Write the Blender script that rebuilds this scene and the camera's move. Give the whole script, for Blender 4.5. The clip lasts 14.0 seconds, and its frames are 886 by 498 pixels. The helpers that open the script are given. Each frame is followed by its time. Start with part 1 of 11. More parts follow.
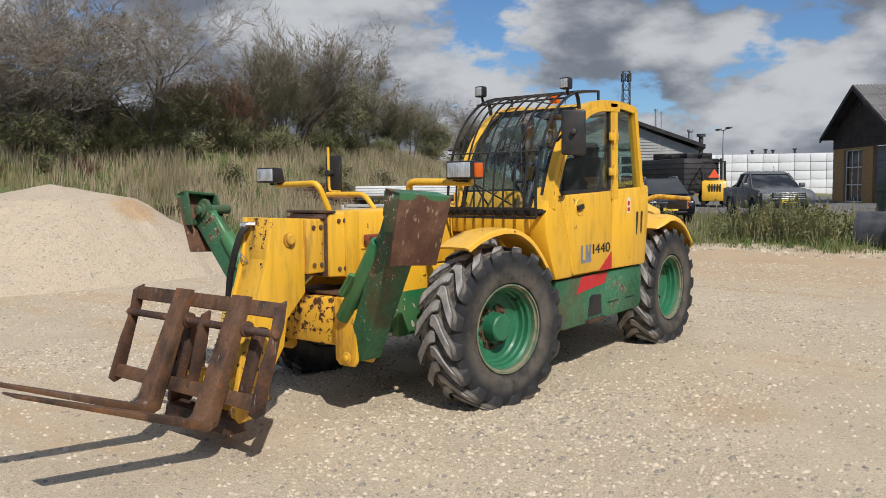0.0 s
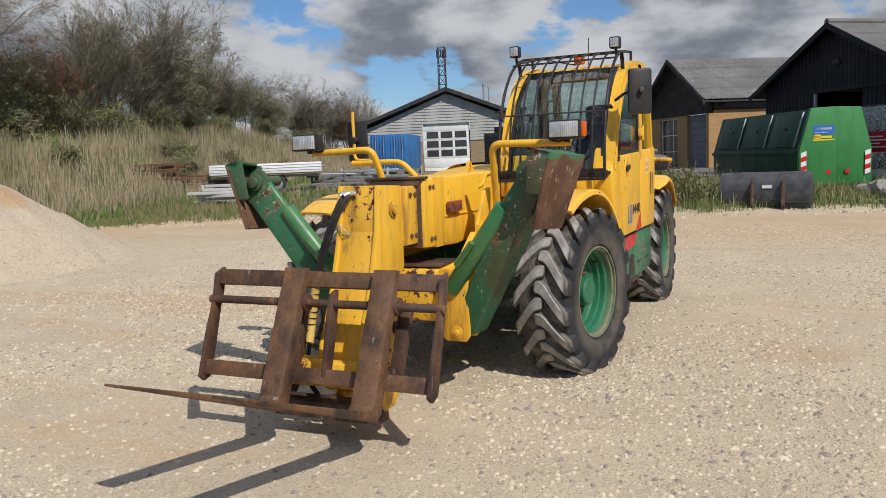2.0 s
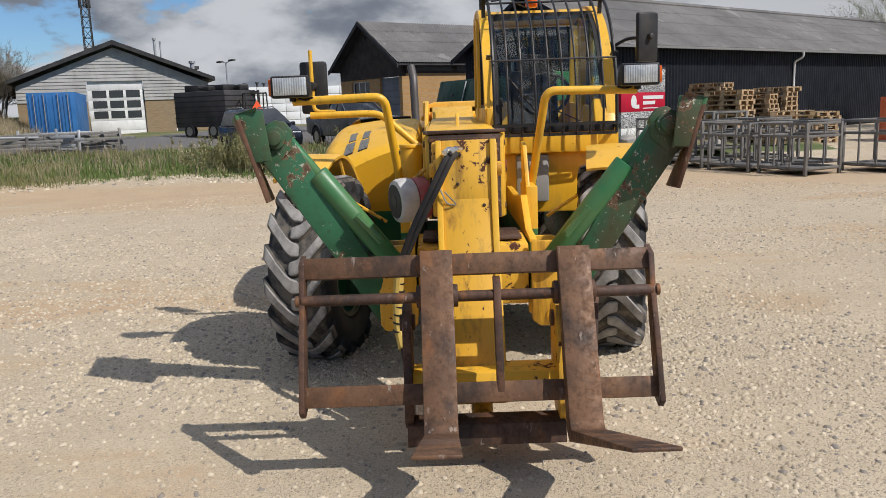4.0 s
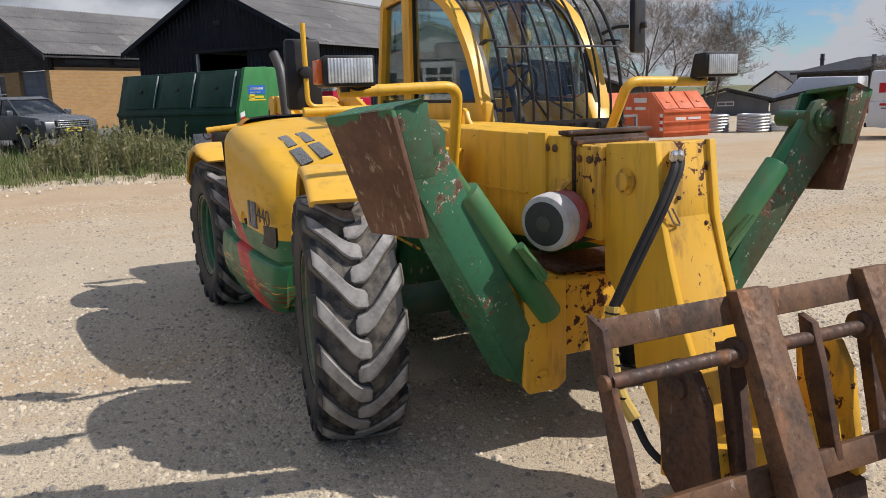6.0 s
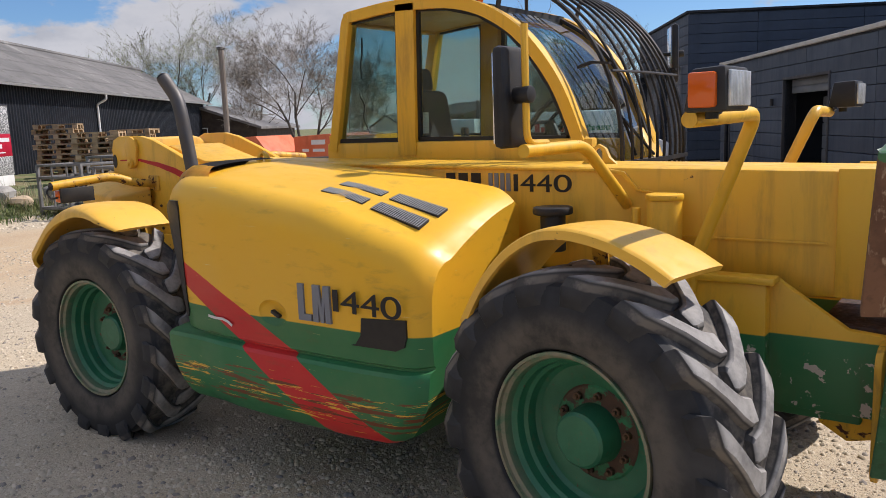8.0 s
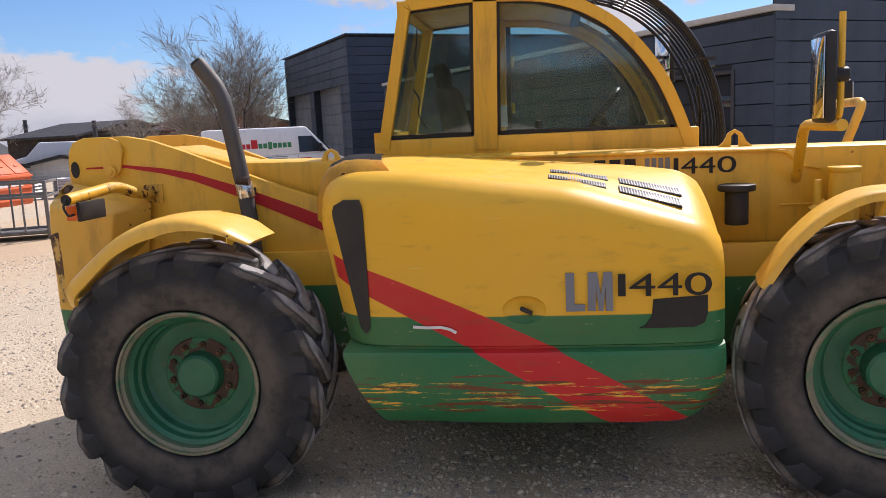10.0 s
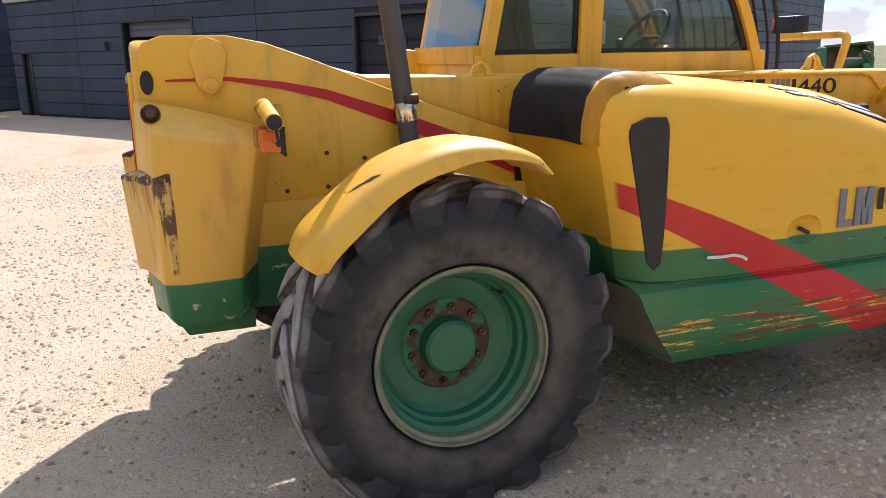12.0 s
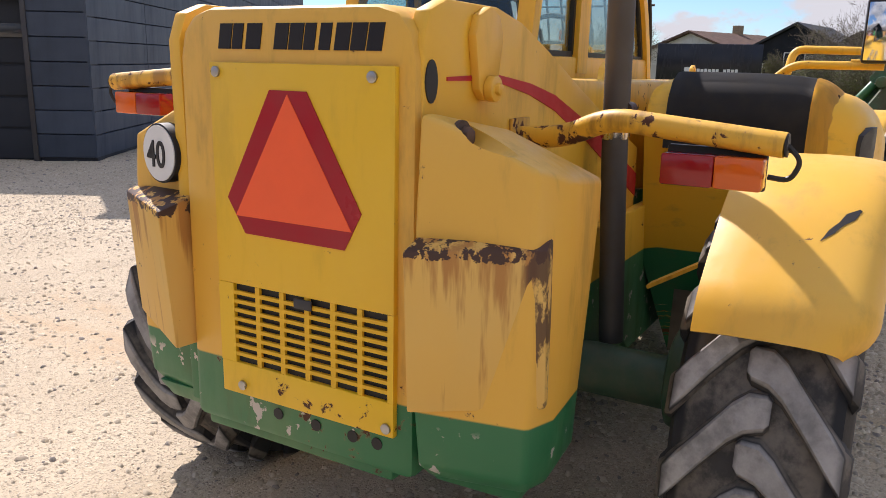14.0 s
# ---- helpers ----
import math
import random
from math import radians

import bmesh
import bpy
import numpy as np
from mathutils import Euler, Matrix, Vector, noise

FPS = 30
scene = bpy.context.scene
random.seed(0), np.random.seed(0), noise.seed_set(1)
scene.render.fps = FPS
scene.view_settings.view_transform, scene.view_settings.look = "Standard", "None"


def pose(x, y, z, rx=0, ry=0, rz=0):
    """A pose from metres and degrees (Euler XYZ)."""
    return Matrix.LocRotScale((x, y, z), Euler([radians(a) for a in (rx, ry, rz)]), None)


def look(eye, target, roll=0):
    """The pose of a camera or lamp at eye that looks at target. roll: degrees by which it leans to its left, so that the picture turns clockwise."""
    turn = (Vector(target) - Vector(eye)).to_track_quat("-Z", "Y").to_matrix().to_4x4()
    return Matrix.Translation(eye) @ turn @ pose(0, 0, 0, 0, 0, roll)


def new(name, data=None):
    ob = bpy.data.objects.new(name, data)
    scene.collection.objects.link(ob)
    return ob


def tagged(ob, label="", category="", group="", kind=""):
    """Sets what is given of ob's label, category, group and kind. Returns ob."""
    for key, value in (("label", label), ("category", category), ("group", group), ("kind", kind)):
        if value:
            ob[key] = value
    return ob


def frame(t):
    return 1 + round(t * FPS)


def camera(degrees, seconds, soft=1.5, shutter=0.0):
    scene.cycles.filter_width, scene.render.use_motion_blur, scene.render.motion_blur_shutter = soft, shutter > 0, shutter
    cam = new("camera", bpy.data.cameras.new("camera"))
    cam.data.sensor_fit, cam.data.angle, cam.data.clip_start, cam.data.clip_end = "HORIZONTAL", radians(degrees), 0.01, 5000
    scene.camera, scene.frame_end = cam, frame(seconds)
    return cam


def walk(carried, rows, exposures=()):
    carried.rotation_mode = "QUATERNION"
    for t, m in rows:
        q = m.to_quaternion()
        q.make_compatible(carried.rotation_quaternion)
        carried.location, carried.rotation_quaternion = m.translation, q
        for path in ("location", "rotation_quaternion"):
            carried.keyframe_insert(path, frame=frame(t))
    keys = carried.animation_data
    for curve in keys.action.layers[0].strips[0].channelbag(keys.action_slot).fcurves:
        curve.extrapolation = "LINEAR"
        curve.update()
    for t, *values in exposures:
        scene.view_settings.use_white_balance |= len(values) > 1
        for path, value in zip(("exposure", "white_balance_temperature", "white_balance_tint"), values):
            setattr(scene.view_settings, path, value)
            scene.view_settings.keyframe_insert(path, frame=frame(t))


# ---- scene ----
cam = camera(58.4, 14.0, 0.6)
PATH = [
    (0, (6.38, 4.367, 1.636), (4.812, 3.135, 1.476), -0.7),
    (0.5, (6.601, 4.09, 1.645), (4.984, 2.926, 1.464), -1.2),
    (1, (6.749, 3.591, 1.6), (5.077, 2.513, 1.402), -2.0),
    (1.5, (6.993, 3.153, 1.606), (5.27, 2.16, 1.392), -2.8),
    (2, (7.169, 2.527, 1.582), (5.363, 1.698, 1.354), -2.3),
    (2.5, (7.257, 1.86, 1.564), (5.381, 1.213, 1.32), -1.8),
    (3, (7.193, 1.194, 1.552), (5.262, 0.745, 1.289), -1.5),
    (5.3, (5.873, -1.514, 1.634), (3.992, -0.972, 1.224), -2.1),
    (5.5, (5.736, -1.681, 1.633), (3.876, -1.063, 1.235), -1.9),
    (6, (5.199, -2.117, 1.63), (3.425, -1.276, 1.248), -1.9),
    (6.5, (4.573, -2.502, 1.631), (2.907, -1.454, 1.275), -2.1),
    (7, (3.943, -2.862, 1.641), (2.421, -1.61, 1.301), -2.4),
    (7.5, (3.302, -3.128, 1.65), (1.946, -1.693, 1.335), -2.2),
    (8, (2.682, -3.402, 1.671), (1.506, -1.814, 1.359), -2.2),
    (8.2, (2.439, -3.486, 1.659), (1.328, -1.854, 1.338), -2.5),
    (10.3, (-0.276, -4.341, 1.627), (-0.407, -2.369, 1.319), -2.8),
    (10.5, (-0.561, -4.302, 1.641), (-0.601, -2.33, 1.314), -2.8),
    (11, (-1.262, -4.177, 1.59), (-1.076, -2.224, 1.205), -2.3),
    (11.5, (-1.894, -3.83, 1.557), (-1.456, -1.928, 1.121), -1.7),
    (12, (-2.482, -3.495, 1.591), (-1.789, -1.682, 1.11), -1.0),
    (12.5, (-2.947, -2.996, 1.554), (-1.991, -1.316, 1.041), -0.3),
    (13, (-3.365, -2.453, 1.541), (-2.144, -0.953, 1.03), 0.3),
    (13.5, (-3.643, -1.773, 1.553), (-2.165, -0.521, 1.055), 1.0),
    (14, (-3.869, -1.154, 1.541), (-2.182, -0.183, 1.081), 1.2),
]
walk(cam, [(t, look(eye, target, roll)) for t, eye, target, roll in PATH], exposures=[(0,-0.07,6330,11),(3,-0.07,6330,11),(5.5,0.00,6280,13),(7,0.10,6250,13),(8,0.24,6300,16),(10.5,0.57,6330,21),(11,0.73,6320,20),(12.5,0.74,6320,19),(14,0.56,6400,19)])

# ---- light ----
SUN_AZ, SUN_EL = 56.8, 46.0          # degrees: from +x towards +y, and above the ground
world = bpy.data.worlds.new("sky_world")
scene.world = world
world.use_nodes = True
wn, wl = world.node_tree.nodes, world.node_tree.links
wn.clear()
w_out = wn.new("ShaderNodeOutputWorld")
w_bg = wn.new("ShaderNodeBackground")
w_sky = wn.new("ShaderNodeTexSky")
w_sky.sky_type = "NISHITA"
w_sky.sun_disc = False
w_sky.sun_elevation = radians(SUN_EL)
w_sky.sun_rotation = radians(90 - SUN_AZ)
w_sky.altitude = 50
w_sky.dust_density = 0.15
w_sky.ozone_density = 2.6
# broken cumulus: grey undersides, white tops, blue between; heavier towards -x
w_tc = wn.new("ShaderNodeTexCoord")
w_sep = wn.new("ShaderNodeSeparateXYZ")
wl.new(w_tc.outputs["Generated"], w_sep.inputs[0])


def wmath(op, a, b=None, clamp=False):
    n = wn.new("ShaderNodeMath")
    n.operation, n.use_clamp = op, clamp
    for i, v in enumerate((a, b)):
        if v is None:
            continue
        if isinstance(v, (int, float)):
            n.inputs[i].default_value = v
        else:
            wl.new(v, n.inputs[i])
    return n.outputs[0]


def wnoise(scale, detail, rough, shift, flat=(1.0, 1.0, 2.1)):
    """Cloud noise on the sky's dome, drawn out sideways."""
    m = wn.new("ShaderNodeMapping")
    wl.new(w_tc.outputs["Generated"], m.inputs[0])
    m.inputs[1].default_value = shift
    m.inputs[3].default_value = flat
    n = wn.new("ShaderNodeTexNoise")
    n.inputs["Scale"].default_value, n.inputs["Detail"].default_value, n.inputs["Roughness"].default_value = scale, detail, rough
    wl.new(m.outputs[0], n.inputs["Vector"])
    return n.outputs[0]


def wmap(v, a, b, lo=0.0, hi=1.0):
    n = wn.new("ShaderNodeMapRange")
    n.interpolation_type = "SMOOTHSTEP"
    wl.new(v, n.inputs["Value"])
    for i, q in enumerate((a, b, lo, hi)):
        n.inputs[i + 1].default_value = q
    return n.outputs[0]


def wmix(f, a, b):
    n = wn.new("ShaderNodeMix")
    n.data_type = "RGBA"
    for k, v in ((0, f), (6, a), (7, b)):
        if isinstance(v, tuple):
            n.inputs[k].default_value = (*v, 1)
        else:
            wl.new(v, n.inputs[k])
    return n.outputs[2]


sx, sy = math.cos(radians(SUN_AZ)), math.sin(radians(SUN_AZ))
CS = (4.6, 1.25, 0.4)
w_n1 = wnoise(4.0, 11, 0.56, CS)
w_here = wnoise(4.0, 7, 0.54, CS)
w_up = wnoise(4.0, 7, 0.54, (CS[0], CS[1], CS[2] + 0.11))
w_big = wnoise(1.1, 2, 0.5, (7.7, 2.3, 1.0))
w_west = wmap(wmath("ADD", wmath("MULTIPLY", w_sep.outputs[0], -0.84), wmath("MULTIPLY", w_sep.outputs[1], -0.54)), 0.30, 0.85)
w_high = wmap(w_sep.outputs[2], 0.30, 0.75)
w_cov = wmath("ADD", w_n1, wmath("ADD", wmath("MULTIPLY", w_west, 0.145), wmath("MULTIPLY", wmath("SUBTRACT", w_big, 0.5), 0.25)))
w_mask = wmap(w_cov, 0.512, 0.568)
# the underside of a cloud, with more of it overhead, is grey; its upper edge is lit
w_under = wmath("MULTIPLY", wmath("SUBTRACT", w_up, w_here), 1.25)
w_thick = wmath("MULTIPLY", wmath("SUBTRACT", w_cov, 0.58), 0.8)
w_grey = wmap(wmath("ADD", wmath("ADD", w_under, w_thick), wmath("MULTIPLY", w_west, 0.02)), -0.085, 0.15)
w_dark = wmix(w_high, wmix(w_west, (3.7, 3.95, 4.4), (1.9, 2.15, 2.55)), (4.4, 4.7, 5.2))
w_white = wmix(w_high, wmix(w_west, (5.0, 5.1, 5.25), (6.0, 6.15, 6.3)), (10.0, 10.5, 11.3))
w_tone = wmix(w_grey, w_white, w_dark)
w_blue = wn.new("ShaderNodeMix")
w_blue.data_type, w_blue.blend_type = "RGBA", "MULTIPLY"
w_blue.inputs[0].default_value = 1.0
wl.new(w_sky.outputs[0], w_blue.inputs[6])
w_blue.inputs[7].default_value = (0.62, 0.80, 0.98, 1)
w_sum = wmix(w_mask, w_blue.outputs[2], w_tone)
wl.new(w_sum, w_bg.inputs[0])
w_bg.inputs[1].default_value = 0.096
wl.new(w_bg.outputs[0], w_out.inputs[0])

sun_data = bpy.data.lights.new("sun", "SUN")
sun_data.energy, sun_data.angle, sun_data.color = 4.35, radians(0.55), (1.0, 0.945, 0.86)
sun = new("sun", sun_data)
sd = Vector((math.cos(radians(SUN_EL)) * sx, math.cos(radians(SUN_EL)) * sy, math.sin(radians(SUN_EL))))
sun.matrix_world = look(sd * 60, (0, 0, 0))

# ---- materials ----
class Mat:
    """A small builder for node materials."""

    def __init__(self, name):
        self.m = bpy.data.materials.new(name)
        self.m.use_nodes = True
        self.t = self.m.node_tree
        self.b = self.t.nodes["Principled BSDF"]
        self.tc = self.t.nodes.new("ShaderNodeTexCoord")
        self.co = self.tc.outputs["Object"]

    def node(self, kind):
        return self.t.nodes.new(kind)

    def put(self, sock, v):
        if isinstance(v, (int, float)):
            sock.default_value = v
        elif isinstance(v, (tuple, list)):
            sock.default_value = (*v, 1) if len(v) == 3 and len(sock.default_value) == 4 else v
        else:
            self.t.links.new(v, sock)

    def math(self, op, a, b=0.0, clamp=False):
        n = self.node("ShaderNodeMath")
        n.operation, n.use_clamp = op, clamp
        self.put(n.inputs[0], a)
        self.put(n.inputs[1], b)
        return n.outputs[0]

    def map(self, v, lo, hi, a=0.0, b=1.0, smooth=True):
        n = self.node("ShaderNodeMapRange")
        if smooth:
            n.interpolation_type = "SMOOTHSTEP"
        self.put(n.inputs[0], v)
        for i, q in enumerate((lo, hi, a, b)):
            n.inputs[i + 1].default_value = q
        return n.outputs[0]

    def scaled(self, s, shift=(0, 0, 0), rot=(0, 0, 0)):
        n = self.node("ShaderNodeMapping")
        self.put(n.inputs[0], self.co)
        n.inputs[1].default_value = shift
        n.inputs[2].default_value = rot
        n.inputs[3].default_value = s
        return n.outputs[0]

    def noise(self, scale, detail=4, rough=0.55, vec=None, dist=0.0):
        n = self.node("ShaderNodeTexNoise")
        self.put(n.inputs["Vector"], vec or self.co)
        n.inputs["Scale"].default_value, n.inputs["Detail"].default_value = scale, detail
        n.inputs["Roughness"].default_value, n.inputs["Distortion"].default_value = rough, dist
        return n.outputs[0]

    def voronoi(self, scale, feature="F1", vec=None, out="Distance"):
        n = self.node("ShaderNodeTexVoronoi")
        n.feature = feature
        self.put(n.inputs["Vector"], vec or self.co)
        n.inputs["Scale"].default_value = scale
        return n.outputs[out]

    def mix(self, f, a, b, mode="MIX"):
        n = self.node("ShaderNodeMix")
        n.data_type, n.blend_type = "RGBA", mode
        self.put(n.inputs[0], f)
        self.put(n.inputs[6], a)
        self.put(n.inputs[7], b)
        return n.outputs[2]

    def xyz(self):
        n = self.node("ShaderNodeSeparateXYZ")
        self.put(n.inputs[0], self.co)
        return n.outputs

    def attr(self, name):
        n = self.node("ShaderNodeAttribute")
        n.attribute_name = name
        return n.outputs["Fac"]

    def rnd(self):
        return self.node("ShaderNodeObjectInfo").outputs["Random"]

    def island(self):
        return self.node("ShaderNodeNewGeometry").outputs["Random Per Island"]

    def bump(self, h, strength=0.3, dist=0.01, prev=None):
        n = self.node("ShaderNodeBump")
        n.inputs["Strength"].default_value, n.inputs["Distance"].default_value = strength, dist
        self.put(n.inputs["Height"], h)
        if prev is not None:
            self.t.links.new(prev, n.inputs["Normal"])
        return n.outputs[0]

    def done(self, color, rough=0.6, metal=0.0, normal=None, **more):
        self.put(self.b.inputs["Base Color"], color)
        self.put(self.b.inputs["Roughness"], rough)
        self.put(self.b.inputs["Metallic"], metal)
        if normal is not None:
            self.t.links.new(normal, self.b.inputs["Normal"])
        for k, v in more.items():
            self.put(self.b.inputs[k.replace("_", " ")], v)
        return self.m


YELLOW, GREEN, RED = (0.80, 0.44, 0.024), (0.020, 0.155, 0.056), (0.55, 0.014, 0.020)
RUST = (0.085, 0.032, 0.016)


def paint(name, color=YELLOW, rust=0.69, dirt=0.28, rough=0.38, split=None, under=(0.30, 0.14, 0.05), weep=0.0):
    """Worn machine paint: fading, grime, chips down to rust. split: a height below which it is green."""
    m = Mat(name)
    base = color
    if split is not None:
        z = m.xyz()[2]
        base = m.mix(m.map(z, split - 0.003, split + 0.003), GREEN, color)
    fade = m.noise(1.7, 5, 0.6)
    base = m.mix(m.map(fade, 0.35, 0.7, 0.0, 0.22), base, m.mix(0.45, base, (0.66, 0.50, 0.20)))
    grime = m.noise(9, 6, 0.65, m.scaled((1, 1, 0.25)))
    base = m.mix(m.map(grime, 0.52, 0.72, 0, dirt), base, (0.12, 0.085, 0.045))
    if weep > 0:
        run = m.noise(1.0, 5, 0.6, m.scaled((17, 17, 1.5)))
        base = m.mix(m.map(m.math("ADD", run, m.math("MULTIPLY", m.math("SUBTRACT", fade, 0.5), 0.5)), 0.50, 0.70, 0, weep), base, (0.27, 0.13, 0.022))
    chips = m.noise(21, 9, 0.62, dist=0.4)
    where = m.noise(2.3, 3, 0.5)
    c = m.map(m.math("ADD", chips, m.math("MULTIPLY", m.math("SUBTRACT", where, 0.5), 0.45)), rust + 0.03, rust + 0.055)
    base = m.mix(m.map(m.math("ADD", chips, m.math("MULTIPLY", m.math("SUBTRACT", where, 0.5), 0.45)), rust, rust + 0.06, 0, 0.5), base, under)
    base = m.mix(c, base, RUST)
    if split is not None:
        pale = m.math("MULTIPLY", m.map(m.noise(13, 8, 0.6, m.scaled((1, 1, 1), (5, 3, 2))), 0.615, 0.63), m.map(m.xyz()[2], split - 0.02, split - 0.06))
        base = m.mix(pale, base, (0.50, 0.45, 0.40))
    r = m.math("ADD", m.math("MULTIPLY", c, 0.45), m.map(grime, 0.3, 0.8, rough - 0.05, rough + 0.22))
    n = m.bump(m.noise(55, 3), 0.05, 0.004)
    n = m.bump(m.math("MULTIPLY", c, -1.0), 0.25, 0.002, n)
    return m.done(base, r, 0.0, n)


def hood_livery():
    """Yellow hood side with a red swoosh, a green skirt and scrapes down to older paint along the bottom."""
    m = Mat("hood_livery")
    x, y, z = m.xyz()
    green = m.map(z, 0.838, 0.844)
    base = m.mix(green, GREEN, YELLOW)
    s = m.math("ADD", x, 0.86)
    s2 = m.math("MULTIPLY", s, s)
    up = m.math("SUBTRACT", 1.12, m.math("ADD", m.math("MULTIPLY", s, 0.33), m.math("MULTIPLY", s2, 0.09)))
    lo = m.math("SUBTRACT", 1.035, m.math("ADD", m.math("MULTIPLY", s, 0.50), m.math("MULTIPLY", s2, 0.03)))
    stripe = m.math("MULTIPLY", m.map(m.math("SUBTRACT", up, z), -0.002, 0.002), m.map(m.math("SUBTRACT", z, lo), -0.002, 0.002))
    stripe = m.math("MULTIPLY", stripe, m.map(y, -0.96, -0.98))
    base = m.mix(stripe, base, RED)
    fade = m.noise(1.6, 5, 0.6)
    base = m.mix(m.map(fade, 0.35, 0.75, 0, 0.2), base, m.mix(0.4, base, (0.62, 0.46, 0.18)))
    # scrapes run lengthways on the lower lip
    scr = m.noise(1.0, 7, 0.7, m.scaled((3.0, 2.0, 55)))
    band = m.math("MULTIPLY", m.map(z, 0.40, 0.46), m.map(z, 0.64, 0.56))
    sc = m.map(m.math("ADD", scr, m.math("MULTIPLY", band, 0.12)), 0.685, 0.705)
    sc = m.math("MULTIPLY", sc, m.map(z, 0.70, 0.66))
    base = m.mix(sc, base, (0.72, 0.42, 0.05))
    scr2 = m.noise(1.0, 6, 0.7, m.scaled((3.1, 2.0, 50), (3, 1, 7)))
    sc2 = m.math("MULTIPLY", m.map(m.math("ADD", scr2, m.math("MULTIPLY", band, 0.13)), 0.675, 0.70), m.map(z, 0.62, 0.60))
    base = m.mix(sc2, base, (0.16, 0.05, 0.02))
    grime = m.noise(8, 6, 0.65, m.scaled((0.6, 1, 2.2)))
    base = m.mix(m.map(grime, 0.55, 0.75, 0, 0.3), base, (0.14, 0.10, 0.05))
    # thin scratches higher up
    thin = m.noise(1.0, 3, 0.5, m.scaled((5, 4, 190), (1, 0, 0), (0, 0.05, 0)))
    base = m.mix(m.map(thin, 0.755, 0.765), base, (0.75, 0.62, 0.3))
    n = m.bump(m.noise(40, 3), 0.04, 0.004)
    return m.done(base, m.map(grime, 0.3, 0.8, 0.34, 0.55), 0, n, Specular_IOR_Level=0.32)


def flaked_green():
    """Green paint on heavily used steel: broad rust patches with a fringe of primer, and small pale chips."""
    m = Mat("flaked_green")
    n1, n2 = m.noise(3.2, 7, 0.62, dist=0.5), m.noise(27, 6, 0.65)
    col = m.mix(m.map(m.noise(1.5, 4), 0.35, 0.7), (0.018, 0.105, 0.045), (0.040, 0.175, 0.085))
    col = m.mix(m.map(n2, 0.5, 0.75, 0, 0.5), col, (0.045, 0.060, 0.030))
    col = m.mix(m.map(m.noise(1.9, 5, 0.65, m.scaled((1, 1, 0.6), (2, 5, 1))), 0.46, 0.68, 0, 0.8), col, (0.085, 0.062, 0.030))
    edge = m.math("ADD", n1, m.math("MULTIPLY", m.math("SUBTRACT", n2, 0.5), 0.30))
    col = m.mix(m.map(edge, 0.615, 0.64, 0, 0.8), col, (0.22, 0.115, 0.06))
    col = m.mix(m.map(edge, 0.63, 0.67, 0, 0.9), col, m.mix(m.map(n2, 0.4, 0.65), (0.115, 0.052, 0.026), (0.065, 0.036, 0.022)))
    chip = m.map(m.math("ADD", m.noise(48, 5, 0.6), m.math("MULTIPLY", m.math("SUBTRACT", n1, 0.5), 0.5)), 0.665, 0.69)
    col = m.mix(chip, col, (0.42, 0.41, 0.33))
    return m.done(col, m.map(n2, 0.3, 0.7, 0.42, 0.7), 0, m.bump(edge, 0.2, 0.004))


def rusty(name, a=(0.105, 0.055, 0.030), b=(0.175, 0.090, 0.045), c=(0.055, 0.033, 0.022)):
    m = Mat(name)
    n1, n2, n3 = m.noise(5, 6, 0.65), m.noise(38, 5, 0.7), m.noise(2.0, 3)
    col = m.mix(m.map(n1, 0.38, 0.62), a, b)
    col = m.mix(m.map(n2, 0.50, 0.70, 0, 0.45), col, c)
    col = m.mix(m.map(n3, 0.55, 0.7, 0, 0.5), col, (0.13, 0.09, 0.075))
    col = m.mix(m.map(m.noise(3.4, 6, 0.7, m.scaled((1, 1, 0.6), (4, 2, 1))), 0.50, 0.66, 0, 0.8), col, (0.030, 0.022, 0.018))
    col = m.mix(m.map(m.noise(6.5, 6, 0.7, m.scaled((1, 1, 0.5), (1, 7, 3))), 0.56, 0.70, 0, 0.75), col, (0.25, 0.105, 0.038))
    wear = m.noise(1.0, 6, 0.7, m.scaled((22, 22, 3.5)))
    col = m.mix(m.map(wear, 0.62, 0.69, 0, 0.7), col, (0.32, 0.26, 0.21))
    return m.done(col, m.map(n2, 0.3, 0.7, 0.5, 0.85), 0.25, m.bump(n2, 0.35, 0.004))


def plain(name, color, rough=0.6, metal=0.0, vary=0.25, scale=12, bump=0.1, dirt=(0.15, 0.12, 0.08)):
    m = Mat(name)
    n1, n2 = m.noise(scale, 5, 0.6), m.noise(scale * 0.14, 3, 0.5)
    col = m.mix(m.map(n1, 0.35, 0.75, 0, vary), color, m.mix(0.6, color, dirt))
    col = m.mix(m.map(n2, 0.4, 0.7, 0, vary), col, m.mix(0.16, col, (0.5, 0.47, 0.42)))
    spec = 0.5 if rough < 0.3 else 0.3
    return m.done(col, m.map(n1, 0.3, 0.7, max(0.02, rough - 0.08), min(1, rough + 0.12)), metal, m.bump(n1, bump, 0.004), Specular_IOR_Level=spec)


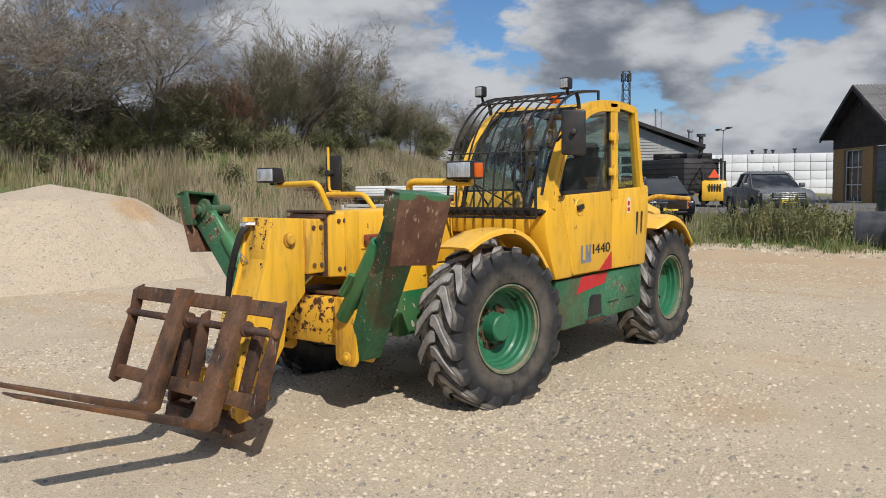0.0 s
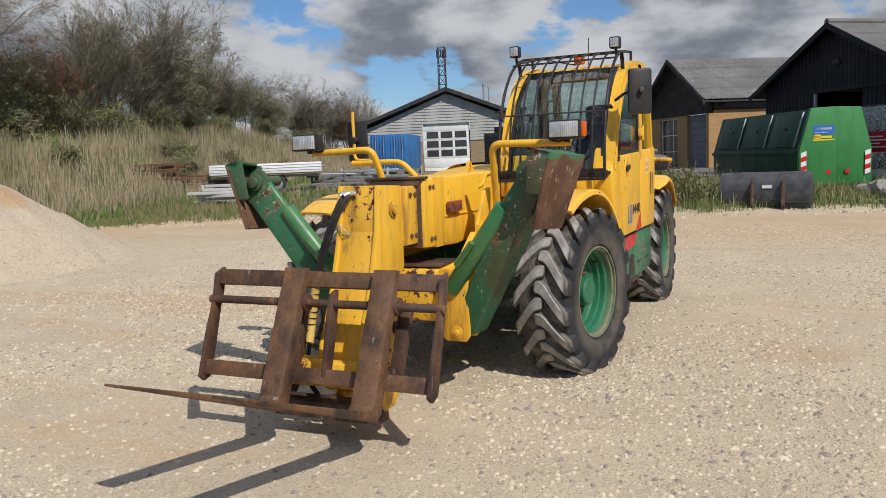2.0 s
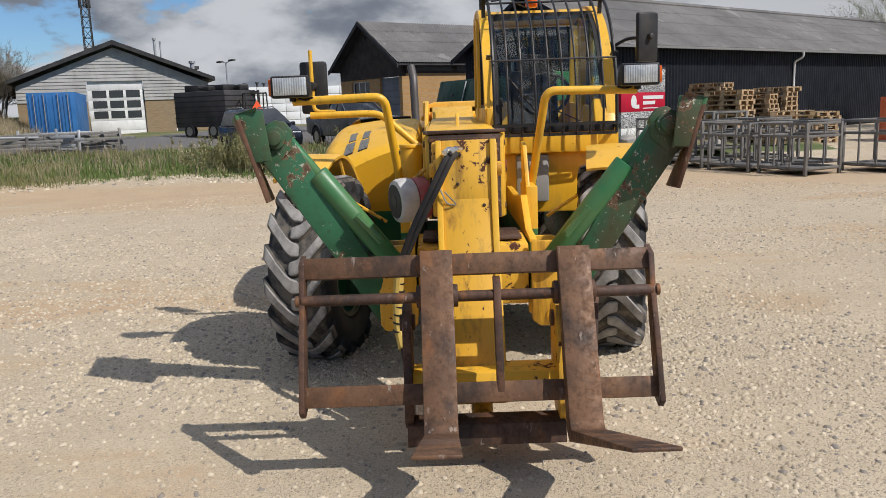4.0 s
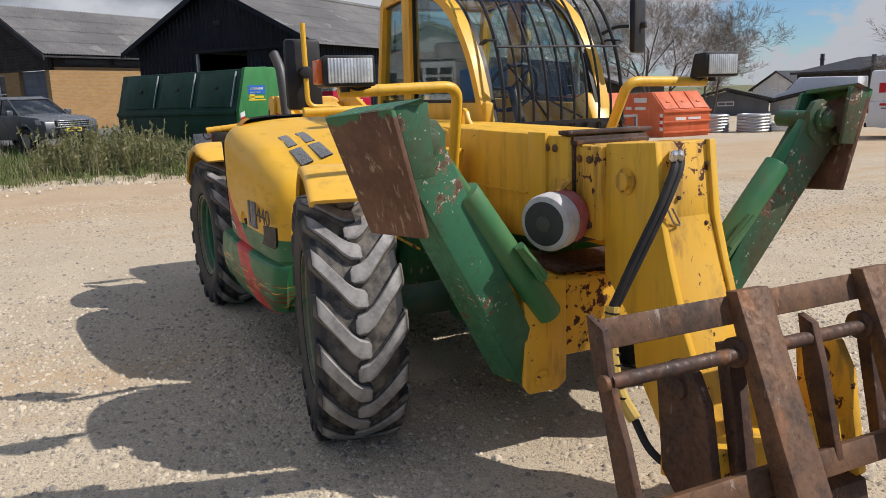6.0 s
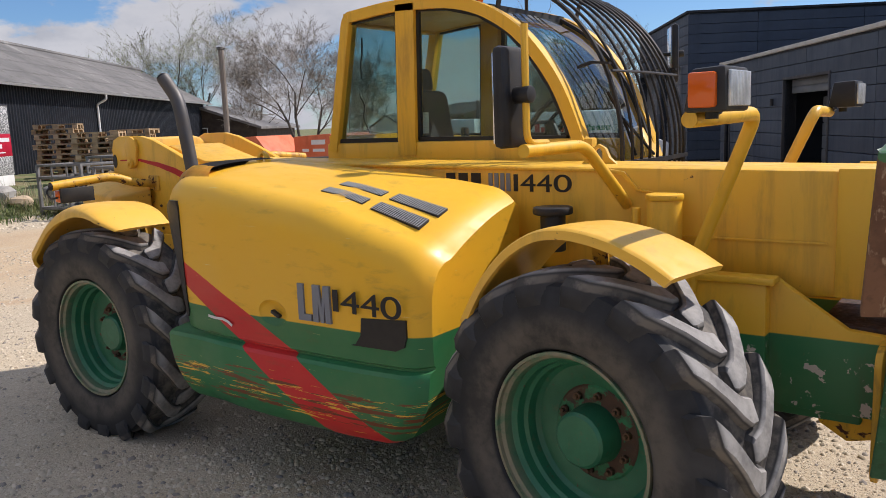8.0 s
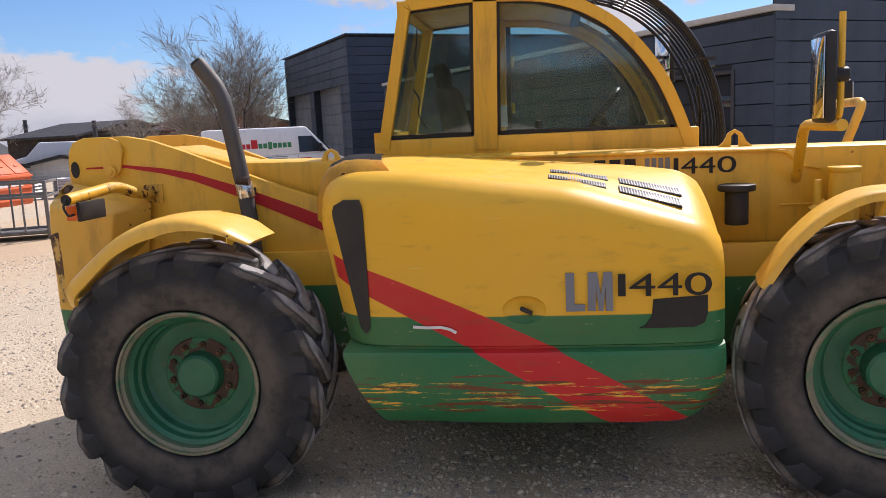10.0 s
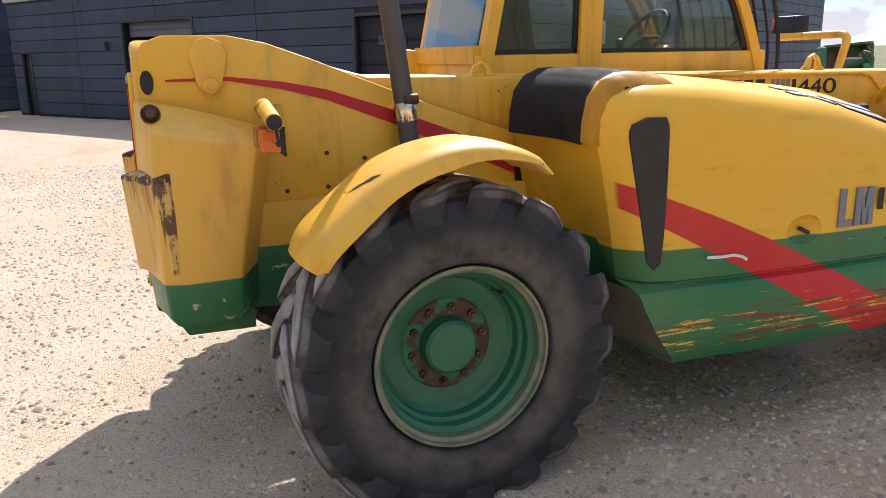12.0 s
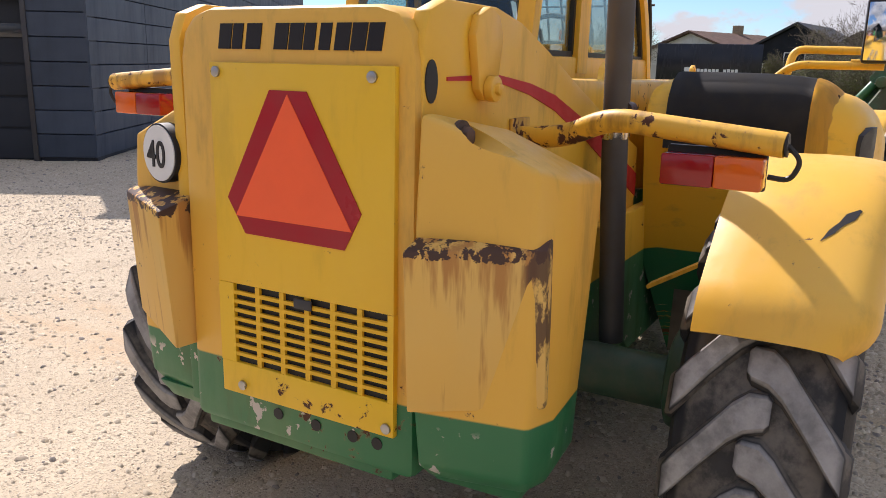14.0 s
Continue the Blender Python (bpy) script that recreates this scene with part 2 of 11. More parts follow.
def tyre_rubber():
    m = Mat("tyre_rubber")
    n1, n2 = m.noise(7, 6, 0.65), m.noise(60, 4, 0.6)
    n = m.node("ShaderNodeVectorMath")
    n.operation = "MULTIPLY"
    m.put(n.inputs[0], m.co)
    n.inputs[1].default_value = (1, 0, 1)
    ln = m.node("ShaderNodeVectorMath")
    ln.operation = "LENGTH"
    m.put(ln.inputs[0], n.outputs[0])
    rad = ln.outputs["Value"]
    col = m.mix(m.map(n1, 0.35, 0.7), (0.017, 0.018, 0.020), (0.036, 0.037, 0.040))
    # pale road dust on the faces of the lugs, a dusty band beside the rim
    dust = m.math("MULTIPLY", m.map(rad, 0.598, 0.608), m.map(n1, 0.3, 0.62, 0.35, 1.0))
    col = m.mix(m.math("MULTIPLY", dust, 0.92), col, (0.43, 0.41, 0.385))
    mud = m.math("MULTIPLY", m.map(rad, 0.566, 0.574), m.map(m.noise(11, 6, 0.65), 0.38, 0.62, 0.15, 0.85))
    col = m.mix(m.math("MULTIPLY", mud, m.map(rad, 0.600, 0.590)), col, (0.19, 0.165, 0.135))
    ring = m.math("MULTIPLY", m.map(rad, 0.335, 0.36), m.map(rad, 0.50, 0.40))
    col = m.mix(m.math("MULTIPLY", ring, m.map(n1, 0.32, 0.62, 0.15, 0.65)), col, (0.15, 0.128, 0.10))
    col = m.mix(m.map(m.noise(2.4, 4), 0.5, 0.75, 0, 0.25), col, (0.14, 0.13, 0.12))
    return m.done(col, m.map(n1, 0.3, 0.7, 0.62, 0.85), 0, m.bump(n2, 0.25, 0.003), Specular_IOR_Level=0.3)


def rim_green():
    m = Mat("rim_green")
    n1, n2 = m.noise(6, 6, 0.6), m.noise(30, 5, 0.65)
    col = m.mix(m.map(n1, 0.35, 0.7), (0.018, 0.125, 0.060), (0.028, 0.165, 0.080))
    col = m.mix(m.map(n2, 0.56, 0.7, 0, 0.5), col, (0.10, 0.12, 0.06))
    col = m.mix(m.map(m.noise(17, 8, 0.62), 0.66, 0.69), col, (0.10, 0.05, 0.025))
    # dry mud along the lip
    x, y, z = m.xyz()
    rad = m.math("SQRT", m.math("ADD", m.math("MULTIPLY", x, x), m.math("MULTIPLY", z, z)))
    lip = m.math("MULTIPLY", m.map(rad, 0.314, 0.326), m.map(m.noise(14, 6, 0.65), 0.32, 0.56, 0.20, 0.85))
    col = m.mix(lip, col, (0.25, 0.205, 0.135))
    return m.done(col, m.map(n2, 0.3, 0.7, 0.34, 0.55), 0, m.bump(n2, 0.08, 0.003))


def glass(name, tint=(0.74, 0.83, 0.81)):
    m = Mat(name)
    t = m.t
    tr = m.node("ShaderNodeBsdfTransparent")
    tr.inputs[0].default_value = (*tint, 1)
    gl = m.node("ShaderNodeBsdfGlossy")
    gl.inputs["Roughness"].default_value = 0.02
    fr = m.node("ShaderNodeLayerWeight")
    fr.inputs[0].default_value = 0.5
    mx = m.node("ShaderNodeMixShader")
    f = m.math("ADD", m.math("MULTIPLY", m.math("POWER", fr.outputs["Facing"], 3.0), 0.65), 0.06, True)
    m.put(mx.inputs[0], f)
    t.links.new(tr.outputs[0], mx.inputs[1])
    t.links.new(gl.outputs[0], mx.inputs[2])
    df = m.node("ShaderNodeBsdfDiffuse")
    df.inputs[0].default_value = (0.35, 0.36, 0.34, 1)
    mx2 = m.node("ShaderNodeMixShader")
    m.put(mx2.inputs[0], m.map(m.noise(5, 5, 0.65), 0.45, 0.8, 0.015, 0.10))
    t.links.new(mx.outputs[0], mx2.inputs[1])
    t.links.new(df.outputs[0], mx2.inputs[2])
    out = [n for n in t.nodes if n.bl_idname == "ShaderNodeOutputMaterial"][0]
    t.links.new(mx2.outputs[0], out.inputs[0])
    return m.m


M_YEL = paint("yellow_paint", weep=0.25)
M_YELW = paint("yellow_paint_worn", (0.74, 0.40, 0.026), rust=0.605, dirt=0.55, rough=0.45, weep=0.75)
M_YELF = paint("yellow_paint_faded", (0.79, 0.44, 0.045), rust=0.70, dirt=0.22, rough=0.34)
M_SPLIT = paint("yellow_over_green", split=0.84, rust=0.69)
M_SPLITR = paint("yellow_over_green_rear", (0.76, 0.42, 0.05), split=0.785, rust=0.655, dirt=0.3)
M_GRN = paint("green_paint", GREEN, rust=0.67, under=(0.12, 0.06, 0.03))
M_GRNW = flaked_green()
# axle green, darker than the chassis green
M_AXLE = plain("dark_green_axle", (0.022, 0.065, 0.034), 0.5, vary=0.5)
M_HOOD = hood_livery()
M_RUST = rusty("rusty_steel")
M_RUST2 = rusty("rusty_steel_dark", (0.06, 0.035, 0.026), (0.12, 0.06, 0.035), (0.02, 0.018, 0.017))
M_TYRE, M_RIM = tyre_rubber(), rim_green()
M_BLK = plain("black_plastic", (0.016, 0.016, 0.018), 0.45, vary=0.2)
M_RUB = plain("black_rubber", (0.02, 0.02, 0.022), 0.7, vary=0.3)
M_DGREY = plain("dark_grey_steel", (0.055, 0.055, 0.06), 0.5, 0.4)
M_EXH = plain("exhaust_steel", (0.10, 0.095, 0.095), 0.55, 0.55, vary=0.4)
M_STEEL = plain("bare_steel", (0.42, 0.41, 0.40), 0.35, 0.9)
M_GALV = plain("galvanised_steel", (0.42, 0.43, 0.44), 0.5, 0.6)
M_REDP = plain("red_paint", (0.50, 0.02, 0.025), 0.4, vary=0.1)
M_ORNG = plain("reflex_orange", (0.95, 0.13, 0.04), 0.4, vary=0.12, bump=0.02, dirt=(0.5, 0.1, 0.05))
M_DRED = plain("reflex_dark_red", (0.36, 0.008, 0.02), 0.35, vary=0.15, bump=0.02)
M_WHT = plain("white_plastic", (0.72, 0.72, 0.70), 0.45, vary=0.15)
M_DIRTW = plain("dirty_white", (0.55, 0.53, 0.52), 0.6, vary=0.5, scale=20)
M_AMB = plain("amber_lens", (0.66, 0.115, 0.008), 0.12, vary=0.05, bump=0.02)
M_RLENS = plain("red_lens", (0.28, 0.008, 0.010), 0.12, vary=0.05, bump=0.02)


def ribbed_lens():
    """Clear ribbed lamp glass over a bright reflector."""
    m = Mat("lamp_glass")
    w = m.node("ShaderNodeTexWave")
    m.put(w.inputs["Vector"], m.co)
    w.bands_direction = "Y"
    w.inputs["Scale"].default_value, w.inputs["Distortion"].default_value = 22, 0.4
    n = m.noise(14, 4)
    col = m.mix(m.map(n, 0.35, 0.7), (0.42, 0.43, 0.43), (0.66, 0.67, 0.66))
    return m.done(col, 0.22, 0.25, m.bump(w.outputs[1], 0.35, 0.006))


M_LENS = ribbed_lens()
M_MIRR = plain("mirror_glass", (0.75, 0.76, 0.78), 0.03, 1.0, vary=0.03, bump=0.0)
M_GREYT = plain("grey_decal", (0.19, 0.20, 0.23), 0.5, vary=0.1, bump=0.02)
M_BLKT = plain("black_decal", (0.012, 0.012, 0.016), 0.5, vary=0.08, bump=0.02)
M_GLASS = glass("cab_glass")
M_SEAT = plain("seat_cloth", (0.03, 0.032, 0.036), 0.85)
M_BRASS = plain("fitting_chrome", (0.75, 0.72, 0.66), 0.22, 0.95)
M_WRAP = plain("yellow_wrap", (0.55, 0.38, 0.09), 0.6)
M_BARY = plain("grille_yellow", (0.78, 0.44, 0.02), 0.45, vary=0.1, bump=0.02)


def flange_rust():
    """Wheel paint eaten by rust in patches."""
    m = Mat("rusty_flange")
    n1, n2 = m.noise(9, 6, 0.65), m.noise(40, 5)
    col = m.mix(m.map(n1, 0.46, 0.50), (0.032, 0.20, 0.085), (0.085, 0.042, 0.024))
    col = m.mix(m.map(n2, 0.4, 0.7, 0, 0.5), col, (0.05, 0.035, 0.022))
    return m.done(col, 0.65, 0, m.bump(n2, 0.3, 0.004))


M_FLANGE = flange_rust()


def scuffed_plate():
    """Rusty plate with long pale scuffs and traces of green along the top."""
    m = Mat("scuffed_rust")
    x, y, z = m.xyz()
    n1, n2 = m.noise(6, 6, 0.6), m.noise(45, 4)
    col = m.mix(m.map(n1, 0.36, 0.66), (0.105, 0.052, 0.032), (0.175, 0.092, 0.056))
    sc = m.noise(1.0, 5, 0.6, m.scaled((34, 34, 9)))
    col = m.mix(m.map(sc, 0.58, 0.68, 0, 0.8), col, (0.36, 0.27, 0.19))
    col = m.mix(m.map(n2, 0.5, 0.75, 0, 0.4), col, (0.06, 0.035, 0.025))
    top = m.math("ADD", m.map(z, 1.50, 1.58, 0, 0.5), m.map(n1, 0.3, 0.7, 0, 0.5))
    col = m.mix(m.map(top, 0.60, 0.64), col, (0.06, 0.16, 0.07))
    return m.done(col, 0.7, 0.0, m.bump(n2, 0.2, 0.003), Specular_IOR_Level=0.3)


M_FOOT = scuffed_plate()

# ---- mesh helpers ----
def part(name, bm, material, parent=None, label="", smooth=32):
    """Links a bmesh as one mesh object under a thing or a part."""
    bmesh.ops.recalc_face_normals(bm, faces=bm.faces)
    me = bpy.data.meshes.new(name)
    bm.to_mesh(me)
    bm.free()
    me.polygons.foreach_set("use_smooth", [True] * len(me.polygons))
    me.set_sharp_from_angle(angle=radians(smooth))
    me.materials.append(material)
    ob = new(name, me)
    if parent is not None:
        ob.parent = parent
    if label:
        ob["label"] = label
    return ob


def thing(name, label, category, at=(0, 0, 0), yaw=0.0, group="", kind=""):
    e = new(name)
    e.empty_display_size = 0.2
    e.matrix_world = pose(*at, 0, 0, yaw)
    return tagged(e, label, category, group, kind)


def B():
    return bmesh.new()


def bevel_new(bm, verts, bev, seg=2):
    if bev <= 0:
        return
    vs = set(verts)
    edges = [e for e in bm.edges if e.verts[0] in vs and e.verts[1] in vs and len(e.link_faces) == 2 and e.calc_face_angle(0) > 0.5]
    if edges:
        bmesh.ops.bevel(bm, geom=edges, offset=bev, segments=seg, affect="EDGES", profile=0.5, clamp_overlap=True)


def box(bm, c, s, bev=0.004, m=None):
    """A bevelled box: centre, size, and a turn about its centre."""
    mat = Matrix.Translation(c) @ (m.to_4x4() if m is not None else Matrix.Identity(4)) @ Matrix.Diagonal((*s, 1))
    r = bmesh.ops.create_cube(bm, size=1.0, matrix=mat)
    bevel_new(bm, r["verts"], min(bev, 0.45 * min(s)))
    return bm


def span(bm, x0, x1, y0, y1, z0, z1, bev=0.004):
    return box(bm, ((x0 + x1) / 2, (y0 + y1) / 2, (z0 + z1) / 2), (abs(x1 - x0), abs(y1 - y0), abs(z1 - z0)), bev)


def hexa(bm, pts, bev=0.004):
    """A solid from eight corners: four below, four above, in the same order round."""
    v = [bm.verts.new(p) for p in pts]
    for f in ((0, 1, 2, 3), (4, 5, 6, 7), (0, 1, 5, 4), (1, 2, 6, 5), (2, 3, 7, 6), (3, 0, 4, 7)):
        bm.faces.new([v[i] for i in f])
    bmesh.ops.recalc_face_normals(bm, faces=list({f for q in v for f in q.link_faces}))
    bevel_new(bm, v, bev)
    return bm


def prism(bm, pts, plane, a, b, bev=0.004):
    """A flat outline in the plane "xz", "yz" or "xy", drawn out from a to b along the third axis."""
    def place(p, d):
        return {"xz": (p[0], d, p[1]), "yz": (d, p[0], p[1]), "xy": (p[0], p[1], d)}[plane]
    lo = [bm.verts.new(place(p, a)) for p in pts]
    hi = [bm.verts.new(place(p, b)) for p in pts]
    bm.faces.new(lo)
    bm.faces.new(hi)
    n = len(pts)
    for i in range(n):
        bm.faces.new((lo[i], lo[(i + 1) % n], hi[(i + 1) % n], hi[i]))
    bmesh.ops.recalc_face_normals(bm, faces=list({f for q in lo + hi for f in q.link_faces}))
    bevel_new(bm, lo + hi, bev)
    return bm


def rounded(pts, r, steps=5):
    """Rounds the inner corners of a line of points."""
    out = [Vector(pts[0])]
    for i in range(1, len(pts) - 1):
        p, a, b = Vector(pts[i]), Vector(pts[i - 1]), Vector(pts[i + 1])
        da, db = (a - p), (b - p)
        k = min(r, da.length * 0.45, db.length * 0.45)
        pa, pb = p + da.normalized() * k, p + db.normalized() * k
        for j in range(steps + 1):
            t = j / steps
            out.append((1 - t) ** 2 * pa + 2 * t * (1 - t) * p + t * t * pb)
    out.append(Vector(pts[-1]))
    return out


def tube(bm, pts, r, n=10, r2=None):
    """A round bar along a line of points; r2: its radius at the end."""
    pts = [Vector(p) for p in pts]
    rings, up = [], None
    for i, p in enumerate(pts):
        d = (pts[min(i + 1, len(pts) - 1)] - pts[max(i - 1, 0)]).normalized()
        if up is None:
            up = d.orthogonal().normalized()
        up = (up - d * up.dot(d)).normalized()
        side = d.cross(up)
        k = r if r2 is None else r + (r2 - r) * i / (len(pts) - 1)
        rings.append([bm.verts.new(p + (up * math.cos(a) + side * math.sin(a)) * k) for a in (2 * math.pi * j / n for j in range(n))])
    for a, b in zip(rings, rings[1:]):
        for j in range(n):
            bm.faces.new((a[j], a[(j + 1) % n], b[(j + 1) % n], b[j]))
    bm.faces.new(rings[0])
    bm.faces.new(rings[-1])
    return bm


def rod(bm, a, b, r, n=16, bev=0.0):
    """A cylinder from a to b."""
    a, b = Vector(a), Vector(b)
    d = b - a
    mat = Matrix.Translation((a + b) / 2) @ d.to_track_quat("Z", "Y").to_matrix().to_4x4()
    res = bmesh.ops.create_cone(bm, cap_ends=True, segments=n, radius1=r, radius2=r, depth=d.length, matrix=mat)
    bevel_new(bm, res["verts"], bev, 2)
    return bm


def strap(bm, pts, wide, thick, axis):
    """A flat bar of rectangular section along a line; axis: the direction of its width."""
    pts, ax = [Vector(p) for p in pts], Vector(axis).normalized()
    rings = []
    for i, p in enumerate(pts):
        d = (pts[min(i + 1, len(pts) - 1)] - pts[max(i - 1, 0)]).normalized()
        nrm = d.cross(ax).normalized()
        rings.append([bm.verts.new(p + ax * (sa * wide / 2) + nrm * (sb * thick / 2)) for sa, sb in ((-1, -1), (1, -1), (1, 1), (-1, 1))])
    for a, b in zip(rings, rings[1:]):
        for j in range(4):
            bm.faces.new((a[j], a[(j + 1) % 4], b[(j + 1) % 4], b[j]))
    bm.faces.new(rings[0])
    bm.faces.new(rings[-1])
    return bm


def lathe(bm, prof, n=48, axis="y", at=(0, 0, 0), close=False):
    """A turned body: a profile of (radius, place along the axis)."""
    rings = []
    for r, h in prof:
        ring = []
        for j in range(n):
            a = 2 * math.pi * j / n
            c, s = r * math.cos(a), r * math.sin(a)
            p = {"y": (c, h, s), "z": (c, s, h), "x": (h, c, s)}[axis]
            ring.append(bm.verts.new((p[0] + at[0], p[1] + at[1], p[2] + at[2])))
        rings.append(ring)
    pairs = list(zip(rings, rings[1:])) + ([(rings[-1], rings[0])] if close else [])
    for a, b in pairs:
        for j in range(n):
            bm.faces.new((a[j], a[(j + 1) % n], b[(j + 1) % n], b[j]))
    if not close:
        bm.faces.new(rings[0])
        bm.faces.new(rings[-1])
    return bm


def raw(name, verts, faces, material, parent=None, label="", smooth=None):
    me = bpy.data.meshes.new(name)
    me.from_pydata([tuple(v) for v in verts], [], faces)
    if smooth is not None:
        me.polygons.foreach_set("use_smooth", [True] * len(me.polygons))
        me.set_sharp_from_angle(angle=radians(smooth))
    me.materials.append(material)
    ob = new(name, me)
    if parent is not None:
        ob.parent = parent
    if label:
        ob["label"] = label
    return ob


def lettering(name, text, size, m, material, parent, label="", wide=1.0, bold=0.0):
    """Raised lettering in the built-in font, laid at the pose m (x along the line, y up)."""
    cu = bpy.data.curves.new(name, "FONT")
    cu.body, cu.size, cu.extrude, cu.offset = text, size, 0.0012, bold
    tmp = bpy.data.objects.new("tmp", cu)
    scene.collection.objects.link(tmp)
    me = bpy.data.meshes.new_from_object(tmp.evaluated_get(bpy.context.evaluated_depsgraph_get()))
    bpy.data.objects.remove(tmp)
    bpy.data.curves.remove(cu)
    me.transform(m @ Matrix.Diagonal((wide, 1, 1, 1)))
    me.materials.clear()
    me.materials.append(material)
    me.name = name
    ob = new(name, me)
    ob.parent = parent
    if label:
        ob["label"] = label
    return ob


def fit_text(name, text, x0, x1, z0, z1, y, material, parent, label="", bold=0.0, way=1):
    """Lettering on a side that faces -y (+y with way -1), drawn out to fill the given box."""
    ob = lettering(name, text, 0.1, Matrix.Identity(4), material, parent, label, 1.0, bold * 0.5)
    c = [v.co for v in ob.data.vertices]
    lo = [min(p[i] for p in c) for i in range(3)]
    hi = [max(p[i] for p in c) for i in range(3)]
    k = Matrix.Diagonal((abs(x1 - x0) / (hi[0] - lo[0]), (z1 - z0) / (hi[1] - lo[1]), 1, 1)) @ Matrix.Translation((-lo[0], -lo[1], -lo[2]))
    ob.data.transform(face_pose((x0, y, z0), (way, 0, 0), (0, 0, 1)) @ k)
    return ob


def face_pose(origin, xdir, ydir):
    """A pose whose x and y axes lie along the given directions."""
    x, y = Vector(xdir).normalized(), Vector(ydir).normalized()
    z = x.cross(y)
    return Matrix((( x.x, y.x, z.x, origin[0]), (x.y, y.y, z.y, origin[1]), (x.z, y.z, z.z, origin[2]), (0, 0, 0, 1)))


def turn(deg, axis):
    return Matrix.Rotation(radians(deg), 3, axis)


CY = 0.035                       # the machine's middle line


def mir(p):
    return (p[0], 2 * CY - p[1], p[2])

# ---- the telehandler ----
machine = thing("telehandler", "yellow and green telescopic handler with rusty pallet forks, parked on gravel", "telehandler")
WR = 0.612                       # tyre radius
AXF, AXR = 1.455, -1.485         # axles


def tyre_mesh():
    """A wide tractor-pattern tyre about the y axis, y from -0.21 (outside) to 0.21, with two staggered rows of lugs."""
    bm = B()
    prof = [(0.335, -0.175), (0.345, -0.195), (0.40, -0.212), (0.46, -0.216), (0.52, -0.208), (0.558, -0.192), (0.572, -0.16), (0.576, -0.08), (0.578, 0),
            (0.576, 0.08), (0.572, 0.16), (0.558, 0.192), (0.52, 0.208), (0.46, 0.216), (0.40, 0.212), (0.345, 0.195), (0.335, 0.175)]
    lathe(bm, prof, 72, "y", close=True)
    return bm


def lug_mesh(side):
    """One slanting tread lug of the near or the far row."""
    bm = B()
    rings = []
    for i, (yy, top, base, w, a) in enumerate(((-0.034, 0.603, 0.570, 0.062, -0.012), (-0.022, 0.609, 0.570, 0.084, -0.008), (0.020, 0.612, 0.570, 0.094, 0.004), (0.055, 0.613, 0.570, 0.092, 0.050),
                                               (0.11, 0.613, 0.568, 0.088, 0.160), (0.165, 0.612, 0.562, 0.094, 0.272), (0.200, 0.603, 0.545, 0.100, 0.345), (0.217, 0.575, 0.520, 0.098, 0.362), (0.222, 0.535, 0.495, 0.084, 0.366))):
        q = []
        for r, hw in ((base, w * 0.62), (top - 0.008, w * 0.50), (top, w * 0.40), (top, -w * 0.40), (top - 0.008, -w * 0.50), (base, -w * 0.62)):
            b = a + hw / r
            ys = side * (yy if i < 7 else (yy if r > base else yy - 0.012))
            q.append(bm.verts.new((r * math.cos(b), ys, r * math.sin(b))))
        rings.append(q)
    for p, q in zip(rings, rings[1:]):
        for j in range(5):
            bm.faces.new((p[j], p[j + 1], q[j + 1], q[j]))
    bm.faces.new(rings[0])
    bm.faces.new(rings[-1])
    return bm


LUGS = {}


def wheel(at, yaw, size=1.0, hub_out=0.122):
    """A green dished wheel with its tyre; its outer face looks along -y before it is turned."""
    rim = B()
    prof = [(0.350, -0.190), (0.352, -0.178), (0.336, -0.172), (0.322, -0.165), (0.318, -0.13), (0.300, -0.115), (0.296, -0.08), (0.282, -0.07), (0.278, -0.03),
            (0.262, -0.015), (0.20, -0.010), (0.19, -0.004), (0.001, -0.004), (0.001, 0.03), (0.26, 0.03), (0.318, 0.06), (0.318, 0.165), (0.350, 0.178), (0.350, 0.19),
            (0.338, 0.19), (0.332, 0.02), (0.332, -0.02), (0.338, -0.19)]
    lathe(rim, prof, 64, "y", close=True)
    r = part("wheel", rim, M_RIM, machine, "green dished steel wheel rim")
    r.matrix_local = pose(*at, 0, 0, yaw) @ Matrix.Scale(size, 4)
    fat = Matrix.Diagonal((1.0 / size, 1.0, 1.0 / size, 1.0))
    part("tyre", tyre_mesh(), M_TYRE, r, "worn black lugged tyre").matrix_local = fat
    for side in (-1, 1):
        for k in range(17):
            if side not in LUGS:
                o = part("tread_lug", lug_mesh(side), M_TYRE, r)
                LUGS[side] = o.data
            else:
                o = new("tread_lug", LUGS[side])
                o.parent = r
            o.matrix_local = fat @ Matrix.Rotation(-2 * math.pi * (k + (0.5 if side > 0 else 0)) / 17, 4, "Y")
    hub = B()
    lathe(hub, [(0.001, -hub_out), (0.094, -hub_out), (0.106, 0.010 - hub_out), (0.112, -hub_out * 0.5), (0.118, 0.0), (0.001, 0.0)], 40, "y")
    part("hub", hub, M_RIM, r, "round green hub cap")
    ringm = B()
    lathe(ringm, [(0.112, -0.012), (0.178, -0.0105), (0.186, -0.005), (0.112, -0.002)], 40, "y", close=True)
    part("bolt_flange", ringm, M_FLANGE, r, "green wheel bolt flange, rusty round the nuts")
    for k in range(10):
        a = 2 * math.pi * (k + 0.3) / 10
        nb = B()
        c, s = 0.150 * math.cos(a), 0.150 * math.sin(a)
        rod(nb, (c, -0.012, s), (c, -0.030, s), 0.017, 6, 0.002)
        rod(nb, (c, -0.028, s), (c, -0.044, s), 0.009, 10, 0.002)
        part("wheel_nut", nb, M_RUST, r)
    vb = B()
    tube(vb, [(0.19, -0.03, 0.20), (0.205, -0.06, 0.205), (0.20, -0.085, 0.19)], 0.011, 8)
    part("valve", vb, M_DGREY, r)
    return r


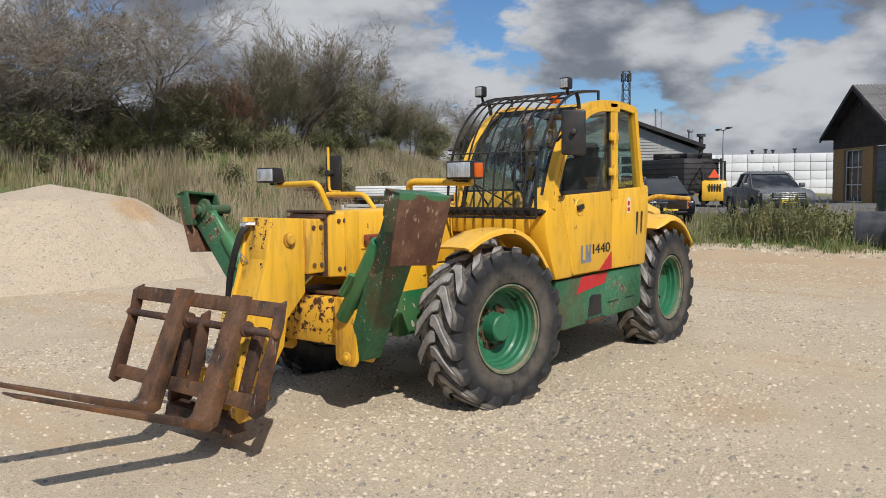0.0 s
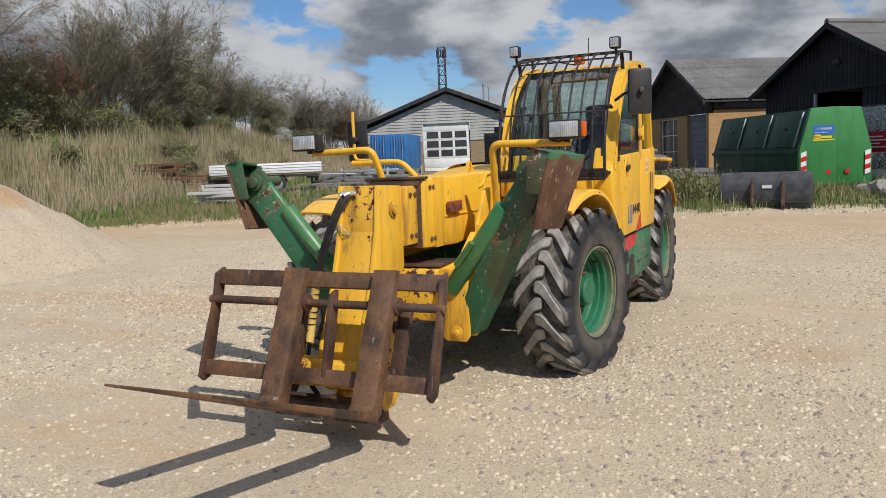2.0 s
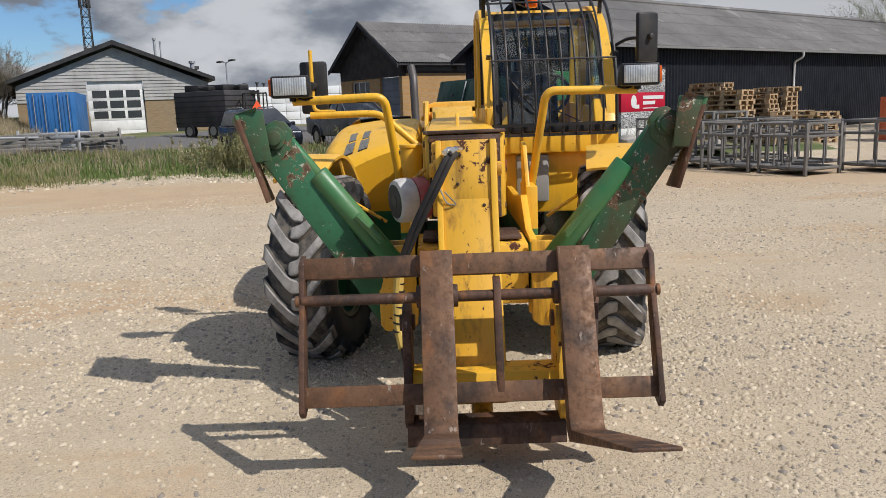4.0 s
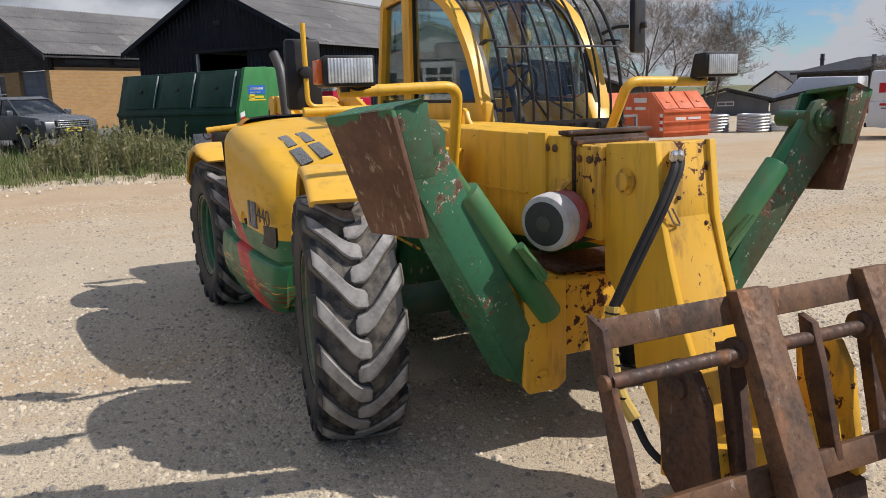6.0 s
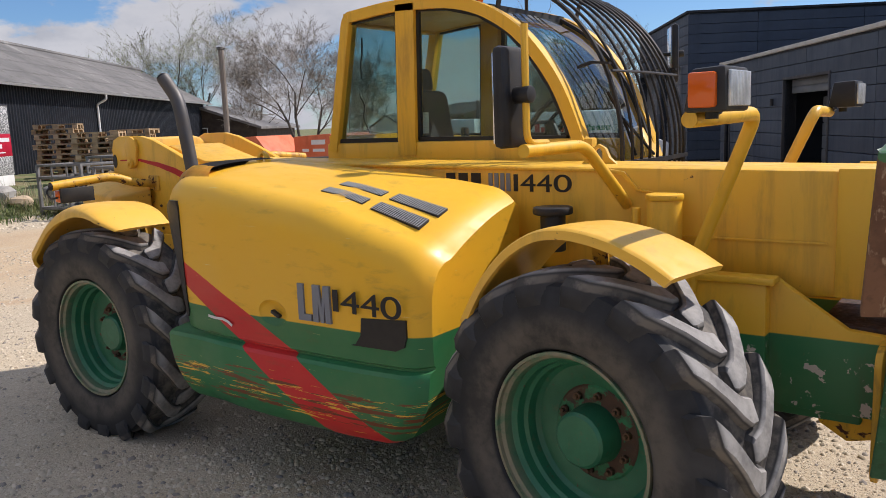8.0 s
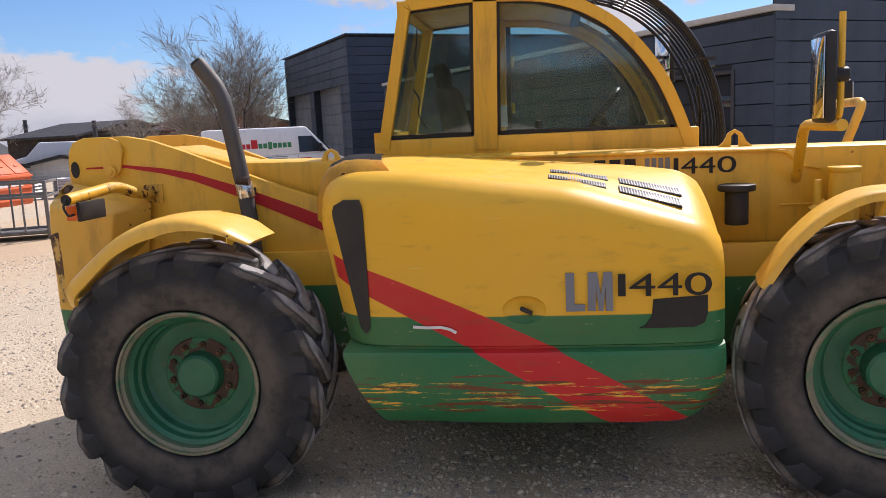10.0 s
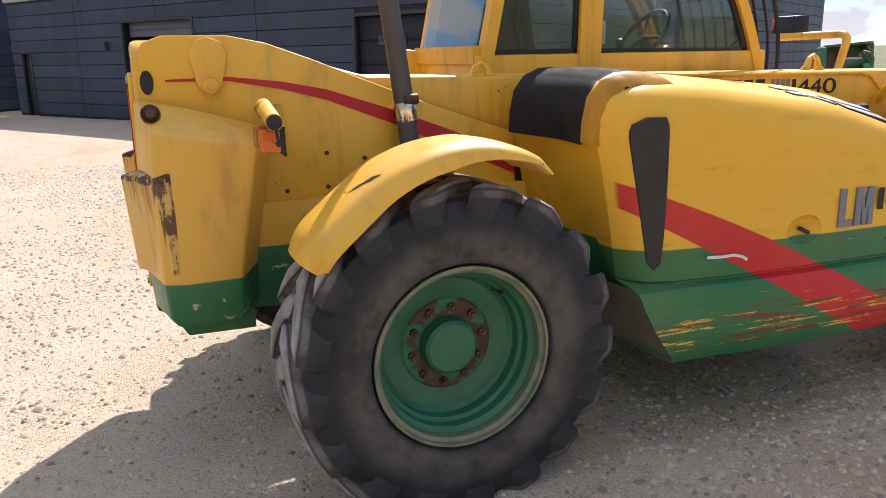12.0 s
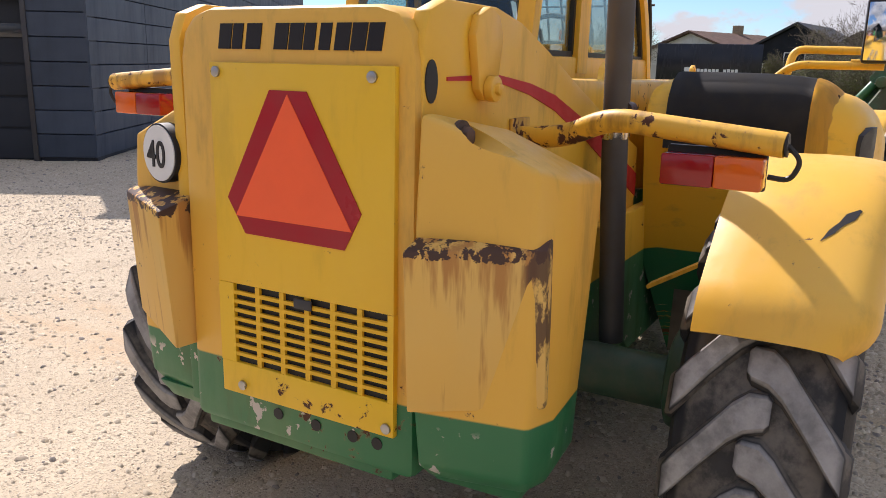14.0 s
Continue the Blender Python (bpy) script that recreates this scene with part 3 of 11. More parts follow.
first = wheel((-1.497, CY - 0.962, 0.556), 1.5, 0.945, 0.072)
wheel((1.500, CY - 0.957, 0.562), -10.5, 0.945)
wheel((-1.497, CY + 0.962, 0.556), 180, 0.945, 0.072)
wheel((1.492, CY + 0.953, 0.570), 170, 0.955)

# axles
for ax in (AXF, AXR):
    b = B()
    rod(b, (ax, CY - 0.80, 0.57), (ax, CY + 0.80, 0.57), 0.085, 20, 0.01)
    box(b, (ax, CY, 0.60), (0.36, 0.42, 0.34), 0.06)
    rod(b, (ax, CY - 0.80, 0.60), (ax, CY - 0.66, 0.60), 0.16, 24, 0.02)
    rod(b, (ax, CY + 0.66, 0.60), (ax, CY + 0.80, 0.60), 0.16, 24, 0.02)
    part("axle", b, M_AXLE, machine, "dark green axle")

# chassis: two long side plates, a floor and cross members
b = B()
for ys in (CY - 0.335, CY + 0.335):
    prism(b, [(-2.30, 0.60), (-2.30, 1.02), (-0.95, 1.02), (1.55, 1.0), (1.95, 1.05), (2.20, 0.88), (2.44, 0.86), (2.44, 0.56), (2.0, 0.56), (1.75, 0.60), (1.1, 0.56), (0.9, 0.46), (-0.95, 0.46), (-1.1, 0.58), (-1.9, 0.58)], "xz", ys - 0.02, ys + 0.02, 0.004)
span(b, -1.0, 0.95, CY - 0.33, CY + 0.33, 0.44, 0.50, 0.005)
span(b, 1.75, 2.25, CY - 0.33, CY + 0.33, 0.52, 0.64, 0.01)
# unseen belly plate, added to stop sun falling through to the ground
span(b, 0.95, 1.75, CY - 0.31, CY + 0.31, 0.58, 0.63, 0.005)
span(b, -2.25, -2.0, CY - 0.33, CY + 0.33, 0.60, 0.72, 0.01)
part("chassis", b, M_SPLIT, machine, "yellow and green welded chassis frame")
b = B()
span(b, 1.60, 1.93, -0.385, -0.315, 0.50, 1.055, 0.006)
span(b, 1.57, 1.96, -0.40, -0.31, 1.035, 1.062, 0.006)
for zz in (0.92, 1.0, 0.80, 0.7):
    rod(b, (1.63, -0.385, zz), (1.63, -0.405, zz), 0.012, 8, 0.002)
part("side_bracket", b, M_SPLIT, machine)
b = B()
span(b, 1.60, 1.95, 2 * CY + 0.315, 2 * CY + 0.385, 0.50, 1.10, 0.006)
prism(b, [(1.7, 1.09), (1.95, 1.09), (1.78, 1.34), (1.66, 1.36)], "xz", 0.385, 0.41, 0.004)
part("side_bracket", b, M_SPLIT, machine)
# rear frame cheeks that carry the boom
cheek = [(-2.44, 0.62), (-2.455, 1.58), (-2.43, 1.645), (-2.36, 1.67), (-2.12, 1.668), (-1.98, 1.64), (-1.80, 1.575), (-1.55, 1.475), (-1.25, 1.36), (-0.90, 1.24), (-0.90, 0.62)]
for ya, yb in ((-0.285, -0.245), (0.42, 0.46)):
    b = B()
    prism(b, cheek, "xz", ya, yb, 0.006)
    o = part("frame_cheek", b, M_SPLIT, machine, "yellow boom support plate with a green foot")
    st = B()
    side = ya - 0.0015 if ya < 0 else yb + 0.0015
    xs = [(-2.36, 1.505, 0.008), (-2.13, 1.507, 0.016), (-1.92, 1.475, 0.030), (-1.75, 1.435, 0.042), (-1.47, 1.335, 0.058), (-1.2, 1.225, 0.075), (-0.905, 1.10, 0.085)]
    up, lo = [(x, z + w / 2) for x, z, w in xs], [(x, z - w / 2) for x, z, w in xs]
    prism(st, up + lo[::-1], "xz", side - 0.0015, side + 0.0015, 0)
    part("red_line", st, M_REDP, o, "red pinstripe")
    pv = B()
    prism(pv, [(-2.27, 1.60), (-2.25, 1.645), (-2.20, 1.665), (-2.15, 1.645), (-2.13, 1.60), (-2.155, 1.48), (-2.185, 1.455), (-2.215, 1.455), (-2.245, 1.48)], "xz", (ya - 0.022) if ya < 0 else yb, ya if ya < 0 else yb + 0.022, 0.004)
    s2 = -1 if ya < 0 else 1
    y0 = ya - 0.022 if ya < 0 else yb + 0.022
    rod(pv, (-2.20, y0, 1.482), (-2.20, y0 + s2 * 0.022, 1.482), 0.030, 20, 0.003)
    rod(pv, (-2.20, y0, 1.482), (-2.20, y0 + s2 * 0.032, 1.482), 0.015, 6, 0.002)
    part("pin_keeper", pv, M_YELF, o)
    # flat black oval painted for the dark inside of a slot hole
    hb = B()
    prism(hb, [(-2.425 + 0.024 * math.cos(a) , 1.50 + 0.045 * math.sin(a)) for a in (2 * math.pi * k / 20 for k in range(20))], "xz", side - 0.002, side + 0.002, 0)
    part("lightening_hole", hb, M_BLK, o)
    if ya < 0:
        for px, pz in ((-1.93, 1.205), (-1.93, 1.055), (-1.76, 1.20), (-1.76, 1.06), (-1.60, 1.17)):
            sb = B()
            rod(sb, (px, ya, pz), (px, ya - 0.010, pz), 0.010, 6, 0.002)
            part("screw", sb, M_RUST2, o)
# links between the cheeks
b = B()
rod(b, (-2.20, -0.28, 1.482), (-2.20, 0.45, 1.482), 0.06, 20)
span(b, -2.40, -2.30, -0.245, 0.42, 0.70, 1.60, 0.01)
part("rear_crossmember", b, M_SPLIT, machine)

# boom
b = B()
prism(b, [(-2.25, 1.56), (-1.9, 1.60), (-1.55, 1.50), (-0.9, 1.487), (2.415, 1.445), (2.42, 0.985), (1.9, 0.955), (1.2, 0.985), (-0.5, 1.02), (-1.8, 1.20), (-2.25, 1.36)], "xz", -0.207, 0.222, 0.018)
boom = part("boom", b, M_YEL, machine, "yellow box-section telescopic boom")
b = B()
for ya in (-0.219, 0.222):
    prism(b, [(-0.3, 1.475), (1.22, 1.452), (1.30, 1.44), (1.36, 1.37), (1.44, 1.352), (1.44, 1.345), (1.35, 1.36), (1.28, 1.428), (1.2, 1.44), (-0.3, 1.463)], "xz", ya, ya + 0.012, 0.002)
    span(b, 1.25, 2.1, ya + 0.002, ya + 0.010, 1.170, 1.180, 0.002)
    span(b, 2.13, 2.27, ya - 0.004, ya + 0.016, 0.975, 1.455, 0.004)
part("boom_rib", b, M_YEL, boom)
b = B()
span(b, 2.40, 2.60, -0.172, 0.172, 1.02, 1.408, 0.014)
inner = part("inner_boom", b, M_YELW, machine, "inner boom section, worn yellow")
b = B()
span(b, 2.36, 2.435, -0.215, 0.23, 1.447, 1.465, 0.004)
span(b, 2.40, 2.46, -0.19, 0.19, 1.405, 1.425, 0.004)
span(b, 2.412, 2.43, -0.185, 0.20, 0.99, 1.44, 0.002)
part("wear_pad", b, M_RUST2, machine)
for x, z in ((2.27, 1.39), (2.33, 1.39), (2.27, 1.04), (2.33, 1.04), (2.46, 1.35), (2.53, 1.35), (2.46, 1.08), (2.53, 1.08)):
    for s in (-1, 1):
        b = B()
        yy = (-0.207 if s < 0 else 0.222) if x < 2.4 else s * 0.172
        rod(b, (x, yy, z), (x, yy + s * 0.012, z), 0.017, 6, 0.002)
        part("bolt", b, M_RUST, boom if x < 2.4 else inner)
for x, ye in ((-1.02, -0.178), (1.083, 0.0)):
    b = B()
    prism(b, [(x - 0.09, 1.46), (x - 0.055, 1.49), (x - 0.035, 1.532), (x, 1.552), (x + 0.035, 1.532), (x + 0.055, 1.49), (x + 0.09, 1.46), (x + 0.02, 1.46), (x + 0.018, 1.52), (x, 1.535), (x - 0.018, 1.52), (x - 0.02, 1.46)], "xz", ye - 0.012, ye + 0.012, 0.003)
    part("lifting_eye", b, M_YEL, boom)
b = B()
span(b, 1.86, 2.08, 0.232, 0.262, 1.20, 1.275, 0.006)
part("bracket", b, paint("dull_red", (0.20, 0.03, 0.02), 0.55), boom, "dull red bracket")
for ch, xa, xb in (("1", 0.745, 0.768), ("4", 0.782, 0.862), ("4", 0.868, 0.946), ("0", 0.956, 1.046)):
    fit_text("model_number", ch, xa, xb, 1.345, 1.425, -0.2085, M_BLKT, boom, "black digit")
for k in range(4):
    b = B()
    span(b, 0.605 + 0.033 * k, 0.628 + 0.033 * k, -0.2105, -0.2085, 1.345, 1.43, 0)
    part("logo_bar", b, M_GREYT, boom)
for k in range(3):
    b = B()
    span(b, 0.355 + 0.075 * k, 0.41 + 0.075 * k, -0.2105, -0.2085, 1.347, 1.43, 0)
    part("logo_bar", b, M_BLKT, boom)

# boom head
HEAD = [(2.605, 1.412), (2.875, 1.43), (2.915, 1.15), (2.97, 0.98), (3.06, 0.74), (3.24, 0.38), (3.15, 0.28), (2.98, 0.34), (2.82, 0.55), (2.79, 0.72), (2.61, 0.895)]
b = B()
prism(b, HEAD, "xz", -0.119, 0.116, 0.006)
head = part("boom_head", b, M_YELW, machine, "worn yellow boom head")
for ya, yb in ((-0.148, -0.118), (0.115, 0.147)):
    b = B()
    k = [(2.60, 1.416), (2.893, 1.432), (2.930, 1.15), (2.984, 0.98), (3.072, 0.74), (3.257, 0.37), (3.15, 0.26), (2.96, 0.32), (2.80, 0.54), (2.77, 0.72), (2.595, 0.89)]
    prism(b, k, "xz", ya, yb, 0.005)
    o = part("head_plate", b, M_YEL, head)
    s = -1 if ya < 0 else 1
    y0 = ya if ya < 0 else yb
    p = B()
    lathe(p, [(0.052, y0), (0.052, y0 + s * 0.012), (0.036, y0 + s * 0.012), (0.036, y0 + s * 0.030), (0.030, y0 + s * 0.034), (0.001, y0 + s * 0.034)], 28, "y", (2.735, 0, 1.277))
    part("pin", p, M_YELW, o, "round pin end")
b = B()
hatch = face_pose((2.900, 0.030, 1.23), (0, 1, 0), (-0.14, 0, 0.99))
box(b, (0, 0, 0), (0.17, 0.22, 0.008), 0.003)
bmesh.ops.transform(b, matrix=hatch, verts=b.verts)
part("hatch", b, M_YELW, head, "bolted cover plate with scraped paint")
for dy, dz in ((-0.06, 0.30), (0.075, 0.28), (-0.075, 0.16), (0.05, 0.055), (0.0, -0.10)):
    b = B()
    p = hatch @ Vector((dy, dz - 0.17, 0.004))
    rod(b, p, p + Vector((0.012, 0, 0)), 0.009, 6, 0.002)
    part("bolt", b, M_RUST2, head)
# hoses
b = B()
for off in (0.0, 0.028):
    pts = [(2.920, -0.075 + off, 1.372), (2.950, -0.105 + off, 1.335), (2.955, -0.17 + off, 1.21), (2.935, -0.27 + off, 1.02), (2.900, -0.345 + off * 0.6, 0.83)]
    tube(b, rounded(pts, 0.09), 0.015, 10)
part("hose", b, M_RUB, head, "black hydraulic hose")
b = B()
tube(b, rounded([(2.900, -0.340, 0.84), (2.915, -0.36, 0.68), (2.96, -0.36, 0.53), (3.03, -0.335, 0.44)], 0.1), 0.026, 10)
part("hose_sleeve", b, M_WRAP, head, "yellow banded hose sleeve")
b = B()
for k in range(9):
    t = k / 8
    rod(b, (2.902 + 0.075 * t * t, -0.343 - 0.018 * t, 0.82 - 0.30 * t), (2.902 + 0.075 * t * t, -0.344 - 0.018 * t, 0.813 - 0.30 * t), 0.0275, 12)
part("hose_band", b, M_BLK, head)
b = B()
tube(b, rounded([(3.03, -0.335, 0.44), (3.09, -0.32, 0.34), (3.2, -0.25, 0.26), (3.32, -0.1, 0.22)], 0.1), 0.015, 10)
part("hose", b, M_RUB, head)
b = B()
for off in (0.0, 0.028):
    tube(b, rounded([(2.885, -0.055 + off, 1.385), (2.925, -0.085 + off, 1.387), (2.945, -0.105 + off, 1.374)], 0.03), 0.0165, 8)
part("hose_fitting", b, M_BRASS, head, "bright hose fittings")
b = B()
tube(b, rounded([(2.94, -0.13, 1.2), (2.95, -0.10, 1.13), (2.93, -0.05, 1.12), (2.95, -0.11, 1.19)], 0.02), 0.004, 6)
part("hook", b, M_STEEL, head)

# work lamp drum beside the boom
b = B()
ax = Vector((0.42, -0.90, -0.06)).normalized()
c = Vector((2.460, -0.300, 1.104))
rod(b, c - ax * 0.02, c + ax * 0.085, 0.120, 36, 0.024)
drum = part("drum", b, M_DIRTW, machine, "dirty pale round canister with a red back")
b = B()
rod(b, c - ax * 0.095, c - ax * 0.018, 0.116, 36, 0.010)
part("drum_back", b, plain("dusty_red_plastic", (0.36, 0.045, 0.05), 0.5, vary=0.6, scale=18, dirt=(0.35, 0.25, 0.22)), drum, "dusty red back half")
b = B()
rod(b, c + ax * 0.083, c + ax * 0.088, 0.092, 36, 0.002)
face = part("drum_face", b, M_DGREY, drum, "dark grey disc")
b = B()
rod(b, c + ax * 0.087, c + ax * 0.092, 0.034, 24, 0.002)
part("disc_hub", b, M_EXH, face)
b = B()
tube(b, [c + Vector((-0.02, 0.02, 0.10)), c + Vector((-0.02, 0.09, 0.16))], 0.012, 6)
span(b, 2.33, 2.40, -0.215, -0.195, 1.15, 1.26, 0.004)
part("drum_bracket", b, M_YELW, drum)

# front cross member and stabiliser mounts
b = B()
prism(b, [(2.10, 0.86), (2.46, 0.84), (2.47, 0.70), (2.44, 0.50), (2.2, 0.44), (2.1, 0.5)], "xz", -0.27, 0.34, 0.01)
part("front_crossmember", b, paint("rusty_yellow", rust=0.505, dirt=0.6, rough=0.5), machine, "rusty yellow front cross member")
b = B()
span(b, 2.08, 2.40, -0.24, 0.31, 0.855, 0.875, 0.004)
part("cover_plate", b, M_RUST2, machine)


def stabiliser(flip):
    """A folded stabiliser leg with its foot plate; flip: the left one."""
    f = mir if flip else (lambda p: p)

    def solid(bm, pts, bev=0.006):
        return hexa(bm, [f(p) for p in pts], bev)

    leg = B()
    # the leg: a deep box that leans outwards from the low pivot
    solid(leg, [(2.32, -0.36, 0.44), (2.46, -0.35, 0.44), (2.47, -0.485, 0.42), (2.315, -0.535, 0.43),
                (2.45, -1.00, 1.47), (2.60, -0.985, 1.47), (2.63, -1.065, 1.42), (2.45, -1.08, 1.40)], 0.01)
    o = part("stabiliser_leg", leg, M_GRNW, machine, "green stabiliser leg, chipped and rusty")
    web = B()
    solid(web, [(2.455, -0.34, 0.46), (2.48, -0.34, 0.46), (2.48, -0.47, 0.43), (2.455, -0.48, 0.43),
                (2.615, -0.905, 1.50), (2.64, -0.905, 1.50), (2.66, -1.05, 1.37), (2.63, -1.06, 1.37)], 0.004)
    prism(web, [(f((0, y, z))[1], z) for y, z in ((-0.885, 1.40), (-0.88, 1.50), (-0.915, 1.545), (-0.965, 1.555), (-1.01, 1.53), (-1.055, 1.45), (-1.08, 1.36), (-1.0, 1.30))], "yz", 2.615, 2.645, 0.004)
    part("leg_plate", web, M_GRNW, o)
    cyl = B()
    rod(cyl, f((2.50, -0.36, 0.72)), f((2.57, -0.775, 1.27)), 0.058, 24, 0.008)
    rod(cyl, f((2.57, -0.775, 1.27)), f((2.59, -0.91, 1.45)), 0.030, 20, 0.002)
    part("cylinder", cyl, M_GRN, o, "green hydraulic cylinder")
    fit = B()
    a, c2 = Vector(f((2.60, -0.45, 0.90))), Vector(f((2.62, -0.57, 1.05)))
    tube(fit, [a, c2], 0.022, 6)
    tube(fit, [a + Vector((0.02, 0, 0.02)), c2 + Vector((0.02, 0, 0))], 0.012, 6)
    part("valve_block", fit, M_GRN, o)
    pin = B()
    rod(pin, f((2.40, -0.965, 1.465)), f((2.70, -0.965, 1.465)), 0.038, 20, 0.004)
    rod(pin, f((2.645, -0.965, 1.465)), f((2.67, -0.965, 1.465)), 0.058, 24, 0.005)
    rod(pin, f((2.63, -1.045, 1.37)), f((2.675, -1.045, 1.37)), 0.028, 18, 0.004)
    part("pin", pin, M_GRNW, o)
    foot = B()
    tr, tf, bf, br = Vector((2.395, -1.245, 1.560)), Vector((2.765, -1.135, 1.588)), Vector((2.738, -1.015, 1.140)), Vector((2.345, -1.070, 1.112))
    n = (tf - tr).cross(br - tr).normalized()
    if n.y > 0:
        n = -n
    solid(foot, [br - n * 0.022, bf - n * 0.022, tf - n * 0.022, tr - n * 0.022, br, bf, tf, tr], 0.005)
    p = part("foot_plate", foot, M_FOOT, o, "rusty brown foot plate")
    lip = B()
    inw = Vector((0.01, 0.115, 0.035))
    solid(lip, [tr, tf, tf - n * 0.022, tr - n * 0.022, tr + inw, tf + inw, tf + inw - Vector((0, 0, 0.02)), tr + inw - Vector((0, 0, 0.02))], 0.003)
    for q0, q1 in ((tf, bf), (tr, br)):
        w = Vector((0, 0.10, 0.01))
        k = Vector((-0.018, 0, 0)) if q0 is tf else Vector((0.018, 0, 0))
        e0, e1 = q0 - n * 0.02, q0.lerp(q1, 0.55) - n * 0.02
        solid(lip, [e1, e1 + k, e0 + k, e0, e1 + w * 0.8, e1 + k + w * 0.8, e0 + k + w * 1.2, e0 + w * 1.2], 0.003)
    part("foot_lip", lip, M_GRNW, p, "green folded edge")
    for x0, x1 in ((2.475, 2.51), (2.30, 2.33)):
        pl = B()
        pts = [(-0.280, 0.86), (-0.415, 0.86), (-0.46, 0.845), (-0.485, 0.80), (-0.485, 0.42), (-0.46, 0.385), (-0.325, 0.385), (-0.280, 0.42)]
        prism(pl, [(f((0, y, z))[1], z) for y, z in pts], "yz", x0 + 0.008, x1 + 0.003, 0.006)
        mp = part("mount_plate", pl, M_YELW, machine, "yellow stabiliser mounting plate")
        if x0 > 2.4:
            for zz in (0.775, 0.445):
                bo = B()
                yc = f((0, -0.40, 0))[1]
                rod(bo, (x1 + 0.003, yc, zz), (x1 + 0.015, yc, zz), 0.042, 24, 0.004)
                rod(bo, (x1 + 0.013, yc, zz), (x1 + 0.029, yc, zz), 0.022, 6, 0.003)
                part("pivot_bolt", bo, M_YELW, mp)


stabiliser(False)
stabiliser(True)

# fork carriage: top and bottom rails lean, the bottom further forward
TOPX, BOTX, TOPZ, BOTZ = 3.325, 3.545, 0.955, 0.345


def lean(z):
    return TOPX + (BOTX - TOPX) * (TOPZ - z) / (TOPZ - BOTZ)


CYC = 0.015
b = B()
tilt = math.degrees(math.atan2(BOTX - TOPX, TOPZ - BOTZ))
box(b, (lean(0.91), CYC, 0.91), (0.045, 1.50, 0.092), 0.004, turn(-tilt, "Y"))
carr = part("carriage_rail", b, M_RUST, machine, "rusty steel fork carriage rail")
b = B()
box(b, (lean(0.392), CYC, 0.392), (0.045, 1.50, 0.088), 0.004, turn(-tilt, "Y"))
part("carriage_rail", b, M_RUST, machine)
for s in (-1, 1):
    b = B()
    yc = CYC + s * 0.755
    k = [(3.305, 0.968), (3.385, 0.940), (3.42, 0.80), (3.46, 0.70), (3.50, 0.62), (3.60, 0.35), (3.565, 0.315), (3.50, 0.335), (3.43, 0.55), (3.37, 0.74), (3.335, 0.82)]
    prism(b, k, "xz", yc - 0.012, yc + 0.012, 0.003)
    o = part("carriage_end_plate", b, M_RUST2, machine)
    b = B()
    rod(b, (3.41, yc + s * 0.012, 0.785), (3.41, yc + s * 0.030, 0.785), 0.026, 12, 0.004)
    part("bolt", b, M_RUST, o)
b = B()
rod(b, (3.41, CYC - 0.755, 0.785), (3.41, CYC + 0.755, 0.785), 0.024, 20)
part("carriage_shaft", b, M_RUST2, machine, "round fork shaft")
for yy in (0.10,):
    b = B()
    prism(b, [(3.36, 0.86), (3.42, 0.84), (3.47, 0.70), (3.56, 0.36), (3.50, 0.35), (3.40, 0.65)], "xz", yy - 0.016, yy + 0.016, 0.003)
    part("carriage_rib", b, M_RUST2, machine)
for yy in (-0.158, 0.433):
    b = B()
    w = 0.070
    hx, hz = 3.665, 0.215
    top = (lean(0.985) + 0.070, 0.985)
    fwd, upn = Vector((0.925, 0.38)), Vector((-0.38, 0.925))
    heel = Vector((hx, hz))
    tip = heel + fwd * 1.17
    outline = [(top[0] + 0.002, top[1]), (hx + 0.035, hz + 0.10), tuple(heel + upn * 0.048 + fwd * 0.09), tuple(tip + upn * 0.012), tuple(tip), tuple(heel + fwd * 0.02), (hx - 0.045, hz + 0.03), (top[0] - 0.048, top[1] - 0.01)]
    prism(b, outline, "xz", yy - w, yy + w, 0.005)
    o = part("fork_tine", b, M_RUST, machine, "rusty brown pallet fork")
    b = B()
    rod(b, (3.395, yy - 0.09, 0.785), (3.395, yy + 0.09, 0.785), 0.05, 24, 0.006)
    part("fork_eye", b, M_RUST2, o)
# tilting headstock behind the carriage
for yy in (-0.30, 0.385):
    b = B()
    prism(b, [(3.12, 0.66), (3.20, 0.72), (3.30, 0.70), (3.36, 0.60), (3.43, 0.23), (3.39, 0.18), (3.28, 0.19), (3.16, 0.3)], "xz", yy - 0.02, yy + 0.02, 0.005)
    # the right plate is dark brown, the left one yellow
    o = part("headstock_plate", b, M_RUST2 if yy < 0 else M_YELW, machine, "dark brown attachment bracket plate" if yy < 0 else "worn yellow attachment bracket plate")
    b = B()
    rod(b, (3.24, yy - 0.035, 0.63), (3.24, yy + 0.035, 0.63), 0.038, 20, 0.004)
    part("pin", b, M_RUST2, o)
    b = B()
    hexa(b, [(3.40, yy + 0.06, 0.36), (3.45, yy + 0.06, 0.34), (3.45, yy + 0.14, 0.34), (3.40, yy + 0.14, 0.36), (3.27, yy + 0.10, 0.78), (3.33, yy + 0.10, 0.78), (3.33, yy + 0.17, 0.78), (3.27, yy + 0.17, 0.78)], 0.004)
    part("headstock_strut", b, M_RUST2, o)
b = B()
prism(b, [(3.14, 0.40), (3.36, 0.42), (3.38, 0.32), (3.34, 0.27), (3.14, 0.27)], "xz", -0.31, 0.39, 0.006)
part("headstock_beam", b, paint("scraped_beam", rust=0.53, dirt=0.7, rough=0.55), machine, "scraped yellow and rusty headstock beam")
b = B()
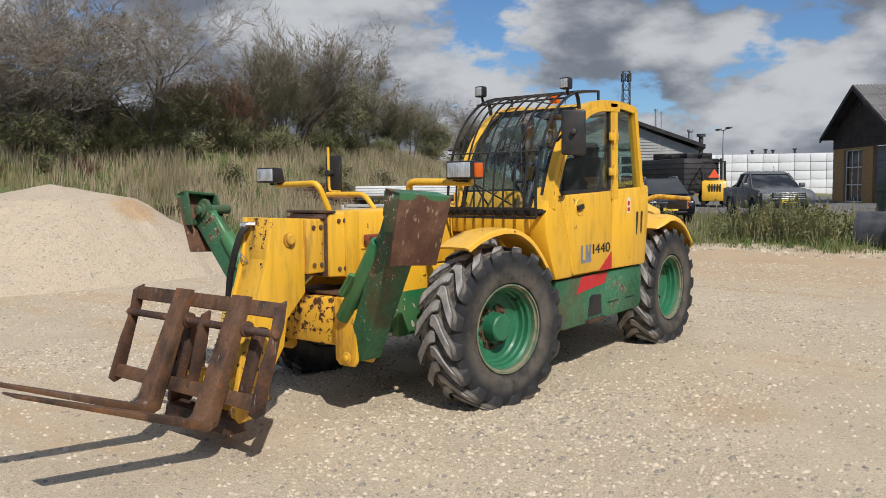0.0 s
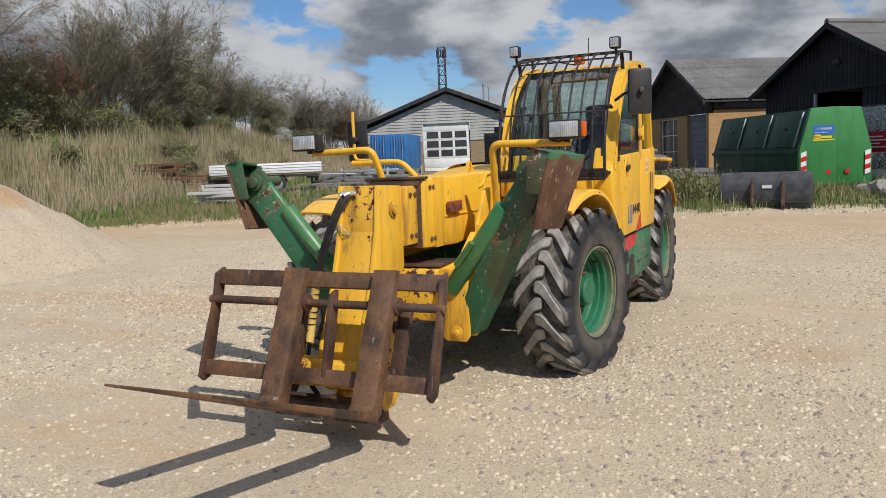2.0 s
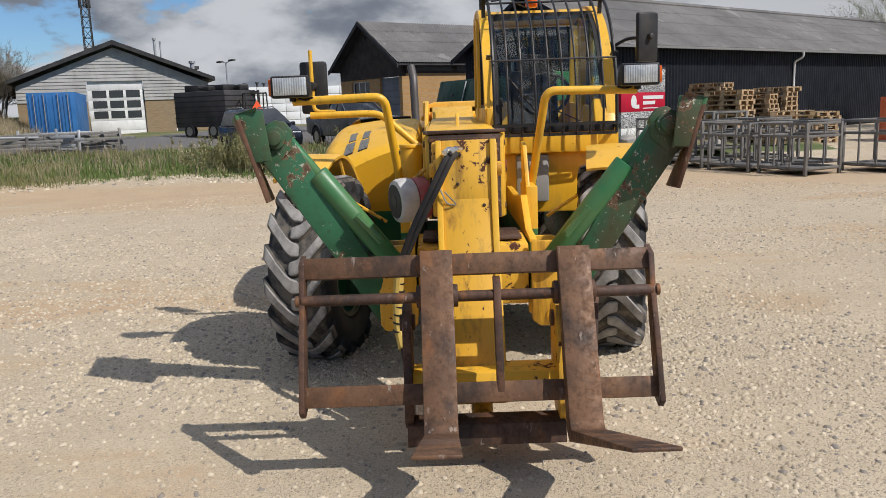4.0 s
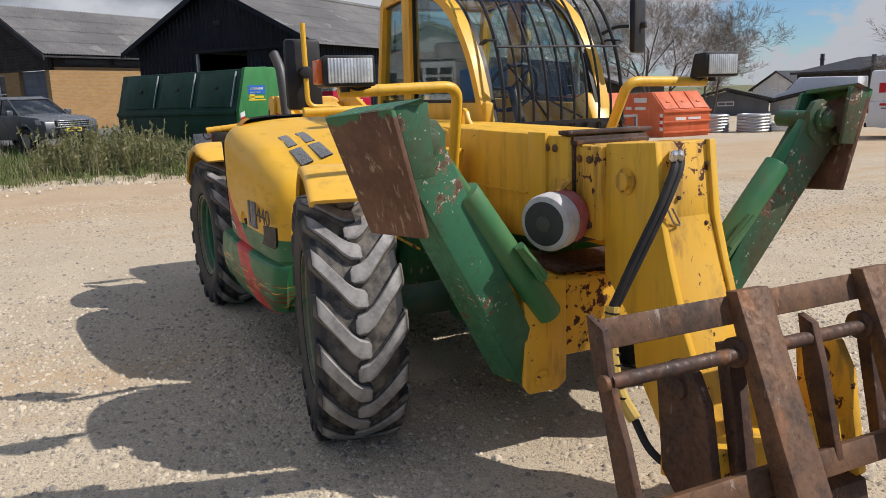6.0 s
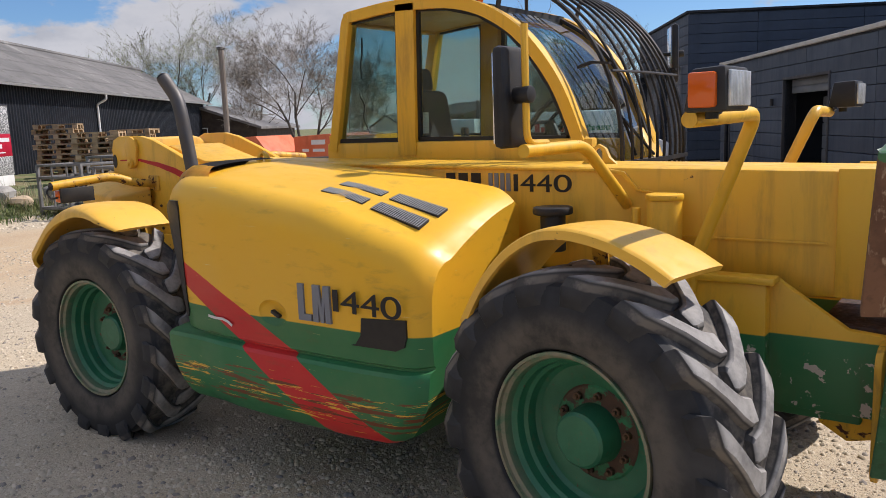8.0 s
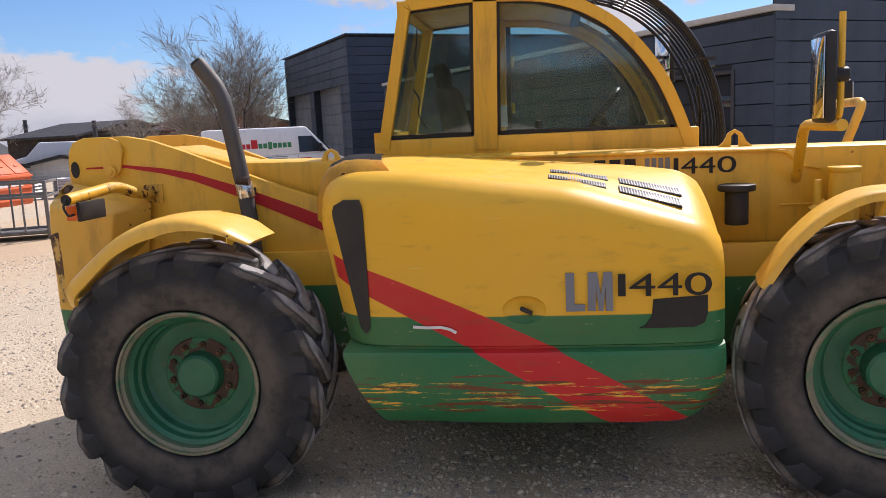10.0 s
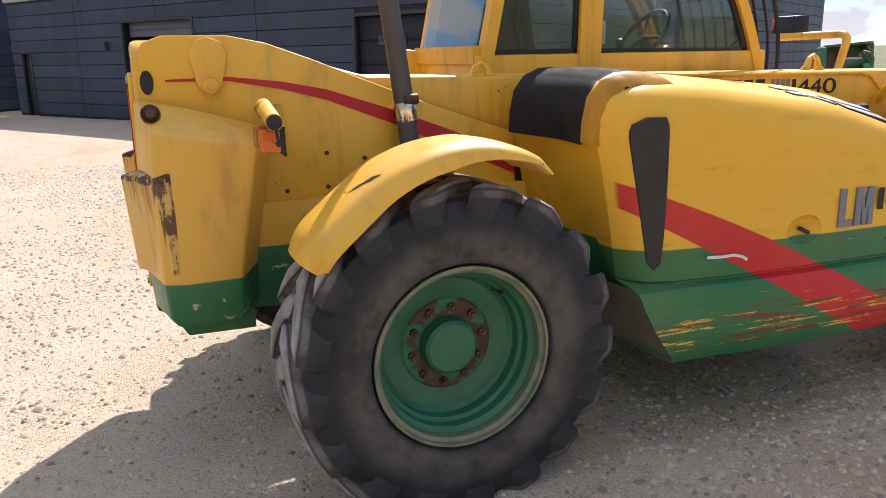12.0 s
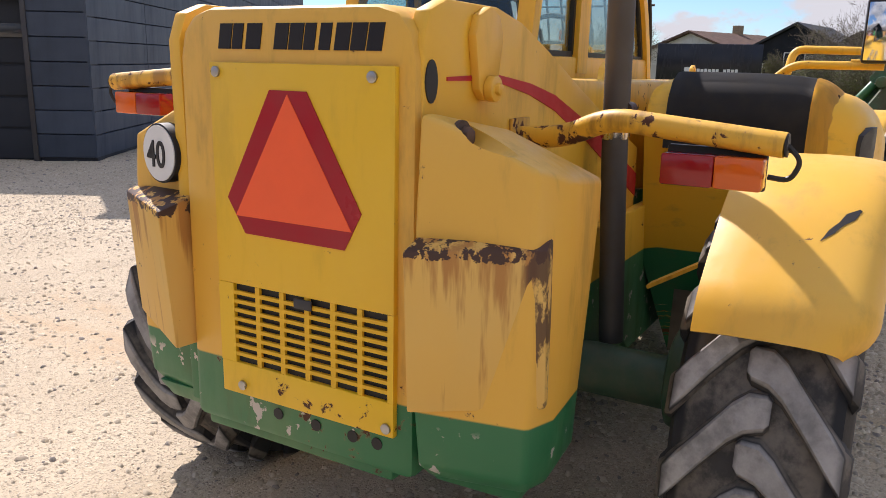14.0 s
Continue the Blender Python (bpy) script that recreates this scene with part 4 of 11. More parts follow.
prism(b, [(3.33, 0.12), (3.46, 0.12), (3.44, 0.21), (3.35, 0.23)], "xz", -0.31, 0.39, 0.004)
part("headstock_foot", b, M_RUST2, machine, "dark rusty headstock foot bar")
b = B()
rod(b, (2.95, 0.03, 0.42), (3.26, 0.03, 0.18), 0.05, 20, 0.006)
span(b, 3.0, 3.24, -0.10, 0.16, 0.22, 0.40, 0.02)
part("tilt_cylinder", b, M_YELW, machine)

# ---- engine hood on the right side ----
HOOD_X = [-0.95, -0.88, -0.75, -0.4, 0, 0.5, 0.75, 0.81, 0.832]
HOOD_Y = [-0.935, -1.008, -1.052, -1.079, -1.084, -1.074, -1.052, -1.034, -1.0]      # how far out the upper side lies


def hood():
    xs = np.linspace(0, 1, 60)
    X0, X1 = -0.945, 0.832
    x = X0 + (X1 - X0) * xs

    def f(px, pv):
        v = np.interp(x, px, pv)
        for _ in range(3):
            v[1:-1] = (v[:-2] + 2 * v[1:-1] + v[2:]) / 4
        return v
    zi = f([-0.95, -0.86, -0.6, -0.3, 0, 0.5, 0.75, 0.832], [1.38, 1.480, 1.500, 1.482, 1.455, 1.41, 1.375, 1.33])
    zo = f([-0.95, -0.88, -0.75, -0.45, 0.23, 0.6, 0.78, 0.832], [1.34, 1.425, 1.455, 1.437, 1.342, 1.225, 1.165, 1.11])
    ys = f(HOOD_X, HOOD_Y)
    yi = -0.30
    cols = []
    for k in range(60):
        row = [(yi, 0.80), (yi, zi[k] - 0.06), (yi - 0.012, zi[k] - 0.02), (yi - 0.04, zi[k])]
        for t in np.linspace(0.08, 0.80, 12):
            yy = yi + (ys[k] - yi) * t
            zz = zi[k] + (zo[k] - zi[k]) * (t / 0.85) ** 1.25 + 0.022 * math.sin(math.pi * t)
            row.append((yy, zz))
        y0, z0 = row[-1]
        for t in np.linspace(0, 1, 9)[1:]:
            a = t * math.pi / 2
            row.append((y0 + (ys[k] - y0) * math.sin(a), z0 - (1 - math.cos(a)) * 0.17))
        zt = row[-1][1]
        for z in np.linspace(zt, 0.715, 10)[1:]:
            row.append((ys[k] - 0.006 * math.sin(math.pi * (zt - z) / (zt - 0.70)), z))
        row += [(ys[k] + 0.010, 0.708), (ys[k] + 0.010, 0.698), (ys[k] - 0.022, 0.690), (ys[k] - 0.034, 0.675), (ys[k] - 0.044, 0.62), (ys[k] - 0.052, 0.54), (ys[k] - 0.050, 0.46), (ys[k] - 0.034, 0.405), (ys[k] - 0.012, 0.382), (ys[k] + 0.06, 0.374), (ys[k] + 0.12, 0.374), (-0.40, 0.374)]
        cols.append(row)
    # draw the ends in a little to round them
    bm = B()
    grid = []
    zmid, ymid = 0.9, -0.70
    for k, row in enumerate(cols):
        e = min(k, 59 - k)
        s = {0: 0.965, 1: 0.985, 2: 0.995}.get(e, 1.0)
        # the rear edge slants: lower parts start further forward
        ring = []
        for yy, zz in row:
            xx = x[k]
            t = max(0.0, min(1.0, (1.40 - zz) / 1.0))
            if xs[k] < 0.5:
                xx += (0.18 * t + 0.045 * min(1.0, max(0.0, (-yy - 0.40) / 0.45)) + 0.13 * max(0.0, (0.68 - zz) / 0.31) ** 1.6) * (1 - xs[k] / 0.5)
            else:
                xx -= 0.12 * max(0.0, (0.60 - zz) / 0.22) ** 2.2 * (xs[k] / 0.5 - 1)
            # below the waist the side runs straight to a crisp rear corner
            sk = s
            if xs[k] < 0.5 and zz < 0.699:
                sk = 1.0
                if yy < -0.6:
                    yy += float(np.interp(max(x[k], -0.62), HOOD_X, HOOD_Y)) - ys[k]
            ring.append(bm.verts.new((xx, ymid + (yy - ymid) * sk, zmid + (zz - zmid) * sk)))
        grid.append(ring)
    for a, c in zip(grid, grid[1:]):
        for j in range(len(a) - 1):
            bm.faces.new((a[j], a[j + 1], c[j + 1], c[j]))
    low = [v.co + Vector((-0.004, 0, 0)) for v in grid[0] if v.co.z < 0.699 and v.co.y < -0.35]
    bm.faces.new(grid[0])
    bm.faces.new(grid[-1])
    pl = B()
    low = low + [Vector((low[0].x - 0.05, -0.45, 0.695))]
    for a, c in zip(low[1:-1], low[2:]):
        pl.faces.new([pl.verts.new(q) for q in (low[0], a, c)])
    bmesh.ops.remove_doubles(pl, verts=pl.verts[:], dist=1e-5)
    ob = part("engine_hood", bm, M_HOOD, machine, "yellow engine hood with a red swoosh and scraped green skirt", 28)
    part("rear_plate", pl, plain("dusty_steel_plate", (0.19, 0.165, 0.13), 0.8, vary=0.6, scale=7, dirt=(0.09, 0.075, 0.06)), ob, "dusty grey-brown rear plate")
    return ob


hood_ob = hood()


def on_hood(x, z):
    """How far out the hood's side lies there."""
    t = max(0.0, min(1.0, 1.40 - z))
    q = x
    for _ in range(6):
        q = x - (0.18 * t + 0.045) * max(0.0, 1 - (q + 0.945) / 0.8885)
    return float(np.interp(q, HOOD_X, HOOD_Y)) + 0.002


# black intake slot, handle recess, lettering and decals on the hood's side
def decal(name, pts, material, lift=0.0015, parent=hood_ob, label=""):
    bm = B()
    v = [bm.verts.new((x, on_hood(x, z) - lift - 0.012, z)) for x, z in pts]
    w = [bm.verts.new((x, on_hood(x, z) + 0.02, z)) for x, z in pts]
    bm.faces.new(v)
    for i in range(len(v)):
        bm.faces.new((v[i], v[(i + 1) % len(v)], w[(i + 1) % len(v)], w[i]))
    return part(name, bm, material, parent, label)


b = B()
rows = []
for k in range(25):
    f = k / 24
    zz = 1.348 - 0.583 * f
    top_r = math.sqrt(max(0.0, 1 - (1 - min(1.0, f / 0.13)) ** 2))
    low_r = math.sqrt(max(0.0, 1 - (1 - min(1.0, (1 - f) / 0.05)) ** 2))
    mid = -0.715 + 0.038 * f
    xa = -0.808 + 0.112 * f ** 1.05
    xb = -0.654 + 0.010 * f - 0.012 * f ** 3
    xa = mid + (xa - mid) * (0.25 + 0.75 * top_r) * (0.15 + 0.85 * low_r)
    xb = mid + (xb - mid) * (0.75 + 0.25 * top_r) * (0.15 + 0.85 * low_r)
    rows.append([b.verts.new((xx, on_hood(xx, zz) - 0.011 + dd, zz)) for xx, dd in ((xa, 0.03), (xa, 0.0), ((xa + xb) / 2, -0.003), (xb, 0.0), (xb, 0.03))])
for p, q in zip(rows, rows[1:]):
    for j in range(4):
        b.faces.new((p[j], p[j + 1], q[j + 1], q[j]))
b.faces.new(rows[0])
b.faces.new(rows[-1])
part("intake_slot", b, M_BLK, hood_ob, "tall black intake slot")
decal("scuff_mark", [(0.475, 0.783), (0.50, 0.79), (0.528, 0.83), (0.535, 0.902), (0.752, 0.912), (0.752, 0.84), (0.74, 0.80), (0.70, 0.782)], M_BLK, label="black sticker")
cut = B()
bmesh.ops.create_uvsphere(cut, u_segments=32, v_segments=20, radius=1.0, matrix=Matrix.Translation((0.012, -1.098, 0.868)) @ Matrix.Diagonal((0.094, 0.040, 0.062, 1)))
cutter = part("cutter", cut, M_HOOD)
bo = hood_ob.modifiers.new("recess", "BOOLEAN")
bo.operation, bo.solver, bo.object = "DIFFERENCE", "EXACT", cutter
cut_me = bpy.data.meshes.new_from_object(hood_ob.evaluated_get(bpy.context.evaluated_depsgraph_get()))
hood_ob.modifiers.remove(bo)
if len(cut_me.polygons) > len(hood_ob.data.polygons):
    hood_ob.data = cut_me
    hood_ob.data.set_sharp_from_angle(angle=radians(28))
bpy.data.objects.remove(cutter)
rec = hood_ob
b = B()
box(b, (0.02, -1.076, 0.862), (0.055, 0.022, 0.016), 0.004, turn(25, "Y"))
part("latch", b, M_BLK, rec)
for pts in ([(0.168, 0.86), (0.245, 0.86), (0.245, 0.888), (0.203, 0.888), (0.203, 1.02), (0.168, 1.02)],
            [(0.256, 0.86), (0.287, 0.86), (0.290, 0.955), (0.300, 0.86), (0.318, 0.86), (0.328, 0.955), (0.330, 0.86), (0.358, 0.86), (0.356, 1.02), (0.322, 1.02), (0.309, 0.925), (0.296, 1.02), (0.258, 1.02)]):
    b = B()
    prism(b, [(px + 0.016, pz) for px, pz in pts], "xz", -1.0945, -1.06, 0)
    part("model_letter", b, M_GREYT, hood_ob, "grey letter")
for ch, xa, xb in (("1", 0.394, 0.424), ("4", 0.438, 0.541), ("4", 0.549, 0.646), ("0", 0.656, 0.761)):
    fit_text("model_number", ch, xa, xb, 0.920, 1.012, -1.0940, M_BLKT, hood_ob, "black digit", 0.0)
b = B()
pts = [(-0.46, 0.80), (-0.40, 0.797), (-0.34, 0.80), (-0.30, 0.79), (-0.275, 0.775)]
strap(b, [(px, on_hood(px, 0.8) - 0.0135, pz) for px, pz in pts], 0.003, 0.012, (0, 1, 0))
part("paint_scrape", b, M_WHT, hood_ob)
# top louvres
def hood_top(x, y):
    """Height of the hood's top there."""
    t = (y + 0.30) / -0.80
    zi = np.interp(x, [-0.3, 0, 0.5, 0.75], [1.482, 1.455, 1.41, 1.375])
    zo = np.interp(x, [-0.45, 0.23, 0.6, 0.78], [1.445, 1.342, 1.225, 1.165])
    return float(zi + (zo - zi) * (t / 0.85) ** 1.25 + 0.022 * math.sin(math.pi * t))


for x0, x1, y0, y1 in ((0.125, 0.370, -0.855, -0.800), (0.135, 0.385, -0.745, -0.690), (0.425, 0.685, -0.865, -0.795), (0.435, 0.700, -0.750, -0.680)):
    b = B()
    q = [(x0, y0), (x1, y0), (x1, y1), (x0, y1)]
    hexa(b, [(px, py, hood_top(px, py) - 0.01) for px, py in q] + [(px, py, hood_top(px, py) + 0.0015) for px, py in q], 0.0008)
    g = part("louvre", b, M_BLK, hood_ob, "black mesh louvre")
    for k in range(22):
        s = B()
        px = x0 + (k + 0.5) * (x1 - x0) / 22
        hexa(s, [(px - 0.0022, y0, hood_top(px, y0)), (px + 0.0022, y0, hood_top(px, y0)), (px + 0.0022, y1, hood_top(px, y1)), (px - 0.0022, y1, hood_top(px, y1)),
                 (px - 0.0022, y0, hood_top(px, y0) + 0.0035), (px + 0.0022, y0, hood_top(px, y0) + 0.0035), (px + 0.0022, y1, hood_top(px, y1) + 0.0035), (px - 0.0022, y1, hood_top(px, y1) + 0.0035)], 0)
        part("louvre_bar", s, M_GALV, g)
# black rear intake over the rounded rear edge
b = B()
prof = [(-0.68, 1.516), (-0.78, 1.524), (-0.85, 1.520), (-0.92, 1.490), (-0.965, 1.43), (-0.984, 1.34), (-0.988, 1.255)]
rows = []
for yy in np.linspace(-0.40, -0.868, 12):
    dz = -0.020 * max(0.0, (-yy - 0.65) / 0.25) ** 2
    dx = 0.085 * (max(0.0, (-yy - 0.40) / 0.485)) ** 1.3
    rows.append([b.verts.new((px + dx, yy, pz + dz)) for px, pz in prof])
for a, c in zip(rows, rows[1:]):
    for j in range(len(prof) - 1):
        b.faces.new((a[j], a[j + 1], c[j + 1], c[j]))
bmesh.ops.solidify(b, geom=b.faces[:], thickness=0.02)
part("rear_intake", b, M_RUB, hood_ob, "black ribbed intake cover")
b = B()
rows = []
for yy in np.linspace(-0.862, -0.965, 8):
    e = (-0.862 - yy) / 0.103
    dz = -0.020 * ((-yy - 0.65) / 0.25) ** 2 - 0.055 * e ** 2 + 0.002
    dx = 0.085 * ((-yy - 0.40) / 0.485) ** 1.3 + 0.055 * e ** 2 - 0.002
    rows.append([b.verts.new((px + dx, yy, pz + dz * (1 if pz > 1.3 else 0.3))) for px, pz in prof])
for a, c in zip(rows, rows[1:]):
    for j in range(len(prof) - 1):
        b.faces.new((a[j], a[j + 1], c[j + 1], c[j]))
bmesh.ops.solidify(b, geom=b.faces[:], thickness=0.022)
part("hood_edge", b, M_YEL, hood_ob)

# unseen block added under the hood to keep sunlight off the ground below
b = B()
span(b, -0.42, 0.66, -0.97, -0.36, 0.46, 0.95, 0.03)
part("engine_block", b, M_BLK, machine)

# fenders
def fender(prof, ya, yb, drop, draw=0.16, thick=0.018, label=""):
    """A curved mudguard: a profile in x and z swept across from ya (outside) to yb."""
    pts = rounded([(x, 0, z) for x, z in prof], 0.12, 4)
    rows = []
    ts = [0, 0.012, 0.035, 0.07, 0.12, 0.2, 0.32, 0.5, 0.7, 0.88, 1.0]
    bm = B()
    cx = sum(p.x for p in pts) / len(pts)
    cz = min(p.z for p in pts) - 0.25
    for i, p in enumerate(pts):
        d = Vector((p.x - cx, 0, p.z - cz)).normalized()
        e = min(1.0, min((p - pts[0]).length, (p - pts[-1]).length) / 0.13)
        inset = (yb - ya) * draw * (1 - e) ** 2.2
        dip = draw * 0.125 * (1 - e) ** 2
        shallow = 1.0 if draw == 0 else 0.2 + 0.8 * min(1.0, (p - pts[-1]).length / 0.42)
        rows.append([bm.verts.new((p.x - d.x * (q * shallow + dip), ya + inset * (1 - t) + (yb - ya) * t, p.z - d.z * (q * shallow + dip))) for t, q in zip(ts, drop)])
    for a, c in zip(rows, rows[1:]):
        for j in range(len(ts) - 1):
            bm.faces.new((a[j], a[j + 1], c[j + 1], c[j]))
    bmesh.ops.recalc_face_normals(bm, faces=bm.faces)
    bmesh.ops.solidify(bm, geom=bm.faces[:], thickness=thick)
    return part("mudguard", bm, M_YELF, machine, label or "faded yellow mudguard", 40)


RF = [(-2.060, 0.955), (-2.005, 1.035), (-1.90, 1.125), (-1.76, 1.235), (-1.60, 1.30), (-1.44, 1.32), (-1.28, 1.285), (-1.13, 1.20)]
FF = [(1.900, 1.195), (1.80, 1.250), (1.66, 1.300), (1.50, 1.322), (1.36, 1.305), (1.22, 1.230), (1.09, 1.10), (0.985, 0.93)]
SOFT = [0.085, 0.056, 0.036, 0.023, 0.013, 0.005, 0.001, 0.0, 0.004, 0.014, 0.028]
CRISP = [0.040, 0.010, 0.004, 0.002, 0.001, 0.0, 0.0, 0.0, 0.002, 0.006, 0.014]
for s in (0, 1):
    for prof, inner_y, outer in ((RF, -0.772, -1.165), (FF, -0.769, -1.096)):
        ya, yb = (outer, inner_y) if s == 0 else (2 * CY - outer, 2 * CY - inner_y)
        o = fender(prof, ya, yb, SOFT if prof is RF else CRISP, 0.16 if prof is RF else 0.0)
        if prof is FF:
            yw = CY - 0.957 if s == 0 else CY + 0.957
            o.data.transform(pose(1.48, yw, 0) @ pose(0, 0, 0, 0, 0, -10.5) @ pose(-1.48, -yw, 0))
        br = B()
        xm = -1.42 if prof is RF else 1.45
        yy = -0.80 if s == 0 else 2 * CY + 0.80
        strap(br, [(xm, yy, 1.30), (xm, yy + (0.06 if s == 0 else -0.06), 1.0), (xm + 0.03, yy + (0.30 if s == 0 else -0.30), 0.85)], 0.06, 0.012, (1, 0, 0))
        part("bracket", br, M_YELW, o)
        if s == 0 and prof is RF:
            rng_s, sc, row = random.Random(4), B(), []
            for k in range(9):
                xk, yk = -1.865 + 0.012 * k, -1.015 - 0.009 * k
                wk = 0.012 * math.sin(math.pi * (k + 0.4) / 9.0) * rng_s.uniform(0.4, 1.2)
                pair = []
                for e in (-1, 1):
                    okay, loc, nor, _ = o.ray_cast(o.matrix_world.inverted() @ Vector((xk + e * wk * 0.5, yk + e * wk, 2.0)), Vector((0, 0, -1)))
                    if okay:
                        pair.append(sc.verts.new(o.matrix_world @ (loc + nor * 0.0015)))
                if len(pair) == 2:
                    row.append(pair)
            for pa, pb in zip(row, row[1:]):
                sc.faces.new((pa[0], pa[1], pb[1], pb[0]))
            part("scratch", sc, M_BLK, o)

# exhaust
b = B()
tube(b, rounded([(-1.385, -0.385, 0.64), (-1.425, -0.365, 1.25), (-1.505, -0.380, 1.80), (-1.535, -0.380, 1.89), (-1.620, -0.405, 2.015)], 0.16, 8), 0.041, 20)
ex = part("exhaust_pipe", b, M_EXH, machine, "grey steel exhaust stack, bent back at the top")
b = B()
rod(b, (-1.608, -0.402, 1.998), (-1.627, -0.407, 2.025), 0.034, 16)
part("exhaust_mouth", b, M_BLK, ex)
b = B()
rod(b, (-1.432, -0.366, 1.32), (-1.446, -0.368, 1.40), 0.045, 20, 0.003)
part("clamp", b, M_BRASS, ex, "bright pipe clamp")
b = B()
span(b, -1.47, -1.41, -0.40, -0.28, 1.33, 1.37, 0.006)
rod(b, (-1.46, -0.40, 1.41), (-1.40, -0.40, 1.41), 0.022, 12)
part("exhaust_bracket", b, M_RUST2, ex)

# filler neck, filter tank
b = B()
rod(b, (1.02, -0.34, 1.10), (1.02, -0.34, 1.27), 0.055, 24, 0.006)
rod(b, (1.02, -0.34, 1.262), (1.02, -0.34, 1.295), 0.088, 28, 0.008)
part("filler_cap", b, M_BLK, machine, "black filler cap")
b = B()
rod(b, (1.515, -0.318, 1.02), (1.515, -0.318, 1.345), 0.070, 28, 0.01)
rod(b, (1.515, -0.318, 1.335), (1.515, -0.318, 1.36), 0.076, 28, 0.006)
rod(b, (1.395, -0.318, 1.16), (1.395, -0.318, 1.30), 0.018, 12, 0.003)
rod(b, (1.365, -0.318, 1.15), (1.435, -0.318, 1.19), 0.024, 10, 0.003)
part("oil_filter", b, M_YEL, machine, "yellow painted filter canister")


# head lamps on bent tubes
def lamp_bar(flip):
    f = mir if flip else (lambda p: p)
    b = B()
    tube(b, rounded([f(p) for p in ((1.64, -0.375, 0.95), (1.66, -0.385, 1.10), (1.897, -0.450, 1.666), (1.850, -1.005, 1.655))], 0.07), 0.026, 14)
    o = part("lamp_bar", b, M_YEL, machine, "bent yellow lamp bar")
    sgn = 1 if flip else -1
    yc = f((0, -0.995, 0))[1]
    h = B()
    hexa(h, [(1.865, yc - 0.115, 1.675), (1.992, yc - 0.115, 1.675), (1.992, yc + 0.115, 1.675), (1.865, yc + 0.115, 1.675),
             (1.885, yc - 0.105, 1.80), (1.988, yc - 0.115, 1.805), (1.988, yc + 0.115, 1.805), (1.885, yc + 0.105, 1.80)], 0.012)
    hl = part("head_lamp", h, M_BLK, o, "black head lamp housing")
    g = B()
    span(g, 1.989, 2.000, yc - 0.098, yc + 0.098, 1.690, 1.792, 0.004)
    part("lens", g, M_LENS, hl, "clear head lamp lens")
    g = B()
    ya = yc + sgn * 0.116
    span(g, 1.885, 1.965, ya - 0.017, ya + 0.017, 1.688, 1.788, 0.008)
    part("indicator", g, M_AMB, hl, "amber indicator lens")
    g = B()
    rod(g, (1.915, yc, 1.655), (1.915, yc, 1.68), 0.02, 12)
    tube(g, rounded([(1.895, yc, 1.69), (1.885, yc - sgn * 0.06, 1.66), (1.905, yc - sgn * 0.12, 1.675)], 0.02), 0.006, 6)
    part("lamp_bolt", g, M_BLK, hl)


lamp_bar(False)
lamp_bar(True)

# right mirror on its arm
b = B()
tube(b, rounded([(1.32, -0.235, 1.30), (1.31, -0.30, 1.36), (1.267, -0.53, 1.566), (1.267, -1.0, 1.566)], 0.07), 0.024, 12)
arm = part("mirror_arm", b, M_YEL, machine, "yellow mirror arm")
b = B()
tube(b, rounded([(1.267, -0.83, 1.588), (1.267, -0.975, 1.592), (1.267, -0.978, 1.998)], 0.05), 0.013, 10)
part("mirror_rod", b, M_YEL, arm)
b = B()
box(b, (1.205, -0.972, 1.752), (0.045, 0.185, 0.350), 0.02)
mh = part("mirror_housing", b, M_BLK, arm, "black mirror housing")
b = B()
span(b, 1.178, 1.1835, -1.052, -0.892, 1.595, 1.905, 0.01)
part("mirror_glass", b, M_MIRR, mh)
b = B()
rod(b, (1.225, -0.975, 1.76), (1.292, -0.978, 1.76), 0.030, 16, 0.005)
part("mirror_clamp", b, M_BLK, mh)

# ---- rear counterweight ----
YC = 0.060                       # middle of the rear hood


def rmir(p):
    return (p[0], 2 * YC - p[1], p[2])


b = B()
sec = [(-0.283, 0.60), (-0.280, 1.54), (-0.268, 1.60), (-0.235, 1.640), (-0.18, 1.655), (0.30, 1.655), (0.355, 1.640), (0.39, 1.60), (0.405, 1.54), (0.408, 0.60)]
prism(b, sec, "yz", -2.474, -2.30, 0.022)
rear = part("rear_cover", b, M_SPLITR, machine, "yellow rear engine cover with a green foot")
b = B()
y0, y1, z0, z1 = -0.240, 0.285, 0.705, 1.53
gy0, gy1, gz0, gz1 = -0.224, 0.236, 0.790, 0.997
x0, x1 = -2.491, -2.473
span(b, x0, x1, y0, y1, gz1, z1, 0.003)
span(b, x0, x1, y0, y1, z0, gz0, 0.003)
span(b, x0, x1, y0, gy0, gz0, gz1, 0.0)
span(b, x0, x1, gy1, y1, gz0, gz1, 0.0)
panel = part("rear_panel", b, paint("panel_yellow", (0.80, 0.475, 0.010), rust=0.66, dirt=0.15, rough=0.4), machine, "bright yellow rear panel with a slotted grille")
# black sheet added for the dark seen through the slots
b = B()
span(b, -2.4795, -2.4765, gy0, gy1, gz0, gz1, 0)
part("grille_backing", b, M_BLK, panel)
for k in range(1, 9):
    g = B()
    zz = gz0 + (gz1 - gz0) * k / 9
    span(g, x0 + 0.001, x1 - 0.008, gy0, gy1, zz - 0.0045, zz + 0.0045, 0)
    part("grille_bar", g, M_BARY, panel)
for k in range(1, 6):
    g = B()
    yy = gy0 + (gy1 - gy0) * k / 6
    span(g, x0 + 0.0015, x1 - 0.0085, yy - 0.007, yy + 0.007, gz0, gz1, 0)
    part("grille_bar", g, M_BARY, panel)
